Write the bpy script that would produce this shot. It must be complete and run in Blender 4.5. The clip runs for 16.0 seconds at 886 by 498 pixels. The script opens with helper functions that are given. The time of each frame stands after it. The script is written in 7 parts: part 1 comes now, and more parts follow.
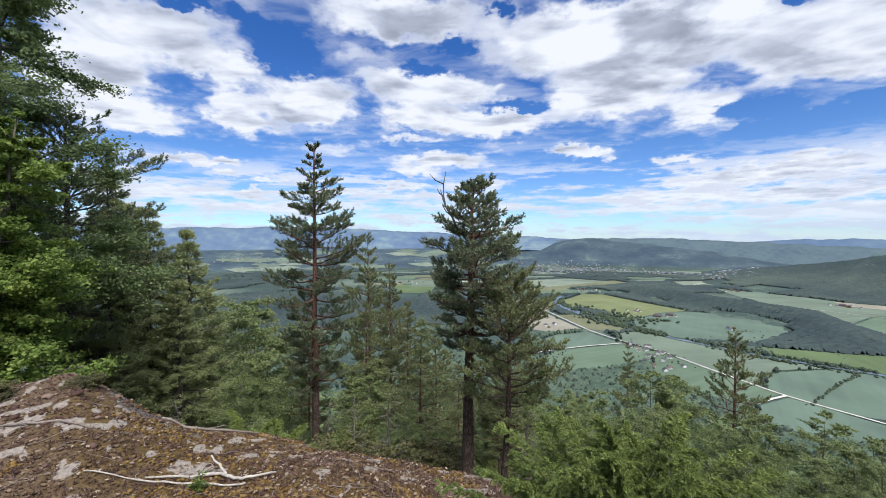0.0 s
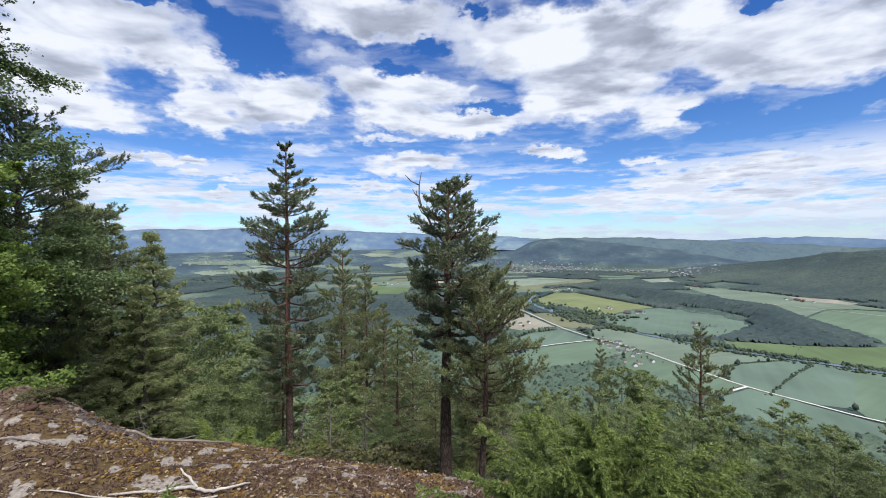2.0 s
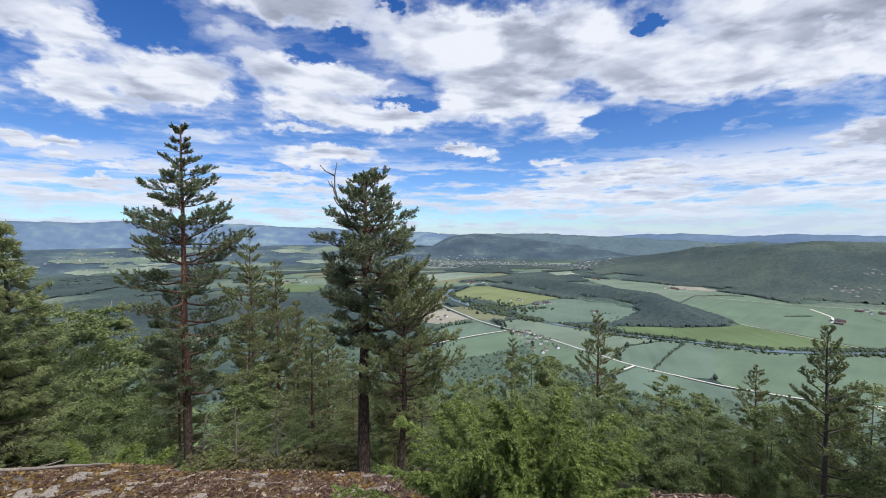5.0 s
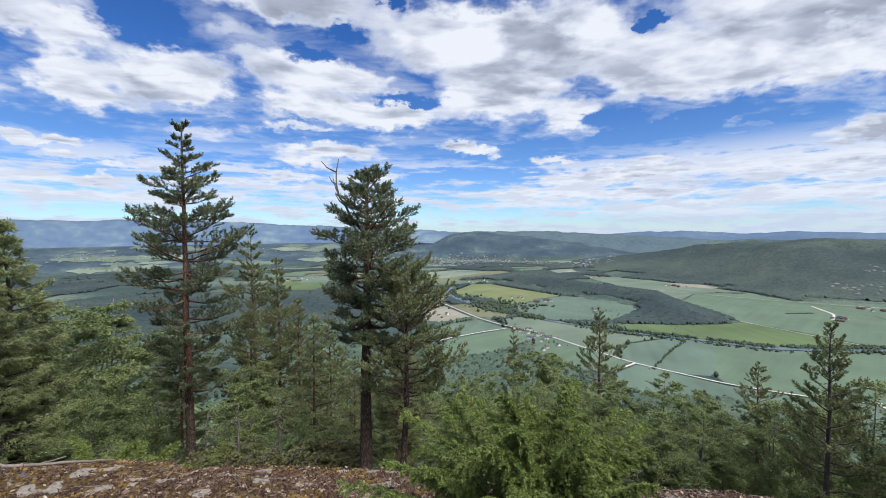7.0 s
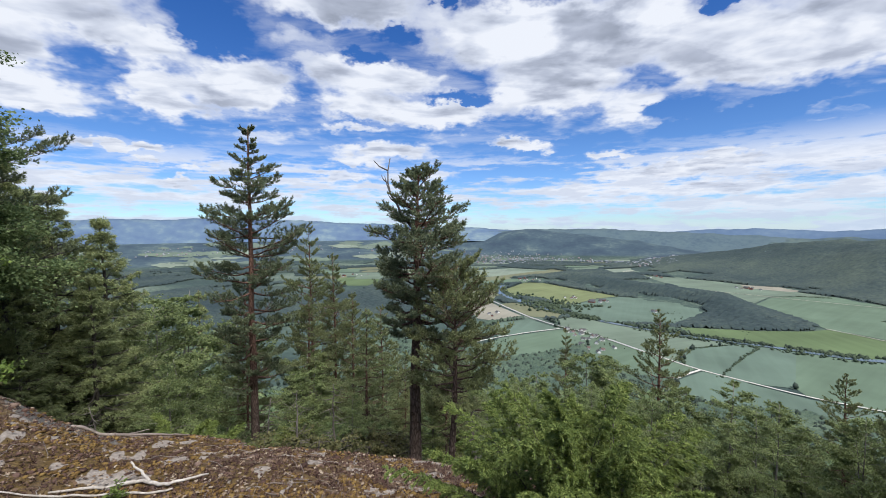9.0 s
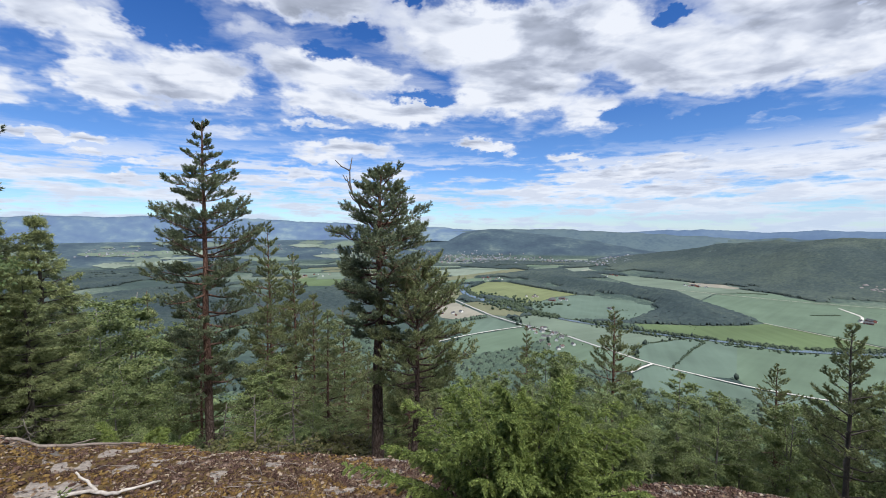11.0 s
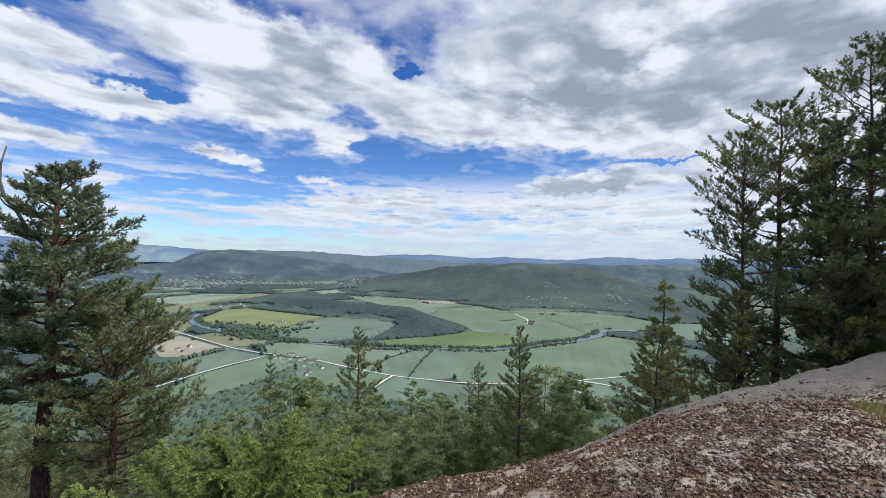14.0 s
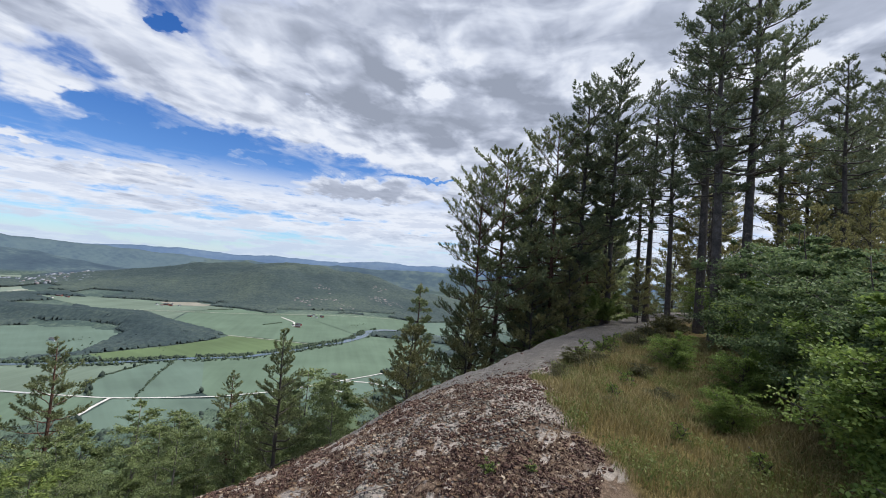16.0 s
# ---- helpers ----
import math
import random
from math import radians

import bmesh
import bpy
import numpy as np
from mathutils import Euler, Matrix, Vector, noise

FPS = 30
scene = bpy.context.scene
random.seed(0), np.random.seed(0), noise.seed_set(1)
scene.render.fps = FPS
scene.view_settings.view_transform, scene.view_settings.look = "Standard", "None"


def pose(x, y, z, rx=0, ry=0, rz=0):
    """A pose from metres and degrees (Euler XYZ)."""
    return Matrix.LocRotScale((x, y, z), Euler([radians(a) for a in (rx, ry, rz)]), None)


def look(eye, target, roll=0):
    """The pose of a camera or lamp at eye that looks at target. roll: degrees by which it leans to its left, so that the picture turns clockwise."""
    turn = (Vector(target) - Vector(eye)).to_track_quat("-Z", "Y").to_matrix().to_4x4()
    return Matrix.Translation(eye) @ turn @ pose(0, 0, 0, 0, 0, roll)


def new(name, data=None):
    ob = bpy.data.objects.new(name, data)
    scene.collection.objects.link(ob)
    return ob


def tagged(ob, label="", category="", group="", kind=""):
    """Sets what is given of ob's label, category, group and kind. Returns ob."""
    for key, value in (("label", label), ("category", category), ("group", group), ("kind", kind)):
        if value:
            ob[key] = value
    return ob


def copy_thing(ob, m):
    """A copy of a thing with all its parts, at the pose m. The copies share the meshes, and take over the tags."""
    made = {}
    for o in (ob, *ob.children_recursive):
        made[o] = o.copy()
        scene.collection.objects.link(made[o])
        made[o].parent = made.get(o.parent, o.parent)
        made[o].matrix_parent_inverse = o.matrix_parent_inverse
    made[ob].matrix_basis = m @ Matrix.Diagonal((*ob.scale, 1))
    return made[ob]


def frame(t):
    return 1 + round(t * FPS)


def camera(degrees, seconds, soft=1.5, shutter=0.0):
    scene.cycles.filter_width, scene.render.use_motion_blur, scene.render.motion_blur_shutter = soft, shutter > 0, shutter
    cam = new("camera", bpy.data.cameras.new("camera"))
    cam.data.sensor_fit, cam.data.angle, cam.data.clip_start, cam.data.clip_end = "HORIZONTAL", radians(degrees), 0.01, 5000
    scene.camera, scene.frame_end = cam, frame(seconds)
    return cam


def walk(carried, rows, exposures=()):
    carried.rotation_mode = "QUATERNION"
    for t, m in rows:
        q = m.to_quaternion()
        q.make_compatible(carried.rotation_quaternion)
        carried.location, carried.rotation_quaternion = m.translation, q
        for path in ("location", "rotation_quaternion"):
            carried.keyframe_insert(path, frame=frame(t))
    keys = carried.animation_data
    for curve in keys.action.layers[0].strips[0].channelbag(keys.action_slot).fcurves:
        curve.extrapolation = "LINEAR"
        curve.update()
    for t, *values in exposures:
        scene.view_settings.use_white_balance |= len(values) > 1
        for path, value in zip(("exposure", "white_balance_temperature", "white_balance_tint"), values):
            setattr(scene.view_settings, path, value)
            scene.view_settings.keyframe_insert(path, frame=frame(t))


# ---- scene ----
from itertools import product

# ---------------------------------------------------------------- camera
cam = camera(95.1, 16.0, soft=0.95)
PATH = [
    (0, (0.000, 0.000, 1.600), (-0.001, 1.999, 1.552), -0.1),
    (0.5, (0.004, 0.000, 1.604), (0.024, 1.999, 1.555), -0.3),
    (1, (0.003, 0.004, 1.605), (0.045, 2.003, 1.553), -0.4),
    (1.5, (-0.005, 0.009, 1.606), (0.068, 2.007, 1.557), -0.4),
    (2, (-0.019, 0.014, 1.610), (0.102, 2.009, 1.564), -0.5),
    (2.5, (-0.024, 0.028, 1.604), (0.174, 2.018, 1.562), -0.6),
    (3, (-0.015, 0.036, 1.594), (0.280, 2.014, 1.551), -0.6),
    (3.5, (-0.010, 0.038, 1.591), (0.390, 1.997, 1.537), -0.5),
    (4, (-0.004, 0.038, 1.588), (0.467, 1.980, 1.524), -0.4),
    (4.5, (-0.009, 0.055, 1.576), (0.508, 1.986, 1.508), -0.3),
    (7, (-0.036, 0.108, 1.540), (0.478, 2.040, 1.458), -0.4),
    (7.5, (-0.032, 0.102, 1.531), (0.409, 2.051, 1.438), -0.5),
    (8, (-0.014, 0.102, 1.524), (0.338, 2.069, 1.425), -0.5),
    (8.5, (-0.009, 0.095, 1.523), (0.258, 2.075, 1.431), -0.4),
    (11, (0.013, -0.018, 1.544), (0.456, 1.930, 1.450), -0.1),
    (11.5, (0.020, -0.040, 1.552), (0.666, 1.849, 1.434), 0.2),
    (12, (0.040, -0.050, 1.558), (0.920, 1.742, 1.443), 0.4),
    (12.5, (0.067, -0.052, 1.563), (1.158, 1.623, 1.487), 0.4),
    (13, (0.088, -0.052, 1.568), (1.335, 1.511, 1.534), 0.5),
    (13.5, (0.104, -0.058, 1.574), (1.468, 1.406, 1.577), 0.7),
    (14, (0.098, -0.062, 1.580), (1.563, 1.299, 1.609), 1.2),
    (14.5, (0.069, -0.065, 1.583), (1.640, 1.172, 1.627), 2.0),
    (15, (0.046, -0.072, 1.583), (1.742, 0.987, 1.637), 2.8),
    (15.5, (0.033, -0.098, 1.580), (1.878, 0.671, 1.650), 3.7),
    (16, (0.012, -0.150, 1.577), (1.968, 0.256, 1.671), 4.5),
]
walk(cam, [(t, look(e, a, roll)) for t, e, a, roll in PATH], [(0, 0.53), (2.5, 0.51), (4.5, 0.44), (8.0, 0.45), (11, 0.46), (13.5, 0.42), (16, 0.42)])

# ---------------------------------------------------------------- world and sun
SUN_BEARING, SUN_HEIGHT = 158.0, 58.0


class Nodes:
    """Short calls that add and wire the nodes of one tree."""

    def __init__(self, tree):
        self.t = tree
        tree.nodes.clear()

    def add(self, kind):
        return self.t.nodes.new(kind)

    def put(self, socket, value):
        if isinstance(value, bpy.types.NodeSocket):
            self.t.links.new(value, socket)
        else:
            socket.default_value = value

    def math(self, op, a, b=0.0, c=0.0, clamp=False):
        n = self.add("ShaderNodeMath")
        n.operation, n.use_clamp = op, clamp
        for s, v in zip(n.inputs, (a, b, c)):
            self.put(s, v)
        return n.outputs[0]

    def vec(self, op, a, b=(0, 0, 0), scale=None):
        n = self.add("ShaderNodeVectorMath")
        n.operation = op
        self.put(n.inputs[0], a)
        if op not in ("LENGTH", "NORMALIZE", "SCALE"):
            self.put(n.inputs[1], b)
        if scale is not None:
            self.put(n.inputs["Scale"], scale)
        return n.outputs["Value"] if op in ("LENGTH", "DOT_PRODUCT") else n.outputs[0]

    def ramp(self, fac, stops, mode="LINEAR"):
        n = self.add("ShaderNodeValToRGB")
        n.color_ramp.interpolation = mode
        el = n.color_ramp.elements
        while len(el) < len(stops):
            el.new(0.5)
        for e, (p, col) in zip(el, stops):
            e.position, e.color = p, (*col, 1) if len(col) == 3 else col
        self.put(n.inputs[0], fac)
        return n.outputs[0]

    def smooth(self, v, lo, hi, a=0.0, b=1.0):
        n = self.add("ShaderNodeMapRange")
        n.interpolation_type = "SMOOTHSTEP"
        for s, x in zip(n.inputs, (v, lo, hi, a, b)):
            self.put(s, x)
        return n.outputs[0]

    def mix(self, fac, a, b, blend="MIX"):
        n = self.add("ShaderNodeMix")
        n.data_type, n.blend_type = "RGBA", blend
        self.put(n.inputs["Factor"], fac)
        self.put(n.inputs[6], a if isinstance(a, bpy.types.NodeSocket) else (*a, 1))
        self.put(n.inputs[7], b if isinstance(b, bpy.types.NodeSocket) else (*b, 1))
        return n.outputs[2]

    def noise(self, vector, scale, detail=4.0, rough=0.55, distort=0.0):
        n = self.add("ShaderNodeTexNoise")
        self.put(n.inputs["Vector"], vector)
        n.inputs["Scale"].default_value = scale
        n.inputs["Detail"].default_value = detail
        n.inputs["Roughness"].default_value = rough
        n.inputs["Distortion"].default_value = distort
        return n.outputs[0]


def build_world():
    world = bpy.data.worlds.new("sky")
    scene.world = world
    world.use_nodes = True
    n = Nodes(world.node_tree)
    way = n.add("ShaderNodeTexCoord").outputs["Generated"]
    sep = n.add("ShaderNodeSeparateXYZ")
    n.put(sep.inputs[0], way)
    x, y, z = sep.outputs
    az = n.math("DEGREES", n.math("ARCTAN2", x, y))
    el = n.math("DEGREES", n.math("ARCSINE", z))
    # the cloud layer: a plane seen from below, bent a little at the horizon
    lift = n.math("ADD", n.math("MAXIMUM", z, 0.0), 0.075)
    plane = n.add("ShaderNodeCombineXYZ")
    n.put(plane.inputs[0], n.math("DIVIDE", x, lift))
    n.put(plane.inputs[1], n.math("DIVIDE", y, lift))
    p = plane.outputs[0]
    skyplace = n.add("ShaderNodeCombineXYZ")
    n.put(skyplace.inputs[0], az)
    n.put(skyplace.inputs[1], el)
    sp = skyplace.outputs[0]
    warp = n.add("ShaderNodeTexNoise")
    n.put(warp.inputs["Vector"], sp)
    warp.inputs["Scale"].default_value = 0.20
    warp.inputs["Detail"].default_value = 2.0
    sp = n.vec("ADD", sp, n.vec("MULTIPLY", n.vec("SUBTRACT", warp.outputs["Color"], (0.5, 0.5, 0.5)), (4.5, 2.2, 0.0)))
    curl = n.add("ShaderNodeTexNoise")
    n.put(curl.inputs["Vector"], n.vec("MULTIPLY", skyplace.outputs[0], (0.75, 1.3, 1.0)))
    curl.inputs["Scale"].default_value = 0.50
    curl.inputs["Detail"].default_value = 3.0
    curl.inputs["Roughness"].default_value = 0.6
    sp = n.vec("ADD", sp, n.vec("MULTIPLY", n.vec("SUBTRACT", curl.outputs["Color"], (0.5, 0.5, 0.5)), (6.0, 3.6, 0.0)))

    def blob(a, e, wa, we, weight):
        d = n.vec("LENGTH", n.vec("MULTIPLY", n.vec("SUBTRACT", sp, (a, e, 0)), (1 / wa, 1 / we, 0)))
        return n.smooth(d, 0.25, 1.40, weight, 0.0)

    def heap(rows, low, high):
        total = 0.0
        for c in rows:
            total = n.math("ADD", total, blob(*c))
        return n.math("MINIMUM", n.math("MAXIMUM", total, low), high)

    # bearing, height, half widths in degrees, weight (gaps below nought; tones: above nought dull, below bright)
    CLOUDS_LEFT = [
        (-36.3, 22.3, 8.8, 3.1, 0.4), (-41.2, 17.8, 6.3, 2.4, 0.4), (-28.5, 20.7, 5.2, 1.2, 0.32), (-38.5, 13.4, 7.3, 1.8, 0.38),
        (-18.1, 17.3, 5.7, 3.3, 0.55), (-27.3, 16.4, 3.3, 2.8, 0.42), (-25.5, 14.5, 3.9, 1.3, 0.25), (-5.0, 28.1, 11.6, 2.5, 0.4),
        (-10.5, 24.0, 4.6, 1.2, 0.15), (-9.7, 21.3, 4.6, 1.6, 0.28), (0.5, 19.7, 9.4, 2.2, 0.4), (-3.5, 16.6, 5.5, 1.6, 0.42),
        (6.8, 15.8, 7.8, 1.7, 0.45), (-4.3, 13.8, 5.5, 0.7, 0.25), (-41.1, 16.1, 5.3, 2.5, 0.3),
    ]
    CLOUDS_MIDDLE = [
        (16.6, 25.0, 10.8, 3.7, 0.5), (29.8, 23.4, 11.9, 4.3, 0.5), (22.3, 18.3, 9.4, 3.0, 0.45), (32.8, 15.5, 4.2, 2.0, 0.35),
        (41.7, 19.4, 6.6, 3.6, 0.5), (18.5, 11.4, 4.1, 0.9, 0.5), (-0.3, 10.9, 7.9, 1.2, 0.38), (-3.9, 9.3, 4.7, 0.7, 0.28),
        (7.0, 7.4, 3.3, 0.8, 0.36), (-31.1, 9.2, 6.7, 0.7, 0.45), (-23.2, 7.9, 3.4, 0.6, 0.28), (30.2, 9.7, 2.7, 0.8, 0.55),
        (35.1, 7.4, 7.5, 1.0, 0.42), (42.3, 7.9, 6.1, 1.3, 0.4), (42.3, 5.1, 7.5, 1.4, 0.32), (-25.4, 6.2, 1.6, 0.5, 0.4),
        (-6.3, 7.4, 4.1, 0.7, 0.32), (-16.5, 12.1, 5.1, 0.8, 0.18),
    ]
    CLOUDS_RIGHT = [
        (59.4, 24.1, 14.5, 6.4, 0.5), (75.8, 22.2, 11.3, 6.9, 0.5), (87.0, 19.4, 6.3, 6.7, 0.5), (52.0, 17.5, 7.8, 2.4, 0.42),
        (65.2, 15.9, 8.9, 2.1, 0.42), (75.9, 13.7, 8.5, 1.3, 0.36), (83.5, 11.4, 5.6, 1.8, 0.36), (66.7, 9.7, 11.0, 1.7, 0.5),
        (59.7, 6.3, 13.0, 1.1, 0.3), (71.8, 4.0, 12.2, 0.8, 0.22), (80.2, 7.5, 4.6, 1.1, 0.34), (94.3, 14.5, 21.5, 13.1, 0.4),
        (123.0, 18.5, 17.3, 15.7, 0.4),
    ]
    GAPS = [
        (-21.0, 23.6, 4.0, 2.6, -0.42), (-25.3, 25.8, 3.5, 1.3, -0.32), (-32.0, 25.8, 2.3, 0.6, -0.35), (1.3, 25.1, 2.8, 0.9, -0.36), (-2.5, 22.2, 2.8, 0.9, -0.36),
        (8.3, 29.1, 1.7, 0.7, -0.26), (-5.2, 23.2, 2.0, 0.5, -0.24), (-29.3, 11.4, 9.1, 1.1, -0.22), (10.8, 17.8, 4.0, 0.9, -0.40),
        (18.1, 7.4, 12.1, 1.6, -0.3), (26.9, 11.6, 6.0, 0.9, -0.36), (40.9, 11.9, 5.9, 1.4, -0.55), (46.5, 12.7, 1.9, 1.0, -0.34),
        (-13.2, 9.5, 4.5, 0.9, -0.22), (11.4, 10.5, 3.1, 0.7, -0.22), (-32.1, 17.8, 2.3, 0.7, -0.2),
    ]
    GAPS_RIGHT = [
        (41.8, 24.7, 1.7, 0.9, -0.8), (38.1, 14.4, 4.1, 1.0, -0.5), (48.1, 13.5, 4.9, 0.9, -0.46), (54.7, 12.0, 4.6, 0.6, -0.36),
        (75.3, 12.1, 5.1, 0.3, -0.42), (22.6, 9.6, 9.1, 1.7, -0.25), (58.8, 20.9, 0.7, 0.5, -0.3),
    ]
    TONES = [
        (48.7, 28.0, 9.4, 2.8, 0.5), (26.4, 24.9, 5.1, 2.3, 0.4), (68.5, 20.5, 10.4, 2.4, 0.55), (83.5, 19.8, 5.6, 2.7, 0.4),
        (36.0, 19.2, 5.5, 1.7, 0.3), (66.7, 9.3, 7.4, 0.9, 0.7), (35.2, 24.9, 4.3, 2.2, -0.5), (75.2, 24.0, 3.1, 1.1, -0.6),
        (60.2, 18.9, 5.8, 1.1, -0.45), (-18.3, 15.6, 4.3, 1.2, 0.3), (-5.0, 27.8, 7.8, 1.6, 0.3), (23.6, 19.7, 6.6, 2.2, 0.25),
        (31.6, 20.8, 4.6, 1.0, 0.3), (18.7, 24.7, 4.2, 1.7, -0.4), (-21.4, 18.4, 2.7, 1.1, -0.3), (118.4, 24.3, 4.3, 3.8, -0.9),
        (75.8, 28.0, 6.5, 1.7, -0.45), (64.2, 30.4, 11.4, 2.2, 0.4),
        (100.0, 24.0, 5.0, 3.0, -0.8),
    ]
    bias = n.math("ADD", n.math("MINIMUM", n.math("ADD", heap(CLOUDS_LEFT, 0.0, 0.5), n.math("ADD", heap(CLOUDS_MIDDLE, 0.0, 0.5), heap(CLOUDS_RIGHT, 0.0, 0.5))), 0.46), n.math("ADD", heap(GAPS, -0.6, 0.0), heap(GAPS_RIGHT, -0.75, 0.0)))

    # past the view the cloud deck goes on
    bias = n.math("ADD", bias, n.math("ADD", n.smooth(el, 27.0, 34.0, 0.0, 0.16), n.math("MULTIPLY", n.smooth(az, 52.0, 70.0, 0.0, 0.26), n.smooth(el, 14.0, 19.0))))

    def layer(at):
        big = n.noise(at, 1.7, 5.0, 0.50, 0.1)
        lumps = n.noise(at, 6.0, 3.5, 0.48)
        rough = n.math("ADD", n.math("MULTIPLY", n.math("SUBTRACT", big, 0.5), 0.50), n.math("MULTIPLY", n.math("SUBTRACT", lumps, 0.5), 0.42))
        return n.math("ADD", n.math("ADD", n.smooth(el, 6.0, 14.0, 0.31, 0.385), rough), bias)

    d0 = layer(p)
    d1 = layer(n.vec("ADD", n.vec("MULTIPLY", p, (0.95, 0.95, 1.0)), (0.05, -0.04, 0.0)))
    haze = n.smooth(el, 0.0, 2.6, 0.60, 0.0)
    veil = n.math("MULTIPLY", n.smooth(n.noise(n.vec("MULTIPLY", p, (0.7, 1.6, 1.0)), 2.2, 5.0, 0.6, 0.4), 0.42, 0.70, 0.0, 0.42), n.smooth(bias, -0.20, 0.10))
    cover = n.math("MAXIMUM", n.smooth(d0, 0.34, 0.70), veil)
    # long level streaks of small cloud low over the horizon
    far = n.vec("MULTIPLY", skyplace.outputs[0], (0.05, 0.62, 1.0))
    streak = n.noise(far, 1.0, 5.0, 0.55, 0.3)
    bits = n.noise(n.vec("MULTIPLY", skyplace.outputs[0], (0.22, 1.1, 1.0)), 1.0, 4.0, 0.6)
    sheet = n.math("ADD", n.math("ADD", n.math("MULTIPLY", streak, 0.55), n.math("MULTIPLY", bits, 0.45)), n.math("ADD", n.math("MULTIPLY", bias, 0.25), n.smooth(az, 25.0, 60.0, 0.0, 0.05)))
    flecks = n.math("MULTIPLY", n.smooth(sheet, 0.43, 0.555), n.smooth(el, 7.0, 12.0, 0.95, 0.0))
    cover = n.math("MAXIMUM", n.math("MAXIMUM", cover, haze), flecks)
    deep = n.smooth(d0, 0.62, 1.10)
    lit = n.smooth(n.math("SUBTRACT", d0, d1), -0.08, 0.10)
    billow = n.noise(n.vec("MULTIPLY", p, (0.8, 1.25, 1.0)), 3.4, 4.0, 0.5, 0.3)
    dull = n.math("ADD", n.math("ADD", n.smooth(az, 30.0, 75.0, 0.10, 0.30), n.smooth(el, 13.0, 24.0, 0.0, 0.14)), n.math("MULTIPLY", n.smooth(el, 4.0, 13.0, 0.45, 1.0), n.math("MULTIPLY", n.math("SUBTRACT", billow, 0.47), 3.0)))
    dull = n.math("MINIMUM", n.math("ADD", dull, heap(TONES, -1.0, 0.6)), 0.72)
    rolls = n.noise(n.vec("MULTIPLY", skyplace.outputs[0], (0.085, 0.26, 1.0)), 1.0, 4.0, 0.5, 0.5)
    dull = n.math("ADD", dull, n.math("MULTIPLY", n.smooth(el, 9.0, 14.0), n.math("MULTIPLY", n.math("SUBTRACT", rolls, 0.52), 2.4)))
    shade = n.math("MULTIPLY", n.math("MULTIPLY", deep, 0.5), n.math("SUBTRACT", 1.0, n.math("MULTIPLY", lit, 0.75)))
    shade = n.math("ADD", shade, n.math("MULTIPLY", n.smooth(d0, 0.46, 0.72), dull))
    shade = n.math("ADD", shade, n.math("MULTIPLY", n.smooth(el, 6.0, 11.0, 0.34, 0.0), n.smooth(bits, 0.42, 0.60)))
    grain = n.noise(p, 9.0, 4.0, 0.55)
    shade = n.math("ADD", n.math("MULTIPLY", shade, 0.86), n.math("MULTIPLY", n.math("SUBTRACT", grain, 0.5), 0.22), clamp=True)
    col = n.ramp(shade, [(0.0, (0.92, 0.965, 1.06)), (0.30, (0.735, 0.795, 0.93)), (0.65, (0.50, 0.555, 0.69)), (1.0, (0.35, 0.395, 0.50))])
    low = n.smooth(el, 0.0, 5.0, 0.55, 0.0)
    col = n.mix(low, col, (0.52, 0.68, 0.92))
    sky = n.add("ShaderNodeTexSky")
    sky.sky_type, sky.sun_disc = "NISHITA", False
    sky.sun_elevation, sky.sun_rotation = radians(SUN_HEIGHT), radians(SUN_BEARING)
    sky.altitude, sky.air_density, sky.dust_density, sky.ozone_density = 400.0, 1.0, 0.1, 3.5
    hsv = n.add("ShaderNodeHueSaturation")
    hsv.inputs["Saturation"].default_value = 1.32
    hsv.inputs["Hue"].default_value = 0.515
    n.put(hsv.inputs["Color"], sky.outputs[0])
    blue, cloud = n.add("ShaderNodeBackground"), n.add("ShaderNodeBackground")
    n.put(blue.inputs[0], n.mix(n.smooth(el, 0.0, 14.0, 1.0, 0.0), hsv.outputs[0], n.mix(1.0, hsv.outputs[0], (0.62, 0.84, 1.14), "MULTIPLY")))
    blue.inputs[1].default_value = 0.098
    n.put(cloud.inputs[0], col)
    cloud.inputs[1].default_value = 0.68
    both = n.add("ShaderNodeMixShader")
    n.put(both.inputs[0], cover)
    n.put(both.inputs[1], blue.outputs[0])
    n.put(both.inputs[2], cloud.outputs[0])
    out = n.add("ShaderNodeOutputWorld")
    n.put(out.inputs[0], both.outputs[0])


build_world()
sun = new("sun", bpy.data.lights.new("sun", "SUN"))
sun.data.energy, sun.data.angle, sun.data.color = 3.85, radians(32.0), (0.97, 0.95, 0.91)
b_, h_ = radians(SUN_BEARING), radians(SUN_HEIGHT)
sun.matrix_world = look((200 * math.sin(b_) * math.cos(h_), 200 * math.cos(b_) * math.cos(h_), 200 * math.sin(h_)), (0, 0, 0))

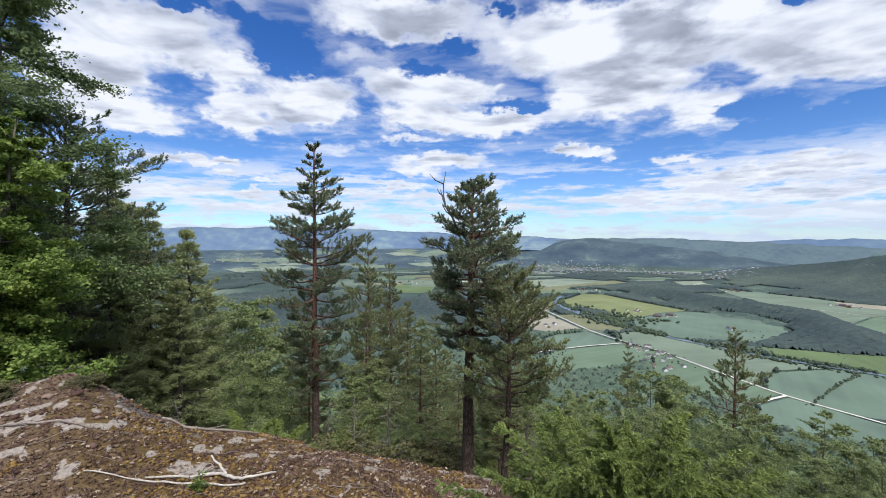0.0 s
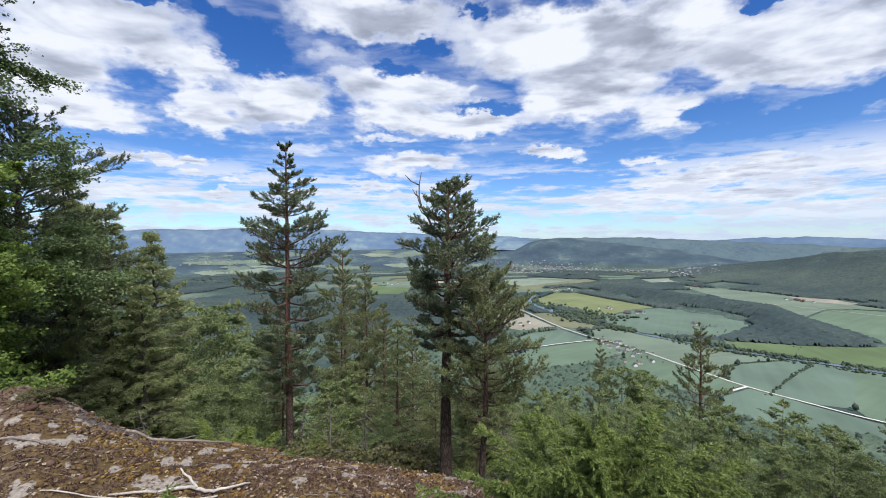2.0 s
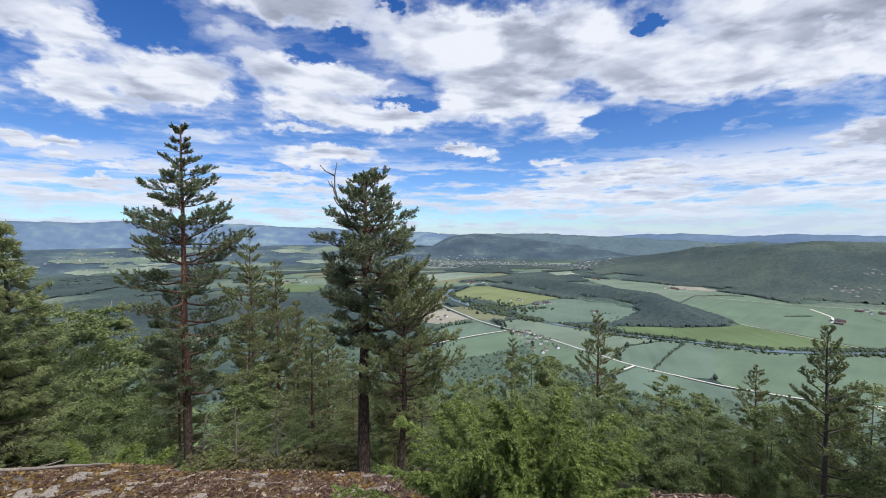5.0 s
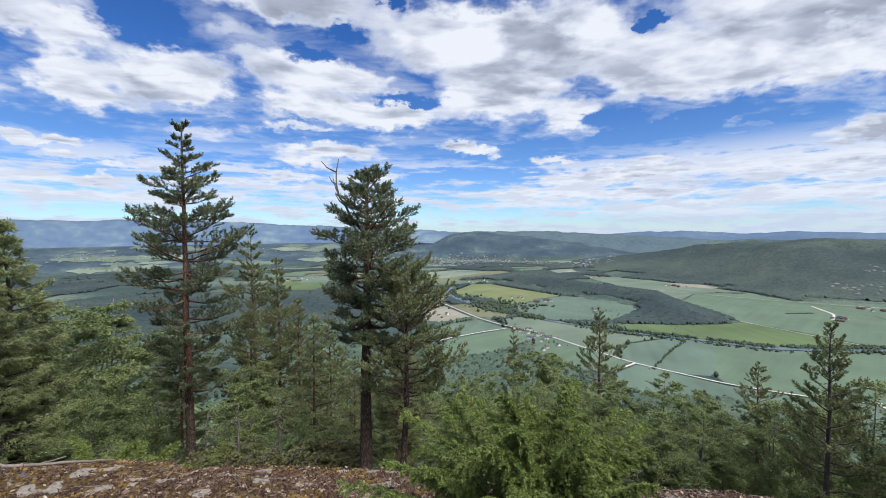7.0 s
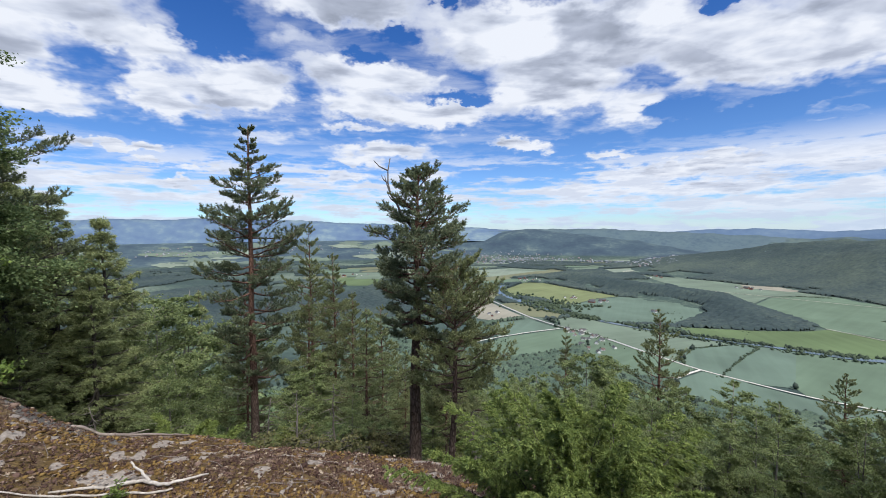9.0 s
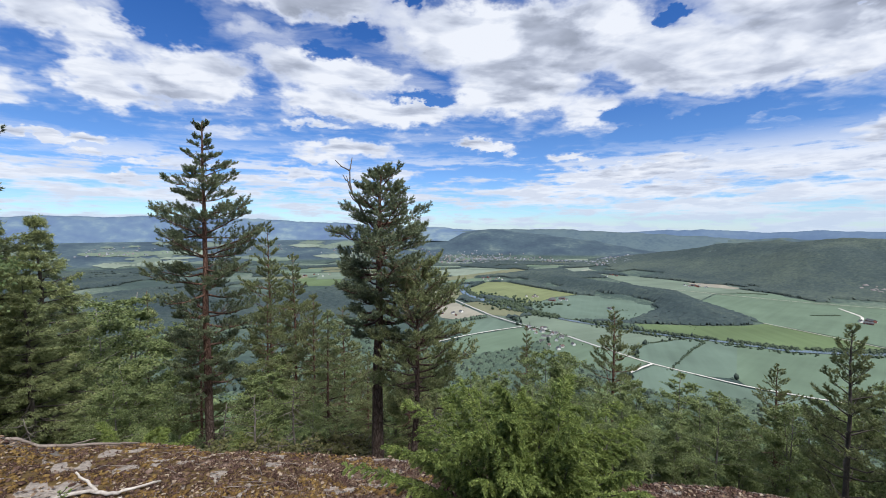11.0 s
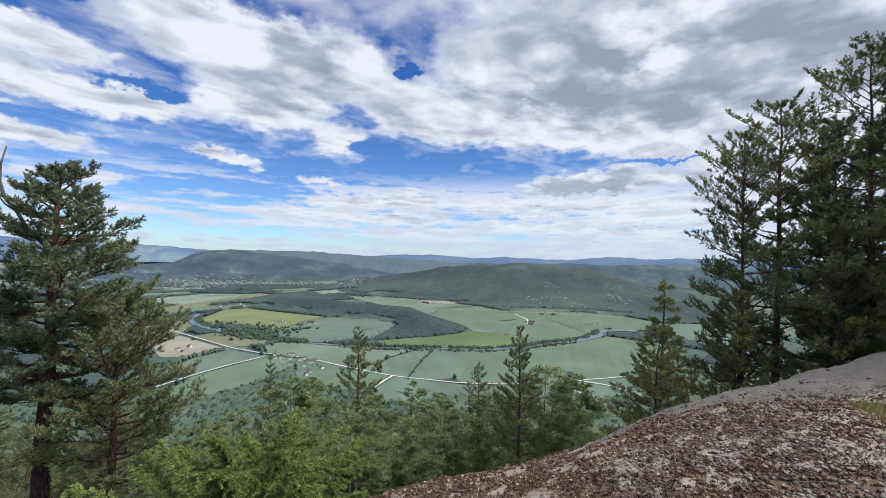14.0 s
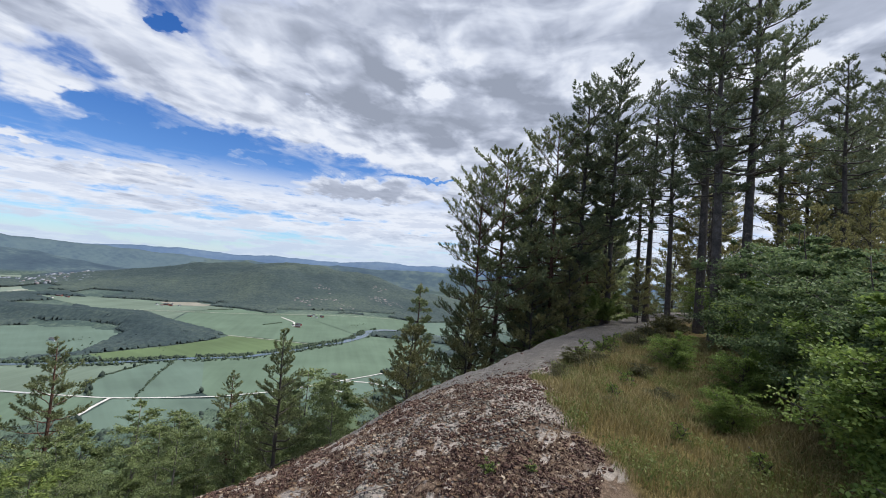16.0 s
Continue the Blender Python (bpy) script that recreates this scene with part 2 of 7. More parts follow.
# ---------------------------------------------------------------- materials
def surface(name, build, translucent=0.0, rough=0.8, spec=0.3):
    """A material; build(n, place) gives colour and height (or None)."""
    m = bpy.data.materials.new(name)
    m.use_nodes = True
    n = Nodes(m.node_tree)
    geo = n.add("ShaderNodeNewGeometry")
    place = geo.outputs["Position"]
    colour, height = build(n, place)
    b = n.add("ShaderNodeBsdfPrincipled")
    n.put(b.inputs["Base Color"], colour)
    n.put(b.inputs["Roughness"], rough)
    b.inputs["Specular IOR Level"].default_value = spec
    if height is not None:
        h, strength, dist = height
        bump = n.add("ShaderNodeBump")
        bump.inputs["Strength"].default_value = strength
        bump.inputs["Distance"].default_value = dist
        n.put(bump.inputs["Height"], h)
        n.put(b.inputs["Normal"], bump.outputs[0])
    out = n.add("ShaderNodeOutputMaterial")
    if translucent:
        t = n.add("ShaderNodeBsdfTranslucent")
        n.put(t.inputs[0], colour)
        ms = n.add("ShaderNodeMixShader")
        ms.inputs[0].default_value = translucent
        n.put(ms.inputs[1], b.outputs[0])
        n.put(ms.inputs[2], t.outputs[0])
        n.put(out.inputs[0], ms.outputs[0])
    else:
        n.put(out.inputs[0], b.outputs[0])
    return m


def foliage(name, dark, mid, light, patch=0.6, translucent=0.25, rough=0.6):
    """Leaves: tone by leaf and by bough."""
    def build(n, place):
        geo = n.add("ShaderNodeNewGeometry")
        r = geo.outputs["Random Per Island"]
        w = n.noise(place, patch, 3.0)
        f = n.math("ADD", n.math("MULTIPLY", r, 0.55), n.math("MULTIPLY", w, 0.65))
        return n.ramp(f, [(0.15, dark), (0.55, mid), (0.95, light)]), None
    return surface(name, build, translucent, rough, 0.25)


def two_scale(name, c1, c2, c3, big, small, bump=0.4, dist=0.02, rough=0.85, spec=0.25):
    def build(n, place):
        a = n.noise(place, big, 4.0, 0.6)
        b = n.noise(place, small, 5.0, 0.6)
        f = n.math("ADD", n.math("MULTIPLY", a, 0.6), n.math("MULTIPLY", b, 0.4))
        return n.ramp(f, [(0.34, c1), (0.5, c2), (0.66, c3)]), (b, bump, dist)
    return surface(name, build, 0.0, rough, spec)


def bark(name, low, high, scale=9.0):
    """Pine bark: plates that turn red higher up the stem."""
    def build(n, place):
        co = n.add("ShaderNodeTexCoord").outputs["Object"]
        v = n.vec("MULTIPLY", co, (1.0, 1.0, 0.28))
        vor = n.add("ShaderNodeTexVoronoi")
        vor.feature = "DISTANCE_TO_EDGE"
        n.put(vor.inputs["Vector"], v)
        vor.inputs["Scale"].default_value = scale * 2.2
        plates = n.smooth(vor.outputs[0], 0.0, 0.18)
        g = n.noise(v, scale * 3, 5.0, 0.65)
        sep = n.add("ShaderNodeSeparateXYZ")
        n.put(sep.inputs[0], co)
        up = n.smooth(n.math("ADD", sep.outputs[2], n.math("MULTIPLY", g, 1.2)), 2.0, 6.5)
        c = n.mix(up, low, high)
        dark = n.mix(1.0, c, (0.35, 0.32, 0.30), "MULTIPLY")
        c = n.mix(n.math("MULTIPLY", plates, n.smooth(g, 0.25, 0.65)), dark, c)
        return c, (n.math("ADD", plates, g), 0.7, 0.02)
    return surface(name, build, 0.0, 0.9, 0.2)


PINE_LEAF = foliage("pine_needles", (0.074, 0.096, 0.060), (0.150, 0.184, 0.108), (0.255, 0.284, 0.158), 0.9, 0.38)
PINE_PALE = foliage("pale_pine_needles", (0.086, 0.106, 0.054), (0.184, 0.212, 0.100), (0.310, 0.328, 0.150), 0.9, 0.4)
PINE_OLIVE = foliage("olive_pine_needles", (0.112, 0.112, 0.050), (0.237, 0.230, 0.101), (0.390, 0.365, 0.162), 0.9, 0.42)
SPRUCE_LEAF = foliage("spruce_needles", (0.091, 0.117, 0.059), (0.260, 0.304, 0.144), (0.441, 0.473, 0.216), 0.8, 0.42)
BIRCH_LEAF = foliage("birch_leaves", (0.070, 0.114, 0.026), (0.158, 0.232, 0.054), (0.285, 0.365, 0.095), 0.7, 0.42)
ASPEN_LEAF = foliage("aspen_leaves", (0.064, 0.100, 0.046), (0.138, 0.198, 0.084), (0.255, 0.315, 0.138), 0.7, 0.4)
PALE_LEAF = foliage("dull_birch_leaves", (0.078, 0.112, 0.046), (0.176, 0.226, 0.092), (0.295, 0.340, 0.145), 0.6, 0.4)
JUNIPER_LEAF = foliage("juniper_needles", (0.052, 0.084, 0.024), (0.172, 0.230, 0.064), (0.345, 0.400, 0.122), 2.6, 0.45)
HEATHER_LEAF = foliage("heather_leaves", (0.046, 0.052, 0.023), (0.104, 0.107, 0.046), (0.169, 0.156, 0.065), 2.0, 0.3)
HERB_LEAF = foliage("low_herb_leaves", (0.070, 0.090, 0.026), (0.150, 0.180, 0.056), (0.260, 0.285, 0.100), 1.6, 0.4)
GRASS_LEAF = foliage("dry_grass", (0.096, 0.080, 0.034), (0.195, 0.162, 0.066), (0.360, 0.295, 0.138), 1.2, 0.35)
FOREST_LEAF = foliage("wood_canopy", (0.048, 0.082, 0.043), (0.110, 0.160, 0.077), (0.216, 0.269, 0.125), 0.02, 0.25)
BANK_LEAF = foliage("bank_tree_leaves", (0.034, 0.054, 0.034), (0.060, 0.088, 0.052), (0.100, 0.132, 0.074), 0.02, 0.3)
VALLEY_LEAF = foliage("valley_wood_canopy", (0.046, 0.068, 0.058), (0.062, 0.088, 0.070), (0.085, 0.112, 0.084), 0.006, 0.5)
PINE_BARK = bark("pine_bark", (0.130, 0.098, 0.086), (0.225, 0.130, 0.098))
GREY_BARK = two_scale("grey_bark", (0.045, 0.038, 0.034), (0.085, 0.073, 0.064), (0.15, 0.13, 0.115), 6, 40)
BIRCH_BARK = two_scale("birch_bark", (0.07, 0.06, 0.052), (0.20, 0.185, 0.165), (0.34, 0.32, 0.29), 5, 22)
SPAR_WOOD = two_scale("grey_dead_spar", (0.06, 0.052, 0.048), (0.12, 0.105, 0.095), (0.20, 0.18, 0.165), 6, 50)
DEAD_WOOD = two_scale("bleached_dead_wood", (0.22, 0.19, 0.165), (0.42, 0.38, 0.34), (0.60, 0.56, 0.51), 6, 60, 0.5, 0.01)
OLD_WOOD = two_scale("weathered_log_wood", (0.10, 0.082, 0.070), (0.20, 0.165, 0.145), (0.33, 0.285, 0.25), 5, 50, 0.6, 0.012)
# distance haze and broad cloud-shadow tones, with clearings, put into the canopy colour
HAZED_CANOPY = two_scale("hazed_wood_canopy", (0.018, 0.033, 0.038), (0.036, 0.055, 0.054), (0.078, 0.101, 0.078), 0.0020, 0.09, 0.6, 3.0)
NEAR_CANOPY = two_scale("slope_wood_canopy", (0.040, 0.066, 0.052), (0.068, 0.102, 0.072), (0.108, 0.145, 0.096), 0.02, 0.22, 0.8, 2.0)
GRAVEL = two_scale("pale_gravel", (0.42, 0.40, 0.36), (0.55, 0.53, 0.48), (0.64, 0.62, 0.57), 0.05, 1.5, 0.2)
TARMAC = two_scale("grey_tarmac", (0.30, 0.30, 0.29), (0.38, 0.38, 0.37), (0.45, 0.45, 0.43), 0.05, 1.5, 0.2)


def crop(name, base, rows_angle=0.6, spread=0.21):
    """A field: drilled rows, lush and thin patches."""
    base = (base[0], base[1] * 0.975, base[2] * 1.17)
    lo = tuple(c * (1 - spread) for c in base)
    hi = tuple(min(1, c * (1 + spread)) for c in base)

    def build(n, place):
        turn = n.add("ShaderNodeVectorRotate")
        turn.rotation_type = "Z_AXIS"
        n.put(turn.inputs["Vector"], place)
        turn.inputs["Angle"].default_value = rows_angle
        lines = n.noise(n.vec("MULTIPLY", turn.outputs[0], (0.06, 0.003, 0.0)), 1.0, 3.0)
        a = n.noise(place, 0.008, 4.0)
        f = n.math("ADD", n.math("MULTIPLY", a, 0.65), n.math("MULTIPLY", lines, 0.35))
        return n.ramp(f, [(0.32, lo), (0.5, base), (0.68, hi)]), None
    return surface(name, build, 0.0, 0.9, 0.15)


CROPS = {
    "blue": crop("blue_green_grain", (0.106, 0.154, 0.100)),
    "green": crop("green_meadow", (0.107, 0.156, 0.090), 1.1),
    "lush": crop("lush_grass", (0.098, 0.142, 0.056), 0.3),
    "yellow": crop("yellow_green_meadow", (0.153, 0.182, 0.073), 0.9, 0.22),
    "pale": crop("pale_green_grain", (0.130, 0.173, 0.108), 1.4),
    "olive": crop("olive_stubble", (0.145, 0.156, 0.079), 0.2),
    "tan": crop("tan_ploughed_field", (0.240, 0.232, 0.155), 0.7),
    # the next two crops have distance haze mixed into their colour
    "hazy": crop("hazy_far_meadow", (0.180, 0.222, 0.145), 0.4),
    "dim": crop("hazed_far_pasture", (0.118, 0.155, 0.105), 1.0),
    "straw": crop("far_straw_field", (0.324, 0.333, 0.225), 0.5),
}


def make_water():
    def build(n, place):
        w = n.noise(place, 0.25, 4.0)
        return n.ramp(w, [(0.3, (0.07, 0.10, 0.12)), (0.7, (0.10, 0.14, 0.16))]), (w, 0.15, 0.3)
    return surface("river_water", build, 0.0, 0.22, 0.5)


WATER = make_water()


def make_ground():
    """Rock with moss and lichen on top, woodland floor on the slope, dull wood far below; far heights take a painted
    distance haze.
    """
    def build(n, place):
        def attr(name):
            a = n.add("ShaderNodeAttribute")
            a.attribute_name = name
            return a.outputs["Fac"]
        big = n.noise(place, 0.9, 5.0, 0.6)
        mid = n.noise(place, 4.5, 6.0, 0.65, 0.4)
        fine = n.noise(place, 26.0, 5.0, 0.7)
        grit = n.noise(place, 90.0, 3.0, 0.7)
        stone = n.ramp(fine, [(0.25, (0.184, 0.158, 0.135)), (0.5, (0.313, 0.270, 0.234)), (0.75, (0.442, 0.392, 0.340))])
        crumbs = n.ramp(n.math("ADD", n.math("MULTIPLY", fine, 0.5), n.math("MULTIPLY", grit, 0.5)),
                        [(0.30, (0.040, 0.028, 0.019)), (0.47, (0.110, 0.076, 0.053)), (0.60, (0.200, 0.140, 0.099)), (0.74, (0.378, 0.300, 0.220))])
        moss = n.ramp(fine, [(0.25, (0.048, 0.030, 0.014)), (0.5, (0.118, 0.076, 0.028)), (0.75, (0.200, 0.138, 0.050))])
        grey = n.ramp(n.math("ADD", n.math("MULTIPLY", big, 0.35), n.math("MULTIPLY", grit, 0.65)),
                      [(0.3, (0.078, 0.072, 0.064)), (0.5, (0.138, 0.126, 0.114)), (0.7, (0.215, 0.198, 0.180))])
        bare = n.smooth(n.math("ADD", attr("stone"), n.math("MULTIPLY", n.math("SUBTRACT", mid, 0.5), 1.5)), 0.40, 0.64)
        c = n.mix(bare, crumbs, stone)
        mossy = n.math("MULTIPLY", attr("moss"), n.smooth(n.math("ADD", n.math("MULTIPLY", big, 0.5), n.math("MULTIPLY", mid, 0.5)), 0.36, 0.50))
        c = n.mix(n.math("MULTIPLY", mossy, n.math("SUBTRACT", 1.0, bare)), c, moss)
        spots = n.smooth(n.noise(place, 14.0, 4.0, 0.65), 0.56, 0.66)
        grey = n.mix(n.math("MULTIPLY", spots, 0.7), grey, (0.060, 0.056, 0.048))
        grey = n.mix(n.math("MULTIPLY", n.smooth(n.noise(place, 5.5, 4.0, 0.6), 0.57, 0.66), 0.6), grey, (0.26, 0.24, 0.215))
        slab = n.smooth(n.math("ADD", attr("slab"), n.math("MULTIPLY", n.math("SUBTRACT", mid, 0.5), 0.6)), 0.30, 0.50)
        c = n.mix(slab, c, grey)
        floor = n.ramp(n.noise(place, 1.3, 5.0, 0.6), [(0.3, (0.022, 0.026, 0.010)), (0.5, (0.050, 0.055, 0.022)), (0.7, (0.090, 0.085, 0.038))])
        c = n.mix(attr("wood"), c, floor)
        thatch = n.ramp(n.noise(place, 9.0, 5.0, 0.65), [(0.3, (0.077, 0.055, 0.022)), (0.5, (0.170, 0.127, 0.047)), (0.7, (0.273, 0.211, 0.086))])
        c = n.mix(attr("grass"), c, thatch)
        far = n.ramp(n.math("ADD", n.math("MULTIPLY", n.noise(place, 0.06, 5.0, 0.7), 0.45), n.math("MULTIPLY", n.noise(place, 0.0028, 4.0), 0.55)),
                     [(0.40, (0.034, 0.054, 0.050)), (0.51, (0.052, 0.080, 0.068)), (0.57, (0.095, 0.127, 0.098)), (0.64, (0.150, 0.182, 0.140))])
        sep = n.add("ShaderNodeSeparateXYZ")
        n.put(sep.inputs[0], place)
        # higher far land gets bluer tones, distance haze put into its colour
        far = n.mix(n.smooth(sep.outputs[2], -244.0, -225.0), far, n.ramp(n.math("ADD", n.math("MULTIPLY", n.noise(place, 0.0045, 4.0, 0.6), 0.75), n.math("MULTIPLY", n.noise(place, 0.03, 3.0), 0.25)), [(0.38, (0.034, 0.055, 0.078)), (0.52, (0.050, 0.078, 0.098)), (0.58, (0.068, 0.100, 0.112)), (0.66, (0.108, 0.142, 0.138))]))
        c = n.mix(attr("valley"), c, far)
        h = n.math("ADD", n.math("MULTIPLY", mid, 0.7), n.math("MULTIPLY", fine, 0.6))
        return c, (n.math("ADD", h, n.math("MULTIPLY", grit, 0.25)), 0.8, 0.05)
    return surface("hill_ground", build, 0.0, 0.92, 0.2)


GROUND = make_ground()


# ---------------------------------------------------------------- mesh tools
def tri_mesh(name, v, t, smooth=False):
    v = np.asarray(v, np.float32).reshape(-1, 3)
    t = np.asarray(t, np.int32).reshape(-1, 3)
    me = bpy.data.meshes.new(name)
    me.vertices.add(len(v))
    me.vertices.foreach_set("co", v.ravel())
    me.loops.add(t.size)
    me.loops.foreach_set("vertex_index", t.ravel())
    me.polygons.add(len(t))
    me.polygons.foreach_set("loop_start", np.arange(0, t.size, 3, dtype=np.int32))
    if smooth:
        me.polygons.foreach_set("use_smooth", np.ones(len(t), bool))
    me.update(calc_edges=True)
    return me


class Buf:
    """Triangles gathered for one mesh."""

    def __init__(self):
        self.v, self.t, self.n = [], [], 0

    def add(self, v, t):
        v = np.asarray(v, float).reshape(-1, 3)
        self.v.append(v)
        self.t.append(np.asarray(t, int).reshape(-1, 3) + self.n)
        self.n += len(v)

    def tube(self, pts, radii, sides=6):
        pts = np.asarray(pts, float)
        k = len(pts)
        d = np.gradient(pts, axis=0)
        d /= np.linalg.norm(d, axis=1)[:, None] + 1e-9
        ref = np.where(np.abs(d[:, 2:3]) > 0.9, np.array([[1.0, 0, 0]]), np.array([[0, 0, 1.0]]))
        u = np.cross(d, ref)
        u /= np.linalg.norm(u, axis=1)[:, None] + 1e-9
        w = np.cross(d, u)
        a = np.arange(sides) * 2 * np.pi / sides
        ring = u[:, None] * np.cos(a)[None, :, None] + w[:, None] * np.sin(a)[None, :, None]
        v = (pts[:, None] + ring * np.asarray(radii)[:, None, None]).reshape(-1, 3)
        v = np.vstack([v, pts[-1]])
        t = []
        for i in range(k - 1):
            for j in range(sides):
                p, q = i * sides + j, i * sides + (j + 1) % sides
                t += [(p, q, q + sides), (p, q + sides, p + sides)]
        t += [((k - 1) * sides + j, (k - 1) * sides + (j + 1) % sides, k * sides) for j in range(sides)]
        self.add(v, t)

    def mesh(self, name, smooth=False):
        return tri_mesh(name, np.vstack(self.v), np.vstack(self.t), smooth)


def unit(v):
    return v / (np.linalg.norm(v, axis=-1, keepdims=True) + 1e-9)


def needles(buf, rng, c, d, length, count, width, spread=0.8):
    """Tufts of needle bundles at c, along d."""
    c, d = np.repeat(c, count, 0), np.repeat(d, count, 0)
    k = len(c)
    way = unit(d + spread * unit(rng.normal(size=(k, 3))))
    ln = length * rng.uniform(0.6, 1.15, (k, 1))
    side = unit(np.cross(way, rng.normal(size=(k, 3)))) * width * rng.uniform(0.7, 1.3, (k, 1))
    base = c + rng.normal(size=(k, 3)) * length * 0.22
    v = np.stack([base - side, base + side, base + way * ln], 1)
    buf.add(v, np.arange(3 * k))


def brushes(buf, rng, c, d, length, count, width):
    """Shoots set round with needles, like bottle brushes: at c, along d."""
    d = unit(d)
    c, d = np.repeat(c, count, 0), np.repeat(d, count, 0)
    k = len(c)
    out = unit(np.cross(d, rng.normal(size=(k, 3))))
    u = rng.uniform(0, 1, (k, 1))
    way = unit(d * (0.55 + 0.7 * u) + out)
    ln = length * 0.62 * rng.uniform(0.7, 1.2, (k, 1)) * (1.1 - 0.35 * u)
    side = unit(np.cross(way, rng.normal(size=(k, 3)))) * width * rng.uniform(0.7, 1.3, (k, 1))
    base = c + d * length * u
    buf.add(np.stack([base - side, base + side, base + way * ln], 1), np.arange(3 * k))


def leaves(buf, rng, c, size, level=0.8):
    """Loose leaves at c: small folded diamonds that lie more or less level."""
    k = len(c)
    up = unit(rng.normal(size=(k, 3)) + np.array([0, 0, 1.6 * level]))
    a = unit(np.cross(up, rng.normal(size=(k, 3))))
    b = np.cross(up, a)
    s = size * rng.uniform(0.6, 1.25, (k, 1))
    v = np.stack([c - a * s * 0.5, c + b * s * 0.34 + up * s * 0.08, c + a * s * 0.5, c - b * s * 0.34 + up * s * 0.08], 1)
    i = np.arange(k)[:, None] * 4
    buf.add(v, np.concatenate([i + np.array([0, 1, 2]), i + np.array([0, 2, 3])]))


def part(name, data, material, parent, label="", kind=""):
    """One mesh object under a thing or a part."""
    ob = new(name, data)
    if material is not None and not data.materials:
        data.materials.append(material)
    ob.parent = parent
    return tagged(ob, label, kind=kind)


def thing(name, label, category, group="", kind="", m=None):
    ob = tagged(new(name), label, category, group, kind)
    ob.empty_display_size = 0.2
    if m is not None:
        ob.matrix_basis = m
    return ob


def bm_mesh(name, build):
    bm = bmesh.new()
    build(bm)
    me = bpy.data.meshes.new(name)
    bm.to_mesh(me)
    bm.free()
    return me


# ---------------------------------------------------------------- lie of the land
def lattice(x, y, seed):
    h = np.sin(x * 127.1 + y * 311.7 + seed * 74.7) * 43758.5453
    return h - np.floor(h)


def value_noise(x, y, seed=0):
    xi, yi = np.floor(x), np.floor(y)
    fx, fy = x - xi, y - yi
    fx, fy = fx * fx * (3 - 2 * fx), fy * fy * (3 - 2 * fy)
    a, b = lattice(xi, yi, seed), lattice(xi + 1, yi, seed)
    c, d = lattice(xi, yi + 1, seed), lattice(xi + 1, yi + 1, seed)
    return (a * (1 - fx) + b * fx) * (1 - fy) + (c * (1 - fx) + d * fx) * fy - 0.5


def fbm(x, y, octaves=4, seed=0):
    out, amp = 0.0, 1.0
    for k in range(octaves):
        out = out + amp * value_noise(x * 2 ** k, y * 2 ** k, seed + k)
        amp *= 0.5
    return out


def soft(a, b, x):
    s = np.clip((x - a) / (b - a), 0, 1)
    return s * s * (3 - 2 * s)


VALLEY = -250.0
# where the bare top breaks off: bearing, distance, height
BRINK_B = [-180, -110, -80, -62, -48, -42.6, -39.4, -36.5, -32.7, -25, -17.6, -5.2, 6.8, 25, 39, 55.7, 66, 70, 74.6, 79.5, 86.4, 91.8, 96.7, 103, 110, 120, 180]
BRINK_R = [60, 50, 22, 9, 6.8, 6.6, 6.3, 5.9, 5.5, 5.1, 4.4, 3.9, 3.6, 3.4, 3.6, 4.2, 4.9, 5.4, 6.6, 7.6, 9, 11, 14.5, 22, 32, 48, 60]
BRINK_Z = [1.5, 1.0, 0.5, 0.1, -0.1, -0.02, -0.22, -0.41, -0.6, -0.68, -0.57, -0.57, -0.55, -0.50, -0.53, -0.62, -0.66, -0.63, -0.71, -0.63, -0.49, -0.38, -0.26, -0.17, 0, 0.3, 1.5]
# the wooded hill across the valley and the ones behind the town: height angle of the crest by bearing
HILL_B, HILL_E = [28, 34, 40, 47.8, 55, 62.4, 68.7, 73.8, 78, 86], [-5.2, -4.0, -3.1, -1.96, -1.07, -0.88, -2.0, -3.68, -4.6, -5.4]
FOOT_B, FOOT_R = [28, 33, 42, 49, 55, 66, 72, 80], [2600, 2500, 2330, 2200, 1930, 1990, 1950, 1950]
BACK_B, BACK_E = [4, 9, 12.3, 16, 19.3, 23, 27, 31, 35, 40, 52], [-2.4, -1.5, -0.85, -0.22, 0.05, -0.15, -0.5, -1.0, -1.6, -2.3, -3.0]


def polar(x, y):
    return np.degrees(np.arctan2(x, y)), np.hypot(x, y)


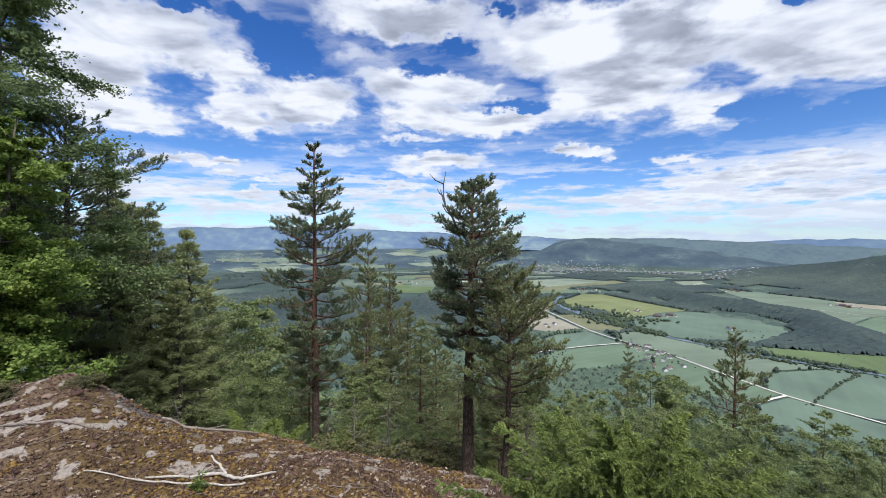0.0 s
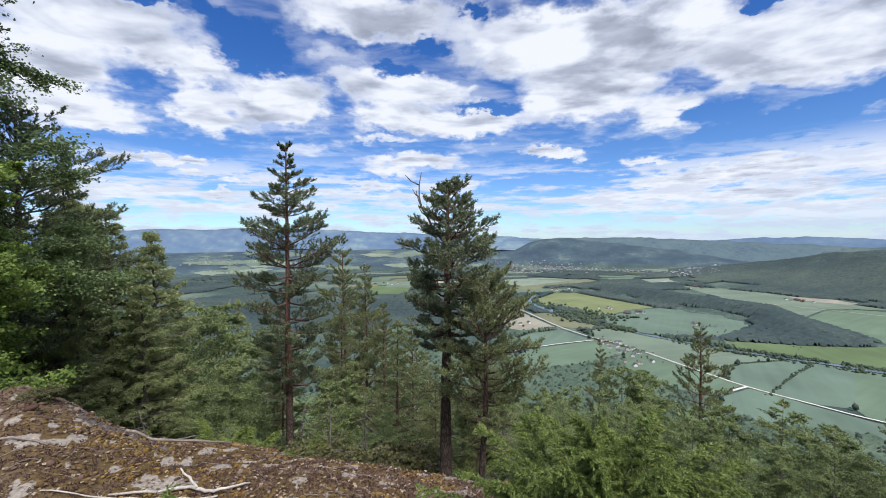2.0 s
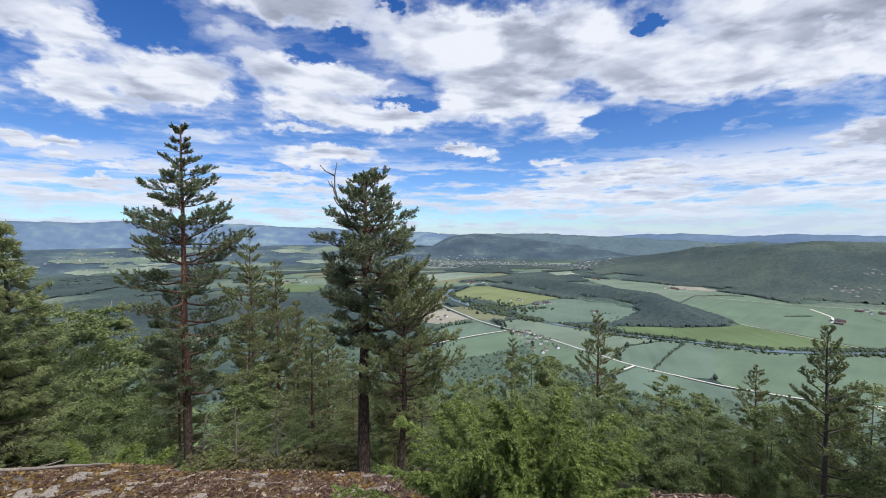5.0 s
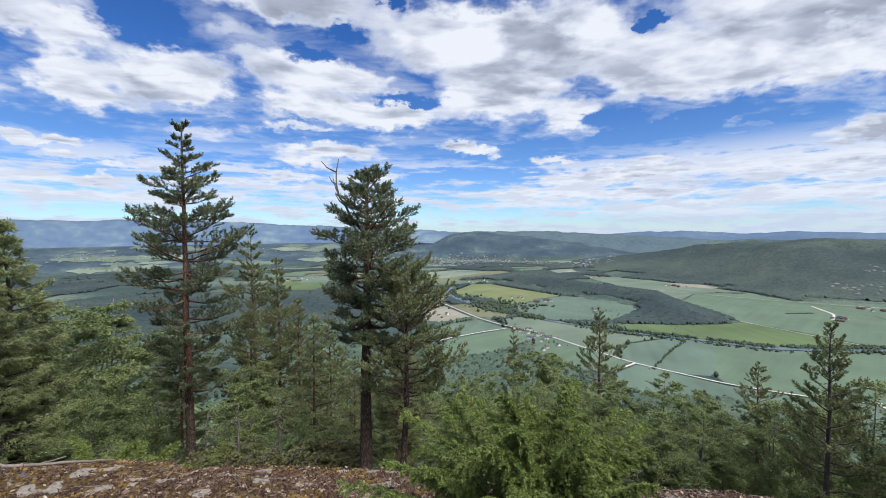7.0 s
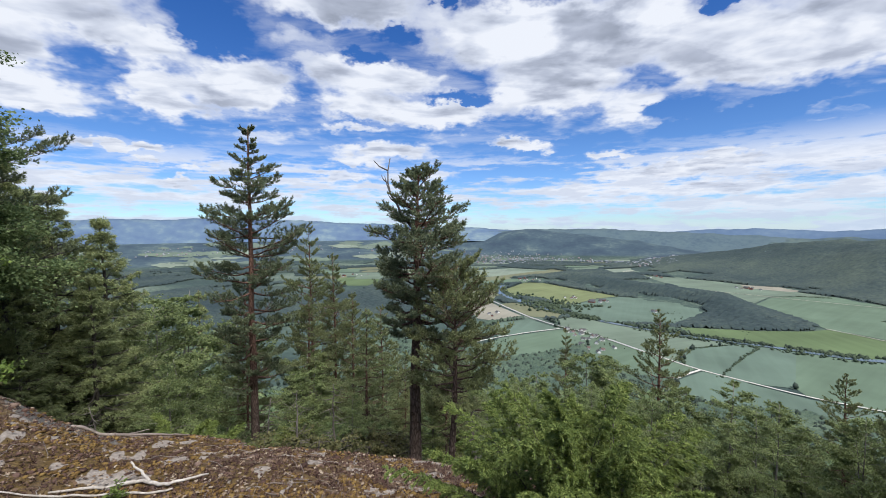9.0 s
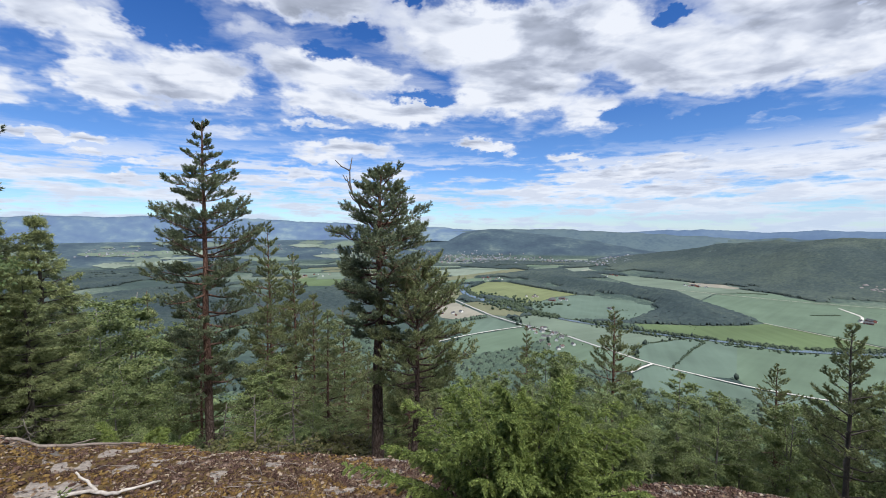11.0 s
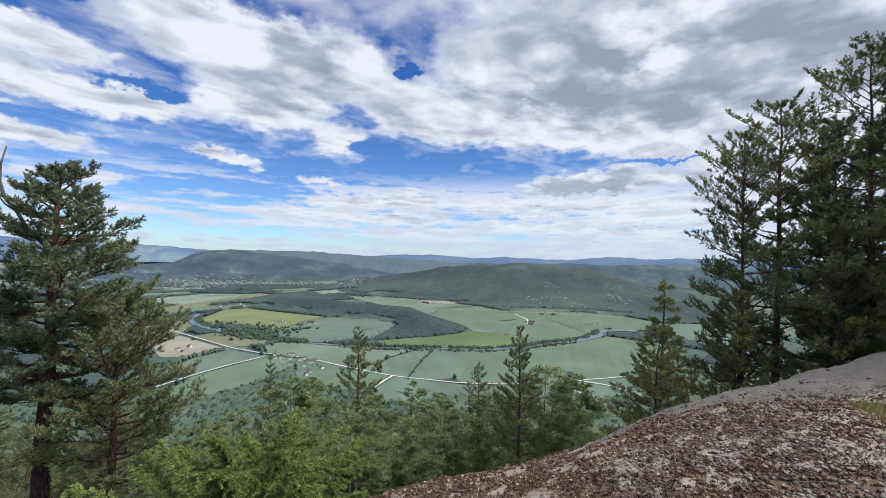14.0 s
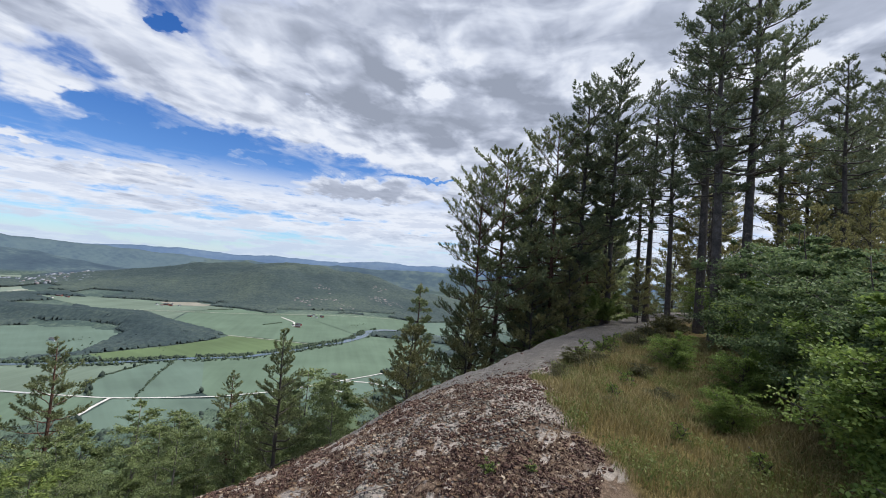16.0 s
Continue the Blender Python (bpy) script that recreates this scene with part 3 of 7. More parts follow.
def ground(x, y, fine=True):
    """Height of the land."""
    x, y = np.asarray(x, float), np.asarray(y, float)
    b, r = polar(x, y)
    rb, zb = np.interp(b, BRINK_B, BRINK_R), np.interp(b, BRINK_B, BRINK_Z)
    u = np.clip(r / rb, 0, 1)
    top = zb * u ** 2.6
    top = top + 0.30 * np.exp(-((x - 4.3) ** 2 / 5.0 + (y + 0.2) ** 2 / 1.6)) + 0.10 * np.exp(-((x + 3.4) ** 2 + (y - 3.4) ** 2) / 1.2)
    if fine:
        near = 1 - soft(12, 30, r)
        top = top + near * (0.07 * fbm(x * 0.9, y * 0.9, 3, 3) + 0.035 * fbm(x * 5, y * 5, 3, 9)) * soft(0.2, 1.2, r)
    d = np.maximum(r - rb, 0)
    fall = 0.85 * np.minimum(d, 2.2) + 0.54 * np.clip(d - 2.2, 0, 38) + 0.435 * np.maximum(d - 40.2, 0)
    rough = (0.5 * fbm(x * 0.15, y * 0.15, 3, 5) + 6 * fbm(x * 0.012, y * 0.012, 3, 6) * soft(30, 200, r)) * soft(0.5, 6, d)
    slope = top - fall + rough
    # the side valley slope runs out farther on the left
    slope = slope + np.clip(d - 60, 0, 900) * 0.12 * soft(-2, -30, b)
    low = np.full_like(slope, VALLEY)
    crest = 1.6 + (np.interp(b, FOOT_B, FOOT_R) + 800) * np.tan(np.radians((np.interp(b - 1.5, HILL_B, HILL_E) + np.interp(b, HILL_B, HILL_E) + np.interp(b + 1.5, HILL_B, HILL_E)) / 3))
    foot = (np.interp(b - 2, FOOT_B, FOOT_R) + np.interp(b, FOOT_B, FOOT_R) + np.interp(b + 2, FOOT_B, FOOT_R)) / 3
    hill = (crest - VALLEY) * np.where(r < foot + 800, soft(-60, 860, r - foot) ** 1.1, 1 - 0.7 * soft(800, 1900, r - foot)) * soft(27, 36, b) * (1 - soft(80, 95, b))
    hill = hill * (1 + 0.30 * fbm(x * 0.0036, y * 0.0036, 4, 12) * soft(50, 450, r - foot))
    crest2 = 1.6 + 4480 * np.tan(np.radians(sum(np.interp(b + k, BACK_B, BACK_E) for k in (-3, -1.5, 0, 1.5, 3)) / 5 + 0.35 * fbm(b * 0.35, b * 0.0, 3, 23)))
    back = (crest2 - VALLEY) * soft(3750, 4480, r) * soft(2, 8, b) * (1 - soft(50, 58, b))
    back = back * (1 + 0.12 * fbm(x * 0.003, y * 0.003, 4, 21))
    # the low wooded ridge in the plain
    spine = np.interp(y, [880, 1000, 1200, 1400, 1700, 1950], [1005, 1012, 1085, 1015, 940, 905])
    ridge = 32 * (1 - soft(10, 110, np.abs(x - spine))) * soft(870, 1250, y) ** 0.7 * (1 - soft(1850, 2050, y))
    # the land climbs gently towards the long ridge
    climb = 150 * np.clip((r - 3300) / 930, 0, 1.15) * (1 - soft(6, 16, b)) * soft(-75, -62, b)
    low = low + np.maximum(np.maximum(np.maximum(hill, back), climb), ridge)
    s = 14.0
    return np.where(slope > low + 60, slope, low + s * np.logaddexp(0, (np.minimum(slope, low + 300) - low) / s))


# how far the bare slab reaches in from the brink, by bearing
SLAB_B, SLAB_D = [64, 70, 76, 83, 90, 100, 115], [-0.08, -0.13, -0.20, -0.30, -0.40, -0.45, -0.5]
GRASS_X, GRASS_Y = [-12, -5, -1, 1.5, 2.6, 3.3, 3.9, 4.3, 5.3, 7.6, 11.3, 17, 24], [-1.0, -3.2, -2.4, -1.6, -1.1, -0.85, -0.65, -0.30, -0.38, -0.90, -2.3, -4.9, -8]


def stone_patch(x, y):
    """Above nought where the stone lies bare of moss."""
    return fbm(x * 6.2 + 7, y * 8.6 + 2, 4, 51) - 0.10 + 0.04 * soft(-1.2, -2.2, x)


def build_ground():
    bear = np.concatenate([np.arange(-62, 134, 0.5), np.arange(134, 298, 4.0)])
    near = 0.35 * 1.036 ** np.arange(0, 101)
    rad = np.concatenate([near, near[-1] * np.geomspace(1.04, 4700 / near[-1], 120)])
    bb, rr = np.meshgrid(np.radians(bear), rad, indexing="ij")
    x, y = rr * np.sin(bb), rr * np.cos(bb)
    z = ground(x, y)
    v = np.stack([x, y, z], -1).reshape(-1, 3)
    nb, nr = len(bear), len(rad)
    i, j = np.meshgrid(np.arange(nb), np.arange(nr - 1), indexing="ij")
    a, c = i * nr + j, ((i + 1) % nb) * nr + j
    t = np.concatenate([np.stack([a, a + 1, c + 1], -1).reshape(-1, 3), np.stack([a, c + 1, c], -1).reshape(-1, 3)])
    hub = len(v)
    v = np.vstack([v, [0, 0, float(ground(0.0, 0.0))]])
    k = np.arange(nb)
    t = np.vstack([t, np.stack([k * nr, ((k + 1) % nb) * nr, np.full(nb, hub)], -1)])
    me = tri_mesh("ground", v, t, True)
    b, r = polar(v[:, 0], v[:, 1])
    rb = np.interp(b, BRINK_B, BRINK_R)
    d = r - rb
    marks = {
        "stone": np.maximum(soft(0.06, 0.20, stone_patch(v[:, 0], v[:, 1])), np.maximum(0.34 * soft(38, 60, b) * (r < 12), 0.8 * soft(0.75, 0.2, v[:, 1] - np.interp(v[:, 0], GRASS_X, GRASS_Y)) * soft(3.4, 4.2, v[:, 0]) * (v[:, 0] < 12))),
        "moss": (soft(-52, -40, b) * (1 - soft(-14, 8, b)) * soft(2.6, 3.3, r) * (1 - soft(5, 6.5, r)) * soft(0.40, 0.6, r / rb)),
        "slab": np.maximum(soft(66, 74, b) * (1 - soft(105, 118, b)) * soft(-0.05, 0.05, d / rb - np.interp(b, SLAB_B, SLAB_D)) * (1 - soft(1.6, 2.6, d)),
                           soft(-41, -38, b) * (1 - soft(-33, -29, b)) * soft(-1.1, -0.5, d)),
        "wood": np.maximum(soft(0.6, 1.8, d - 1.2 * soft(60, 72, b) * (1 - soft(100, 110, b))), np.maximum(soft(112, 124, b), 1 - soft(-62, -54, b)) * soft(4, 7, r)),
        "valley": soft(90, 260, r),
        "grass": soft(-0.1, 0.3, np.interp(v[:, 0], GRASS_X, GRASS_Y) + 0.5 * fbm(v[:, 0] * 2.2, v[:, 1] * 2.2, 3, 98) - v[:, 1]) * (1 - soft(20, 26, r)),
    }
    for key, value in marks.items():
        me.attributes.new(key, "FLOAT", "POINT").data.foreach_set("value", value.astype(np.float32))
    me.materials.append(GROUND)
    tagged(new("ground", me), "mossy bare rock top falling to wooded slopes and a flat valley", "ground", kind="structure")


build_ground()


# ---------------------------------------------------------------- far hills
def far_hills(name, label, bearings, heights, r, foot, material, seed):
    """A far range: a rising flank of land with a wavy skyline, closed behind."""
    b = np.arange(bearings[0], bearings[-1], 0.25)
    top = 1.6 + r * np.tan(np.radians(np.interp(b, bearings, heights)))
    v, rows = [], 7
    for k in range(rows):
        f = k / (rows - 2)
        rad = r - 420 * (1 - min(f, 1)) + (90 if k == rows - 1 else 0)
        h = VALLEY + foot + (top - VALLEY - foot) * (min(f, 1) ** 1.1)
        h = h + 14 * fbm(b * 0.7 + k * 0.8, b * 0 + k * 1.3, 4, seed) * (0.3 + f * 0.7) if k < rows - 1 else h - 120
        a = np.radians(b)
        v.append(np.stack([rad * np.sin(a), rad * np.cos(a), h], -1))
    n = len(b)
    i, j = np.meshgrid(np.arange(rows - 1), np.arange(n - 1), indexing="ij")
    a = i * n + j
    t = np.concatenate([np.stack([a, a + 1, a + n + 1], -1).reshape(-1, 3), np.stack([a, a + n + 1, a + n], -1).reshape(-1, 3)])
    me = tri_mesh(name, np.vstack(v), t, True)
    me.materials.append(material)
    return tagged(new(name, me), label, "hills", kind="structure")


# distance haze and broad patches of cloud shadow painted into the ridge colour
HAZED_LEFT = two_scale("hazed_left_woods", (0.066, 0.106, 0.200), (0.098, 0.150, 0.222), (0.190, 0.255, 0.262), 0.0012, 0.010, 0.1)
# blue of these two ranges is air haze mixed into the wood colour
HAZED_BLUE = two_scale("hazed_blue_woods", (0.072, 0.118, 0.196), (0.088, 0.138, 0.214), (0.115, 0.168, 0.230), 0.002, 0.02, 0.1)
HAZED_MID = two_scale("hazed_green_woods", (0.050, 0.081, 0.113), (0.077, 0.115, 0.134), (0.094, 0.134, 0.145), 0.003, 0.03, 0.1)
far_hills("backdrop_left", "long wooded ridge beyond the valley, blue haze and cloud shadow in its colour", [-70, -50, -34.6, -31, -26, -23.6, -17.4, -12, -6.7, 2, 13, 20],
          [1.2, 1.4, 1.36, 1.54, 1.45, 1.75, 1.5, 1.45, 1.2, 0.8, 0.35, -0.2], 4650, 138, HAZED_LEFT, 31)
far_hills("backdrop_middle", "green wooded ridge behind the far town, haze in its colour", [10, 19.6, 24, 30.1, 32.4, 36, 40.6, 47, 55],
          [-0.6, 0.12, 0.05, 0.1, -0.2, -0.35, -0.55, -0.9, -1.6], 4560, 0, HAZED_MID, 37)
far_hills("backdrop_right", "far ridges on the skyline, blue haze in their colour", [30, 36, 40.6, 43.7, 47.5, 52.4, 55.3, 60, 64.3, 69.3, 74.3, 78.8, 90, 105, 130],
          [-0.6, -0.35, -0.15, 0.02, -0.1, -0.4, -0.1, -0.25, -0.4, 0.2, 0.02, 0.15, 0.2, 0.1, 0.0], 4680, 0, HAZED_BLUE, 43)
# this nearer range has the haze in its colour as well
HAZED_DARK = two_scale("hazed_dark_woods", (0.036, 0.062, 0.086), (0.056, 0.088, 0.104), (0.100, 0.135, 0.120), 0.003, 0.012, 0.1)
far_hills("backdrop_near", "dark wooded ridges before the skyline, haze in their colour", [40, 46, 52, 58, 64, 70, 76, 84, 95, 120],
          [-1.8, -1.3, -0.95, -1.15, -0.80, -0.95, -0.65, -0.85, -0.8, -0.9], 4520, 0, HAZED_DARK, 47)


# ---------------------------------------------------------------- valley floor: fields, roads, river
FIELDS = []


def field(crop_name, label, pts, lift=0.0):
    """One field, a thin sheet of crop on the valley floor."""
    pts = np.array(pts, float)
    FIELDS.append(pts)
    n = len(pts)
    c = pts.mean(0)
    z = VALLEY + 0.5 + lift + 0.02 * len(FIELDS)

    def build(bm):
        vs = [bm.verts.new((p[0], p[1], z)) for p in pts]
        f = bm.faces.new(vs)
        if f.normal.z < 0 or f.calc_area() < 0:
            f.normal_flip()
        bm.normal_update()
        if f.normal.z < 0:
            f.normal_flip()
        bmesh.ops.triangulate(bm, faces=[f])
    me = bm_mesh("field", build)
    me.materials.append(CROPS[crop_name])
    tagged(new("field", me), label, "field", "fields on the valley floor", "structure")


field("blue", "blue-green grain field between gravel road and river", [(551, 603), (796, 759), (829, 718), (629, 544), (575, 575)])
field("green", "green grain field between gravel road and river", [(629, 544), (829, 718), (877, 636), (1002, 583), (1170, 526), (1320, 512), (1330, 330), (1200, 250), (873, 315), (764, 385), (679, 440), (614, 510)])
field("blue", "blue-green grain field between two hedges", [(545, 640), (542, 673), (590, 735), (639, 762), (745, 772), (796, 759), (551, 603)])
field("pale", "pale green field below the river wood", [(486, 897), (440, 985), (470, 1075), (537, 1095), (587, 990), (697, 825), (745, 777), (639, 768), (580, 735), (535, 680)])
field("blue", "green field below the gravel road", [(545, 634), (479, 606), (440, 560), (459, 505), (551, 470), (660, 330), (790, 235), (930, 230), (873, 308), (764, 378), (679, 432), (610, 504)])
field("green", "green field beside a farm lane", [(190, 800), (215, 860), (256, 908), (425, 960), (480, 890), (430, 830), (330, 780), (240, 760)])
field("blue", "blue-green field beside a farm lane", [(256, 920), (250, 1010), (300, 1060), (390, 1090), (425, 972)])
field("green", "green meadow round the hamlet", [(482, 890), (512, 760), (538, 672), (543, 648), (476, 615), (420, 640), (392, 740), (430, 825)])
field("olive", "olive field beside the bend of the river", [(400, 1125), (385, 1247), (375, 1330), (430, 1345), (525, 1130), (465, 1085)])
field("tan", "tan field west of the river", [(250, 1120), (300, 1075), (385, 1120), (366, 1247), (350, 1360), (255, 1330)])
field("olive", "olive field west of the river", [(250, 1360), (350, 1380), (420, 1500), (440, 1640), (300, 1660), (230, 1500)])
field("yellow", "sunlit yellow-green meadow beside the river", [(475, 1480), (480, 1640), (541, 1720), (640, 1850), (720, 1830), (775, 1630), (850, 1405), (745, 1372), (640, 1300), (575, 1275), (552, 1400)])
field("blue", "blue-green field round a farm", [(548, 1130), (572, 1250), (640, 1290), (745, 1362), (857, 1392), (955, 1300), (995, 1215), (935, 1080), (824, 1010), (726, 955), (600, 1015)])
field("lush", "lush green strip below the wooded ridge", [(712, 845), (726, 935), (891, 868), (1000, 845), (1069, 850), (1100, 700), (1095, 612), (1002, 602), (885, 655), (815, 745)])
field("green", "green grain plain by the wooded ridge", [(1075, 857), (1130, 1000), (1175, 1160), (1400, 1300), (1600, 1250), (1566, 1079), (1500, 800), (1320, 560), (1170, 548), (1105, 612), (1105, 700)])
field("pale", "pale grain plain below the wooded hill", [(1175, 1170), (1229, 1555), (1361, 2054), (1480, 1850), (1549, 1702), (1570, 1540), (1590, 1260), (1400, 1310)])
field("tan", "tan ploughed patch below the wooded hill", [(1480, 1500), (1545, 1600), (1650, 1480), (1645, 1390), (1560, 1380)], 0.6)
field("green", "green plain at the foot of the wooded hill", [(1320, 553), (1500, 795), (1566, 1070), (1700, 900), (1797, 810), (1826, 603), (1760, 470), (1500, 445), (1445, 540)])
field("blue", "blue-green field beyond the river bend", [(1499, 420), (1760, 455), (1900, 300), (1850, 150), (1456, 200), (1440, 300)])
field("pale", "pale far meadow with farms", [(-300, 2480), (-30, 2470), (-10, 2280), (-280, 2290)])
field("lush", "green far meadow", [(-290, 2240), (-40, 2230), (-60, 1880), (-200, 1900)])
field("olive", "olive far field", [(40, 2300), (250, 2250), (230, 2050), (60, 2060)])
field("tan", "tan far field", [(480, 2330), (850, 2500), (880, 2380), (520, 2200)])
field("olive", "olive far field near the river", [(380, 2050), (640, 2120), (620, 1960), (420, 1880)])
field("green", "green far field near the river", [(250, 2000), (400, 2020), (430, 1780), (240, 1800)])


field("hazy", "pale field beyond the river", [(524, 2470), (806, 2570), (951, 2423), (753, 2136), (469, 2124)])
field("olive", "brown ploughed field beyond the river", [(436, 2051), (622, 2061), (929, 2206), (1056, 2305), (1032, 2450), (694, 2211)])
field("green", "green meadow beyond the river", [(432, 1817), (640, 1850), (700, 1900), (794, 1985), (602, 1997), (461, 1940)])
field("hazy", "pale meadow behind the wooded ridge", [(1337, 2372), (1696, 2442), (1624, 2270), (1282, 2140)])
field("pale", "small meadow behind the wooded ridge", [(1191, 2475), (1367, 2503), (1288, 2358), (1126, 2339)])
field("pale", "grain field at the foot of the far wood", [(1515, 2058), (1907, 2124), (1858, 1903), (1450, 1858)])
deal = random.Random(4)


def far_patch(crop_name, b0, b1, e0, e1):
    """A far field between two bearings, from the height angle e0 (nearer) to e1 (farther)."""
    rad = [251.6 / math.tan(radians(-e)) for e in (e0, e0, e1, e1)]
    pts = [(r * math.sin(radians(b)), r * math.cos(radians(b))) for r, b in zip(rad, (b0, b1, b1 + 0.4, b0 + 0.7))]
    pts = [(pts[i][0] * (1 - f) + pts[(i + 1) % 4][0] * f + deal.uniform(-9, 9), pts[i][1] * (1 - f) + pts[(i + 1) % 4][1] * f + deal.uniform(-14, 14)) for i in range(4) for f in (0.08, 0.36, 0.64, 0.92)]
    mid = np.mean(pts, 0)
    if ground(mid[0], mid[1], False) > VALLEY + 6:
        return
    field(crop_name, "far field on the valley floor beyond the woods", pts)


FAR_ROWS = [("straw", -31, -26.5, -4.25, -3.75), ("pale", -33, -20, -3.35, -3.15), ("straw", -25, -12, -3.05, -2.92), ("pale", -13, -6, -3.2, -3.0),
            ("pale", 19, 24.5, -3.55, -3.35), ("pale", 26, 31, -3.75, -3.5), ("green", 15, 19, -4.2, -3.95), ("pale", 20, 25, -4.35, -4.15),
            ("green", 24, 29, -5.1, -4.9), ("pale", 8, 15, -5.4, -5.1), ("olive", -6, 0.5, -5.4, -5.1), ("pale", -12, -8, -4.9, -4.6), ("straw", 31.5, 34, -5.6, -5.35)]
FARTHER_ROWS = [("pale", 10, 17, -4.75, -4.6), ("olive", 26, 30, -4.55, -4.4), ("pale", 34, 38, -4.9, -4.75), ("green", 0, 7, -4.4, -4.2), ("pale", -4, 3, -3.75, -3.6), ("olive", 5, 11, -3.95, -3.85),
            ("straw", 36, 41, -4.3, -4.2), ("pale", 16, 22, -5.7, -5.5), ("olive", -20, -14, -3.9, -3.75), ("pale", -8, -1, -4.8, -4.6),
            ("straw", -22, -10, -3.4, -3.15), ("pale", -36, -24, -3.65, -3.4), ("green", -10, -4, -5.7, -5.2), ("pale", -5, 1, -6.7, -6.2), ("olive", -12, -6, -6.5, -6.1), ("straw", -27.5, -24.5, -4.5, -4.1),
            ("pale", -17, -9, -4.3, -4.1), ("olive", -4, 4, -5.75, -5.5), ("straw", 2, 7, -6.2, -5.9), ("pale", 4, 9, -6.9, -6.5)]
for row in FAR_ROWS + FARTHER_ROWS:
    far_patch(*row)


def rising_patch(crop_name, b0, b1, r0, r1):
    """A far field with ragged ends that lies on the land climbing to the ridge."""
    u = np.linspace(0, 1, 10)
    half = np.sqrt(np.sin(np.pi * np.clip(u, 0.02, 0.98))) * (r1 - r0) / 2 * (1 + 0.5 * np.array([deal.uniform(-1, 1) for _ in u]))
    bb, side = np.meshgrid(np.radians(b0 + (b1 - b0) * u), [-1.0, 0.0, 1.0], indexing="ij")
    rr = (r0 + r1) / 2 + side * half[:, None] + (bb - bb[0, 0]) * deal.uniform(-900, 900)
    x, y = rr * np.sin(bb), rr * np.cos(bb)
    v = np.stack([x, y, ground(x, y, False) + 3.0], -1).reshape(-1, 3)
    t = [q for i, j in product(range(9), range(2)) for q in ((i * 3 + j, i * 3 + j + 1, i * 3 + j + 4), (i * 3 + j, i * 3 + j + 4, i * 3 + j + 3))]
    me = tri_mesh("field", v, t, True)
    me.materials.append(CROPS[crop_name])
    tagged(new("field", me), "far field on the land below the long ridge", "field", "fields below the ridge", "structure")


for k in range(64):
    b0, r0 = deal.uniform(-46, 8), deal.uniform(3340, 4100)
    rising_patch(deal.choice(("hazy", "dim", "dim", "hazy", "pale", "dim")), b0, b0 + deal.uniform(1.0, 6.0), r0, r0 + deal.uniform(60, 190))
for k in range(64):
    b0, e0 = deal.uniform(-30, 43), deal.uniform(-5.6, -3.3)
    far_patch(deal.choice(("dim", "olive", "dim", "hazy", "pale", "green")), b0, b0 + deal.uniform(1.5, 5.5), e0, e0 + deal.uniform(0.05, 0.16))


def strip(name, label, pts, width, material, lift, category):
    """A road or river: a ribbon along pts with rounded bends."""
    pts = np.array(pts, float)
    s = np.linspace(0, len(pts) - 1, (len(pts) - 1) * 8 + 1)
    k = np.arange(len(pts))
    dense = np.stack([np.interp(s, k, pts[:, 0]), np.interp(s, k, pts[:, 1])], -1)
    for _ in range(3):
        dense[1:-1] = (dense[:-2] + 2 * dense[1:-1] + dense[2:]) / 4
    d = unit(np.gradient(dense, axis=0))
    side = np.stack([-d[:, 1], d[:, 0]], -1) * (np.broadcast_to(width, len(dense)) if np.ndim(width) == 0 else np.interp(s, k, width))[:, None] / 2
    n = len(dense)
    v = np.vstack([np.c_[dense - side, np.full(n, VALLEY + lift)], np.c_[dense + side, np.full(n, VALLEY + lift)]])
    i = np.arange(n - 1)
    t = np.concatenate([np.stack([i, i + 1, i + 1 + n], -1), np.stack([i, i + 1 + n, i + n], -1)])
    me = tri_mesh(name, v, t)
    me.materials.append(material)
    tagged(new(name, me), label, category, kind="structure")
    return dense


LINES = []
ROAD = [(1150, 180), (873, 315), (764, 383), (679, 440), (614, 510), (545, 640), (515, 760), (486, 897), (429, 1010), (400, 1110), (381, 1247), (366, 1369), (330, 1600)]
LINES.append(strip("road", "pale gravel road between the fields", ROAD[:7], 3.9, GRAVEL, 1.6, "road"))
LINES.append(strip("road", "grey road through the hamlet", ROAD[6:], 6.0, TARMAC, 1.62, "road"))
LINES.append(strip("road", "pale farm lane", [(429, 968), (340, 945), (256, 914), (190, 880)], 4.2, GRAVEL, 1.64, "road"))
LINES.append(strip("road", "pale field track at a fork", [(545, 640), (512, 627), (472, 608)], 5.0, GRAVEL, 1.66, "road"))
LINES.append(strip("road", "pale track below the wooded ridge", [(1072, 857), (1085, 720), (1092, 601), (1180, 560)], 5.0, CROPS["straw"], 1.68, "road"))
LINES.append(strip("road", "pale farm track on the plain", [(1330, 800), (1420, 850), (1500, 960)], 6.0, GRAVEL, 1.66, "road"))
LINES.append(strip("road", "pale road at the foot of the hill", [(1240, 1540), (1500, 1080), (1660, 900), (1760, 700), (1790, 560)], 6.0, CROPS["straw"], 1.67, "road"))
LINES.append(strip("road", "pale lane up from the gravel road", [(742, 390), (735, 330), (700, 260)], 6.0, GRAVEL, 1.69, "road"))
LINES.append(strip("road", "pale lane off the gravel road", [(800, 362), (815, 300), (800, 240)], 5.0, GRAVEL, 1.7, "road"))
RIVER = [(520, 1780), (460, 1661), (442, 1530), (455, 1390), (500, 1200), (537, 1113), (587, 1000), (697, 838), (806, 735), (877, 645), (1002, 592), (1090, 570), (1170, 535), (1290, 520), (1400, 545), (1470, 510), (1499, 431), (1456, 272), (1380, 120)]
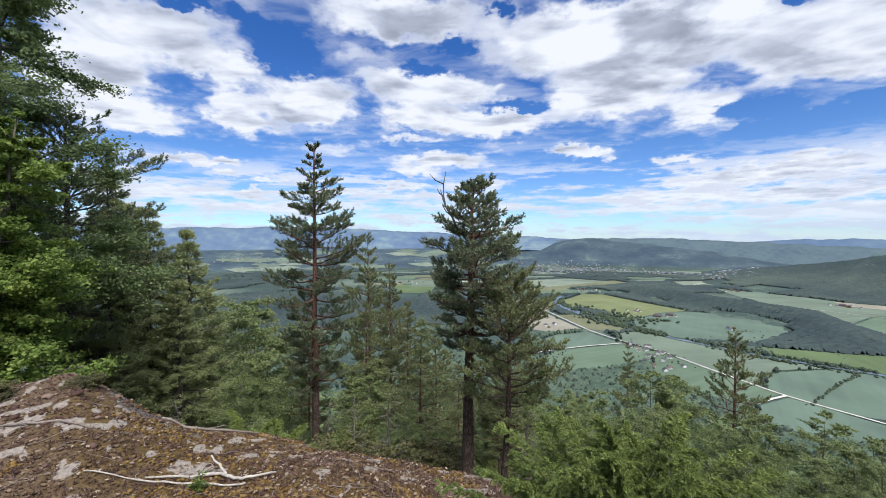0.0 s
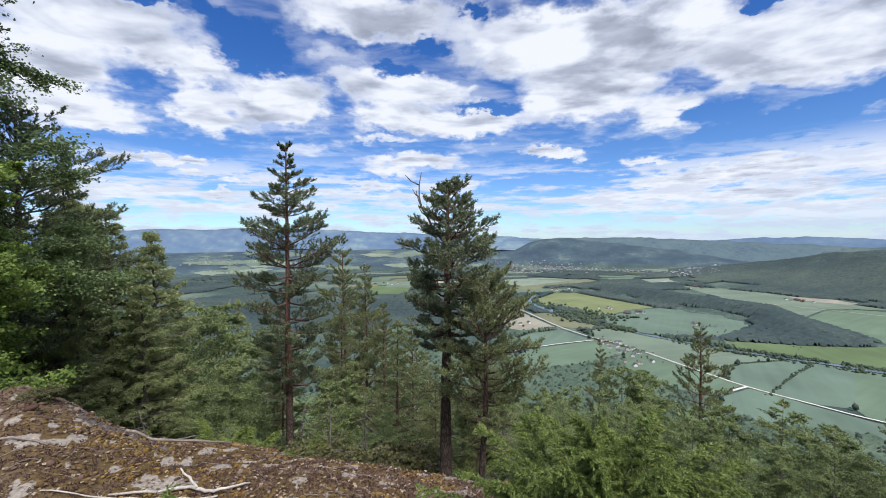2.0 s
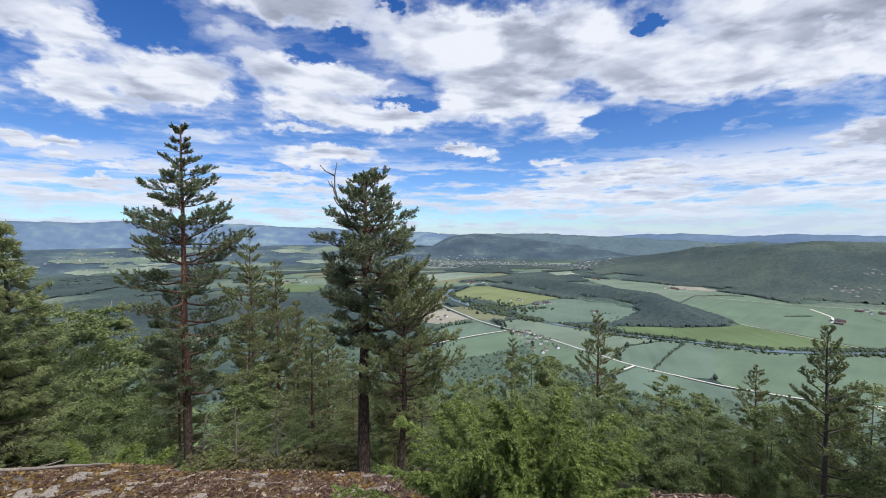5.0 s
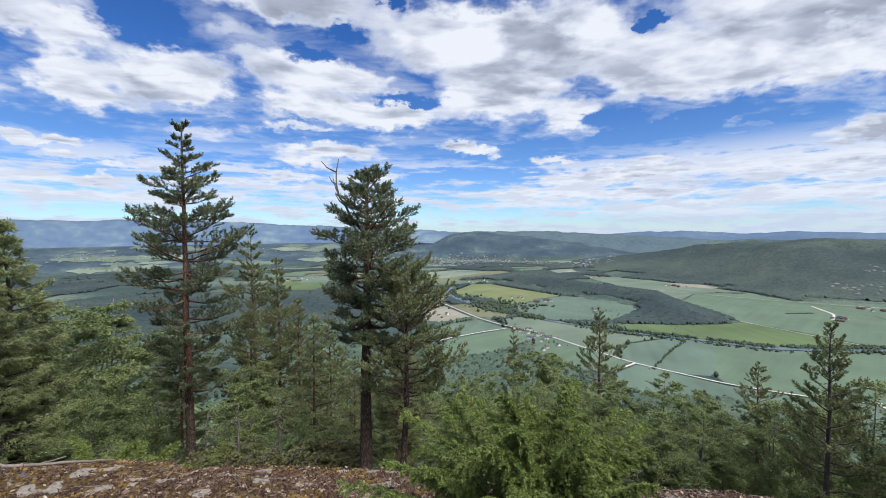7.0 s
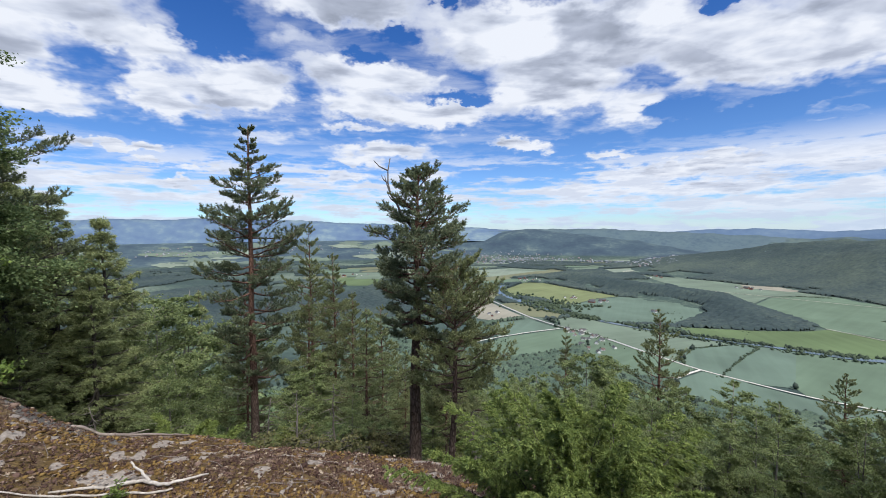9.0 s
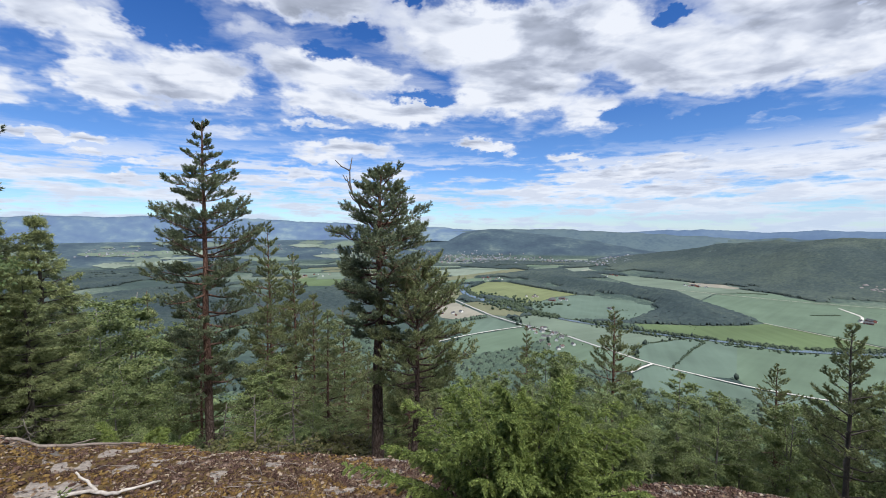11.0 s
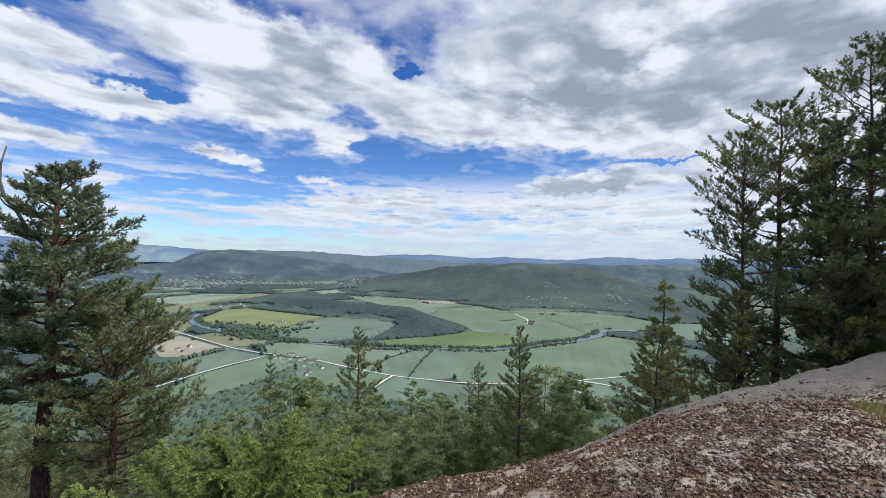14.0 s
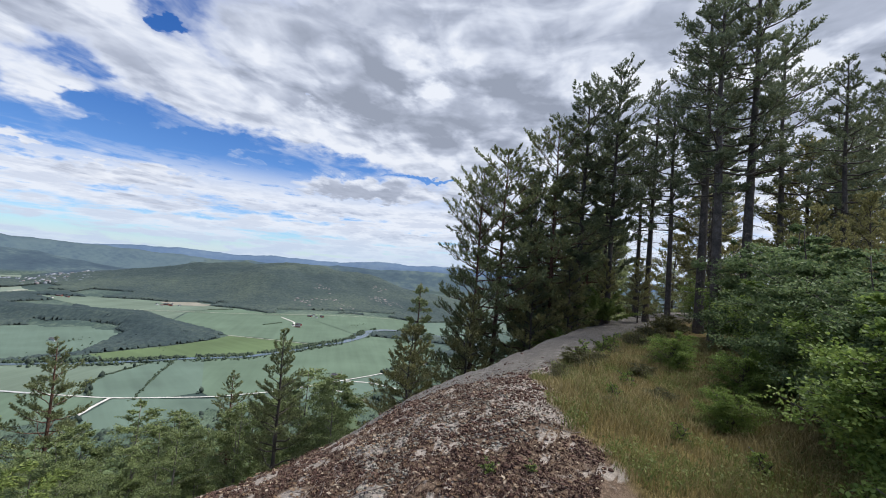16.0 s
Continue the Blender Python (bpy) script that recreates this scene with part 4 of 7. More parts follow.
WET = strip("river", "winding river with tree-lined banks", RIVER, [16, 26, 34, 32, 22, 17, 15, 15, 16, 18, 22, 26, 28, 30, 30, 30, 30, 28, 26], WATER, 1.8, "river")
LINES.append(WET)


# ---------------------------------------------------------------- valley woods
def inside(poly, x, y):
    hit = np.zeros(len(x), bool)
    px, py = poly[:, 0], poly[:, 1]
    for i in range(len(poly)):
        j = i - 1
        with np.errstate(divide="ignore", invalid="ignore"):
            cut = ((py[i] > y) != (py[j] > y)) & (x < (px[j] - px[i]) * (y - py[i]) / (py[j] - py[i]) + px[i])
        hit ^= cut
    return hit


def near_lines(x, y, gap):
    bad = np.zeros(len(x), bool)
    for line in LINES:
        for p in line[::2]:
            bad |= (x - p[0]) ** 2 + (y - p[1]) ** 2 < gap ** 2
    return bad


ICO = bmesh.new()
bmesh.ops.create_icosphere(ICO, subdivisions=1, radius=1.0)
ICO.verts.ensure_lookup_table()
ICO_V = np.array([v.co for v in ICO.verts])
ICO_T = np.array([[v.index for v in f.verts] for f in ICO.faces])
ICO.free()


def crowns(rng, x, y, size, tall, shards):
    """Many far tree crowns: an uneven body and loose sprays round it."""
    buf = Buf()
    n = len(x)
    if n == 0:
        return buf
    z = ground(x, y, False)
    z = np.maximum(z, VALLEY)
    body = ICO_V[None] * rng.uniform(0.7, 1.2, (n, len(ICO_V), 1))
    turn = rng.uniform(0, 6.28, n)
    cs, sn = np.cos(turn)[:, None], np.sin(turn)[:, None]
    bx, by = body[..., 0] * cs - body[..., 1] * sn, body[..., 0] * sn + body[..., 1] * cs
    taper = np.clip(1.05 - 0.38 * body[..., 2], 0.3, 1.5)
    v = np.stack([x[:, None] + bx * taper * size[:, None], y[:, None] + by * taper * size[:, None],
                  z[:, None] + tall[:, None] * (0.5 + 0.52 * body[..., 2])], -1)
    t = ICO_T[None] + (np.arange(n) * len(ICO_V))[:, None, None]
    buf.add(v, t)
    if shards:
        k = n * shards
        a, h = rng.uniform(0, 6.28, k), rng.uniform(0.15, 1.08, k)
        rad = np.repeat(size, shards) * np.clip(1.25 - 0.95 * h, 0.12, 1.1) * rng.uniform(0.75, 1.25, k)
        c = np.stack([np.repeat(x, shards) + rad * np.cos(a), np.repeat(y, shards) + rad * np.sin(a), np.repeat(z, shards) + np.repeat(tall, shards) * h], -1)
        leaves(buf, rng, c, np.repeat(size, shards)[:, None] * 0.55, 0.6)
    return buf


def wood(name, label, rng, x, y, size, tall, shards, material):
    me = crowns(rng, x, y, size, tall, shards).mesh(name)
    me.materials.append(material)
    tagged(new(name, me), label, "trees", kind="stuff")


def canopy(rng, name, label, bearings, radii, tall, rough, material):
    """A closed roof of crowns over all land that is not field, road or river."""
    bb, rr = np.meshgrid(bearings, radii, indexing="ij")
    step = (radii[1] - radii[0]) * 0.35
    x2, y2 = rr * np.sin(np.radians(bb)), rr * np.cos(np.radians(bb))
    x2, y2 = x2 + rng.uniform(-step, step, x2.shape), y2 + rng.uniform(-step, step, x2.shape)
    fx, fy = x2.ravel(), y2.ravel()
    lie = ground(fx, fy, False)
    full = np.ones(len(fx), bool)
    for poly in FIELDS:
        full &= ~(inside(poly, fx, fy) & (lie < VALLEY + 12))
    full &= ~near_lines(fx, fy, 22)
    full &= (np.hypot(fx - 332, fy - 500) > 16) & (np.hypot(fx - 205, fy - 470) > 22)
    full &= (fbm(fx * 0.004, fy * 0.004, 3, 17) + 1.5 * (lie > VALLEY + 5)) > -0.2
    full = full.reshape(x2.shape)
    edge = full.copy()
    edge[1:] &= full[:-1]
    edge[:-1] &= full[1:]
    edge[:, 1:] &= full[:, :-1]
    edge[:, :-1] &= full[:, 1:]
    z2 = np.maximum(lie.reshape(x2.shape), VALLEY) + np.where(edge, tall + rng.uniform(-rough, rough, x2.shape), 0.22 * tall + 0.2 * rng.uniform(-rough, rough, x2.shape))
    nb, nr = x2.shape
    i, j = np.meshgrid(np.arange(nb - 1), np.arange(nr - 1), indexing="ij")
    q = (i * nr + j)[full[:-1, :-1] & full[1:, :-1] & full[:-1, 1:] & full[1:, 1:]]
    t = np.concatenate([np.stack([q, q + 1, q + nr + 1], -1), np.stack([q, q + nr + 1, q + nr], -1)])
    used, t = np.unique(t, return_inverse=True)
    roof = Buf()
    roof.add(np.stack([x2, y2, z2], -1).reshape(-1, 3)[used], t.reshape(-1, 3))
    me = roof.mesh(name, True)
    me.materials.append(material)
    tagged(new(name, me), label, "trees", kind="stuff")


def build_woods():
    rng = np.random.default_rng(5)
    # valley woods: all that is not field, road, river or village
    n = 120000
    b = rng.uniform(-48, 84, n)
    r = np.sqrt(rng.uniform(430 ** 2, 2750 ** 2, n))
    x, y = r * np.sin(np.radians(b)), r * np.cos(np.radians(b))
    keep = np.ones(n, bool)
    for poly in FIELDS:
        keep &= ~inside(poly, x, y)
    keep &= ~near_lines(x, y, 17)
    gaps = fbm(x * 0.004, y * 0.004, 3, 17) + 1.5 * (ground(x, y, False) > VALLEY + 5)
    keep &= (gaps > -0.2) | (r < 700)
    near = keep & (r < 1150) & (rng.uniform(0, 1, n) < 0.5)
    x1, y1 = x[near], y[near]
    size = rng.uniform(2.6, 4.6, len(x1))
    wood("valley_wood", "dull green mixed woods at the foot of the slope", rng, x1, y1, size, size * 0.8 + rng.uniform(5.0, 8.5, len(x1)), 5, VALLEY_LEAF)
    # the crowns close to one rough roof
    canopy(rng, "far_wood", "dull green woods on the plain and the far hill, haze blue in their colour", np.arange(-48, 84, 0.21), np.arange(1150, 3300, 7.5), 8.0, 2.2, HAZED_CANOPY)
    canopy(rng, "valley_canopy", "green woods at the foot of the slope", np.arange(-52, 92, 0.33), np.arange(300, 1158, 4.4), 6.5, 3.0, NEAR_CANOPY)
    # hedges and bank trees
    BANK = 4400
    hx, hy = [], []
    bank = [(WET[:, 0], WET[:, 1], 16, 6, BANK)]
    lines = [[(542, 673), (575, 735), (639, 762), (745, 772)], [(551, 603), (640, 665), (720, 715), (796, 759)], [(429, 1000), (470, 915), (500, 850)], [(585, 1010), (520, 1120), (610, 1000), (700, 850)],
             [(1300, 900), (1380, 880)], [(990, 640), (1040, 560)], [(1480, 1290), (1560, 1230)]]
    for l in lines:
        l = np.array(l, float)
        bank.append((l[:, 0], l[:, 1], 0, 1.6, 150))
    for lx, ly, off, jit, count in bank:
        s = rng.uniform(0, len(lx) - 1, count)
        k = np.arange(len(lx))
        px, py = np.interp(s, k, lx), np.interp(s, k, ly)
        dx, dy = np.interp(s, k, np.gradient(lx)), np.interp(s, k, np.gradient(ly))
        ln = np.hypot(dx, dy) + 1e-9
        away = np.where(-dy * px + dx * py > 0, 1.0, -1.0)
        o = away * np.where(rng.uniform(size=count) < 0.84, off, -off * 1.1) + rng.normal(size=count) * jit
        hx.append(px - dy / ln * o)
        hy.append(py + dx / ln * o)
    for cx, cy, sx, sy, count in ((530, 1275, 40, 75, 260), (500, 1400, 20, 60, 60), (795, 960, 40, 28, 90), (905, 900, 35, 25, 50), (230, 900, 22, 40, 50), (650, 1230, 30, 12, 18), (800, 1090, 25, 14, 24), (835, 395, 14, 10, 12), (470, 900, 20, 60, 40), (1030, 585, 22, 10, 14), (1500, 640, 25, 8, 12), (1560, 620, 14, 6, 8)):
        hx.append(cx + rng.normal(size=count) * sx)
        hy.append(cy + rng.normal(size=count) * sy)
    x, y = np.concatenate(hx), np.concatenate(hy)
    x[:BANK][fbm(x[:BANK] * 0.012, y[:BANK] * 0.012, 2, 66) < -0.16] = 520.0
    y[:BANK][x[:BANK] == 520.0] = 1290.0 + 60.0 * rng.normal(size=int((x[:BANK] == 520.0).sum()))
    x[:BANK] += rng.normal(size=BANK) * 3
    size = np.where(np.arange(len(x)) < BANK, 1.6 + 2.6 * rng.uniform(0, 1, len(x)) ** 1.6, np.where(np.hypot(x - 520, y - 1290) < 260, rng.uniform(3.0, 6.0, len(x)), rng.uniform(1.0, 2.1, len(x))))
    wood("bank_trees", "dark bushy trees along river, hedges and farmyards", rng, x, y, size, size * rng.uniform(1.3, 2.0, len(x)), 6, BANK_LEAF)
    # slope below the top
    n = 9000
    b = rng.uniform(-60, 100, n)
    r = 34 * (520 / 34) ** rng.uniform(0, 1, n)
    x, y = r * np.sin(np.radians(b)), r * np.cos(np.radians(b))
    keep = np.ones(n, bool)
    for poly in FIELDS:
        keep &= ~inside(poly, x, y)
    keep &= fbm(x * 0.012, y * 0.012, 3, 27) > -0.30
    keep &= (rng.uniform(0, 1, n) < np.clip(r / 120, 0.35, 1))
    keep &= ~((b > 30) & (r < 60) & (rng.uniform(0, 1, n) < 0.5))
    x, y, r = x[keep], y[keep], r[keep]
    size = rng.uniform(1.2, 2.4, len(x)) * (0.75 + np.clip(r, 0, 500) / 420)
    wood("slope_wood", "mixed young woods on the slope below the rock", rng, x, y, size, size * rng.uniform(2.2, 3.6, len(x)), 18, FOREST_LEAF)


build_woods()


# ---------------------------------------------------------------- houses of the valley
WHITE_WALL = two_scale("white_boards", (0.62, 0.61, 0.58), (0.70, 0.69, 0.66), (0.76, 0.75, 0.72), 0.3, 4, 0.1)
RED_WALL = two_scale("red_boards", (0.15, 0.060, 0.050), (0.19, 0.075, 0.060), (0.22, 0.092, 0.075), 0.3, 4, 0.1)
DARK_ROOF = two_scale("dark_tiles", (0.055, 0.055, 0.058), (0.085, 0.085, 0.088), (0.12, 0.12, 0.12), 0.4, 4, 0.2)
TILE_ROOF = two_scale("red_tiles", (0.10, 0.072, 0.066), (0.13, 0.090, 0.082), (0.16, 0.112, 0.10), 0.4, 4, 0.2)
PANE = two_scale("dark_window_glass", (0.03, 0.035, 0.04), (0.04, 0.045, 0.05), (0.05, 0.055, 0.06), 0.5, 3, 0.0, rough=0.15, spec=0.6)


def house(w, d, h, rise, wall, roof, label, category, group, m):
    """A gabled house on a footing, with roof, chimney, windows and a door."""
    root = thing("house" if category == "house" else "barn", label, category, group, m=m)

    def walls(bm):
        z0 = -1.0
        q = [(-w / 2, -d / 2), (w / 2, -d / 2), (w / 2, d / 2), (-w / 2, d / 2)]
        lo, hi = [bm.verts.new((*p, z0)) for p in q], [bm.verts.new((*p, h)) for p in q]
        g = [bm.verts.new((-w / 2, 0, h + rise)), bm.verts.new((w / 2, 0, h + rise))]
        for i in range(4):
            bm.faces.new((lo[i], lo[(i + 1) % 4], hi[(i + 1) % 4], hi[i]))
        bm.faces.new((hi[1], hi[2], g[1]))
        bm.faces.new((hi[3], hi[0], g[0]))

    def covering(bm):
        e, o, th = 0.6, 0.5, 0.25
        for s in (-1, 1):
            a = [(-w / 2 - o, s * (d / 2 + e), h - e * rise / (d / 2)), (w / 2 + o, s * (d / 2 + e), h - e * rise / (d / 2)), (w / 2 + o, 0, h + rise), (-w / 2 - o, 0, h + rise)]
            lo, hi = [bm.verts.new(p) for p in a], [bm.verts.new((p[0], p[1], p[2] + th)) for p in a]
            bm.faces.new(hi)
            bm.faces.new(lo[::-1])
            for i in range(4):
                bm.faces.new((lo[i], lo[(i + 1) % 4], hi[(i + 1) % 4], hi[i]))

    def box(bm, cx, cy, cz, sx, sy, sz):
        bmesh.ops.create_cube(bm, size=1, matrix=Matrix.LocRotScale((cx, cy, cz), None, (sx, sy, sz)))

    part("wall", bm_mesh("wall", walls), wall, root)
    part("roof", bm_mesh("roof", covering), roof, root, "tiled gable roof")
    if category == "house":
        part("chimney", bm_mesh("chimney", lambda bm: box(bm, w * 0.15, 0, h + rise + 0.5, 0.8, 0.8, 1.6)), TILE_ROOF, root)
    frame_me = bm_mesh("window", lambda bm: box(bm, 0, 0, 0, 1.5, 0.12, 1.6))
    pane = bm_mesh("pane", lambda bm: box(bm, 0, 0, 0, 1.1, 0.20, 1.2))
    for s, k in product((-1, 1), range(3)):
        o = part("window", frame_me, WHITE_WALL, root)
        part("pane", pane, PANE, o)
        o.location = ((k - 1) * w * 0.3, s * (d / 2 + 0.02), h * 0.55)
    o = part("door", bm_mesh("door", lambda bm: box(bm, 0, 0, 0, 1.1, 0.14, 2.1)), PANE, root)
    o.location = (w * 0.42, -d / 2 - 0.02, 1.05)
    return root


def at(x, y, turn=0.0, s=1.0, sink=0.0):
    """A pose on the land."""
    return Matrix.LocRotScale((x, y, float(ground(x, y)) - sink), Euler((0, 0, turn)), (s, s, s))


def build_houses():
    rng = np.random.default_rng(8)
    kinds = [house(11, 8, 4.6, 3.0, WHITE_WALL, DARK_ROOF, "white wooden house with dark gable roof in the valley", "house", "valley houses", at(455, 905, 0.3)),
             house(10, 8, 4.2, 2.8, WHITE_WALL, TILE_ROOF, "white wooden house with red tiled roof in the valley", "house", "valley houses", at(470, 935, 1.2)),
             house(22, 11, 5.5, 4.0, RED_WALL, DARK_ROOF, "long red wooden barn with grey roof on a farm", "barn", "valley barns", at(700, 1320, 0.5)),
             house(9, 7, 3.6, 2.6, RED_WALL, DARK_ROOF, "small red wooden house with dark roof", "house", "red valley houses", at(440, 960, 0.8))]
    hamlets = [(12, 455, 900, 26, 60, (0, 0, 1, 0)), (6, 440, 800, 30, 40, (0, 1, 0)), (7, 725, 1315, 36, 18, (2, 0, 0, 3)), (3, 821, 388, 14, 8, (0, 2, 0))]
    farms = [(4, 650, 1400, 30, 20, (0, 1)), (8, 700, 1960, 60, 60, (0, 1, 2)), (6, 1490, 1480, 50, 40, (2, 1, 0)), (4, 1350, 790, 25, 25, (0, 2)), (7, 1370, 1960, 70, 60, (0, 0, 2)),
             (3, 800, 1120, 15, 15, (0, 1)), (4, 300, 1180, 40, 40, (0, 3)), (4, 1620, 870, 40, 30, (0, 2)), (6, -160, 2320, 90, 90, (0, 2, 1)), (5, 130, 2150, 70, 60, (0, 1)), (2, 330, 500, 10, 8, (0, 3))]
    placed = []
    for count, cx, cy, sx, sy, which in hamlets + farms:
        for i in range(count):
            for _ in range(20):
                x, y = cx + rng.uniform(-1, 1) * sx, cy + rng.uniform(-1, 1) * sy
                if all((x - a) ** 2 + (y - c) ** 2 > 26 ** 2 for a, c in placed):
                    break
            placed.append((x, y))
            copy_thing(kinds[which[i % len(which)]], at(x, y, rng.uniform(0, 3.1), rng.uniform(0.78, 1.0)))


build_houses()


def far_town():
    """The towns far up the valley: gabled houses too small to pick apart."""
    rng = np.random.default_rng(12)
    for name, label, groups in (("far_town", "pale far-off town houses among trees", ((16.0, 3000, 3950, 7.0, 230), (22, 3200, 3700, 5.0, 90), (35, 2900, 3420, 3.0, 120), (30, 3200, 3400, 3.0, 50), (-26, 3700, 4000, 3.5, 50), (-13, 3700, 4000, 5, 60), (3, 3300, 3900, 5, 80))),):
        buf = Buf()
        for b, near, away, db, count in groups:
            bb = np.radians(b + rng.normal(size=count) * db * 0.55)
            rr = rng.uniform(near, away, count)
            x, y = rr * np.sin(bb), rr * np.cos(bb)
            z = np.maximum(ground(x, y, False), VALLEY)
            s = rng.uniform(3.5, 8, count)
            q = np.array([(-1, -.6, -.3), (1, -.6, -.3), (1, .6, -.3), (-1, .6, -.3), (-1, -.6, .6), (1, -.6, .6), (1, .6, .6), (-1, .6, .6), (-1, 0, 1.1), (1, 0, 1.1)])
            t = np.array([(0, 1, 5), (0, 5, 4), (1, 2, 6), (1, 6, 5), (2, 3, 7), (2, 7, 6), (3, 0, 4), (3, 4, 7), (4, 5, 9), (4, 9, 8), (6, 7, 8), (6, 8, 9), (5, 6, 9), (7, 4, 8)])
            a = rng.uniform(0, 3.14, count)
            cs, sn = np.cos(a)[:, None], np.sin(a)[:, None]
            v = np.stack([x[:, None] + s[:, None] * (q[:, 0] * cs - q[:, 1] * sn), y[:, None] + s[:, None] * (q[:, 0] * sn + q[:, 1] * cs), z[:, None] + 4 + s[:, None] * q[:, 2]], -1)
            buf.add(v, t[None] + (np.arange(count) * 10)[:, None, None])
        me = buf.mesh(name)

        def build(n, place):
            r = n.add("ShaderNodeNewGeometry").outputs["Random Per Island"]
            return n.ramp(r, [(0.0, (0.19, 0.21, 0.24)), (0.4, (0.21, 0.18, 0.18)), (0.6, (0.14, 0.16, 0.18)), (0.90, (0.30, 0.31, 0.33))], "CONSTANT"), None
        me.materials.append(surface("far_house_paint", build))
        tagged(new(name, me), label, "town", kind="stuff")


def hill_rocks():
    """Bare pale rock and scree on the hill across the valley."""
    rng = np.random.default_rng(14)
    n = 120
    pick = rng.integers(0, 7, n)
    x = np.array([1863, 2060, 1934, 1913, 2345, 2153, 2113])[pick] + rng.normal(size=n) * 30
    y = np.array([1052, 1081, 954, 845, 851, 780, 689])[pick] + rng.normal(size=n) * 34
    buf = crowns(rng, x, y, rng.uniform(4, 12, n), rng.uniform(9, 11.5, n), 0)
    me = buf.mesh("hill_rock")
    me.materials.append(two_scale("pale_far_rock", (0.12, 0.115, 0.115), (0.18, 0.165, 0.16), (0.25, 0.225, 0.21), 0.02, 0.2))
    tagged(new("hill_rock", me), "pale bare rock and scree on the wooded hill", "rock", kind="stuff")


far_town()
hill_rocks()


# ---------------------------------------------------------------- trees
def stem(rng, height, radius, bend, rows=12, lean=(0, 0)):
    f = np.linspace(0, 1, rows)
    wob = np.cumsum(rng.normal(size=(rows, 2)) * bend, 0) * f[:, None]
    pts = np.c_[wob[:, 0] + lean[0] * f ** 1.3, wob[:, 1] + lean[1] * f ** 1.3, f * height - 0.25 * (f == 0)]
    rad = radius * (1 - 0.93 * f) ** 0.8
    rad[0] *= 1.3
    return f, pts, np.maximum(rad, 0.008)


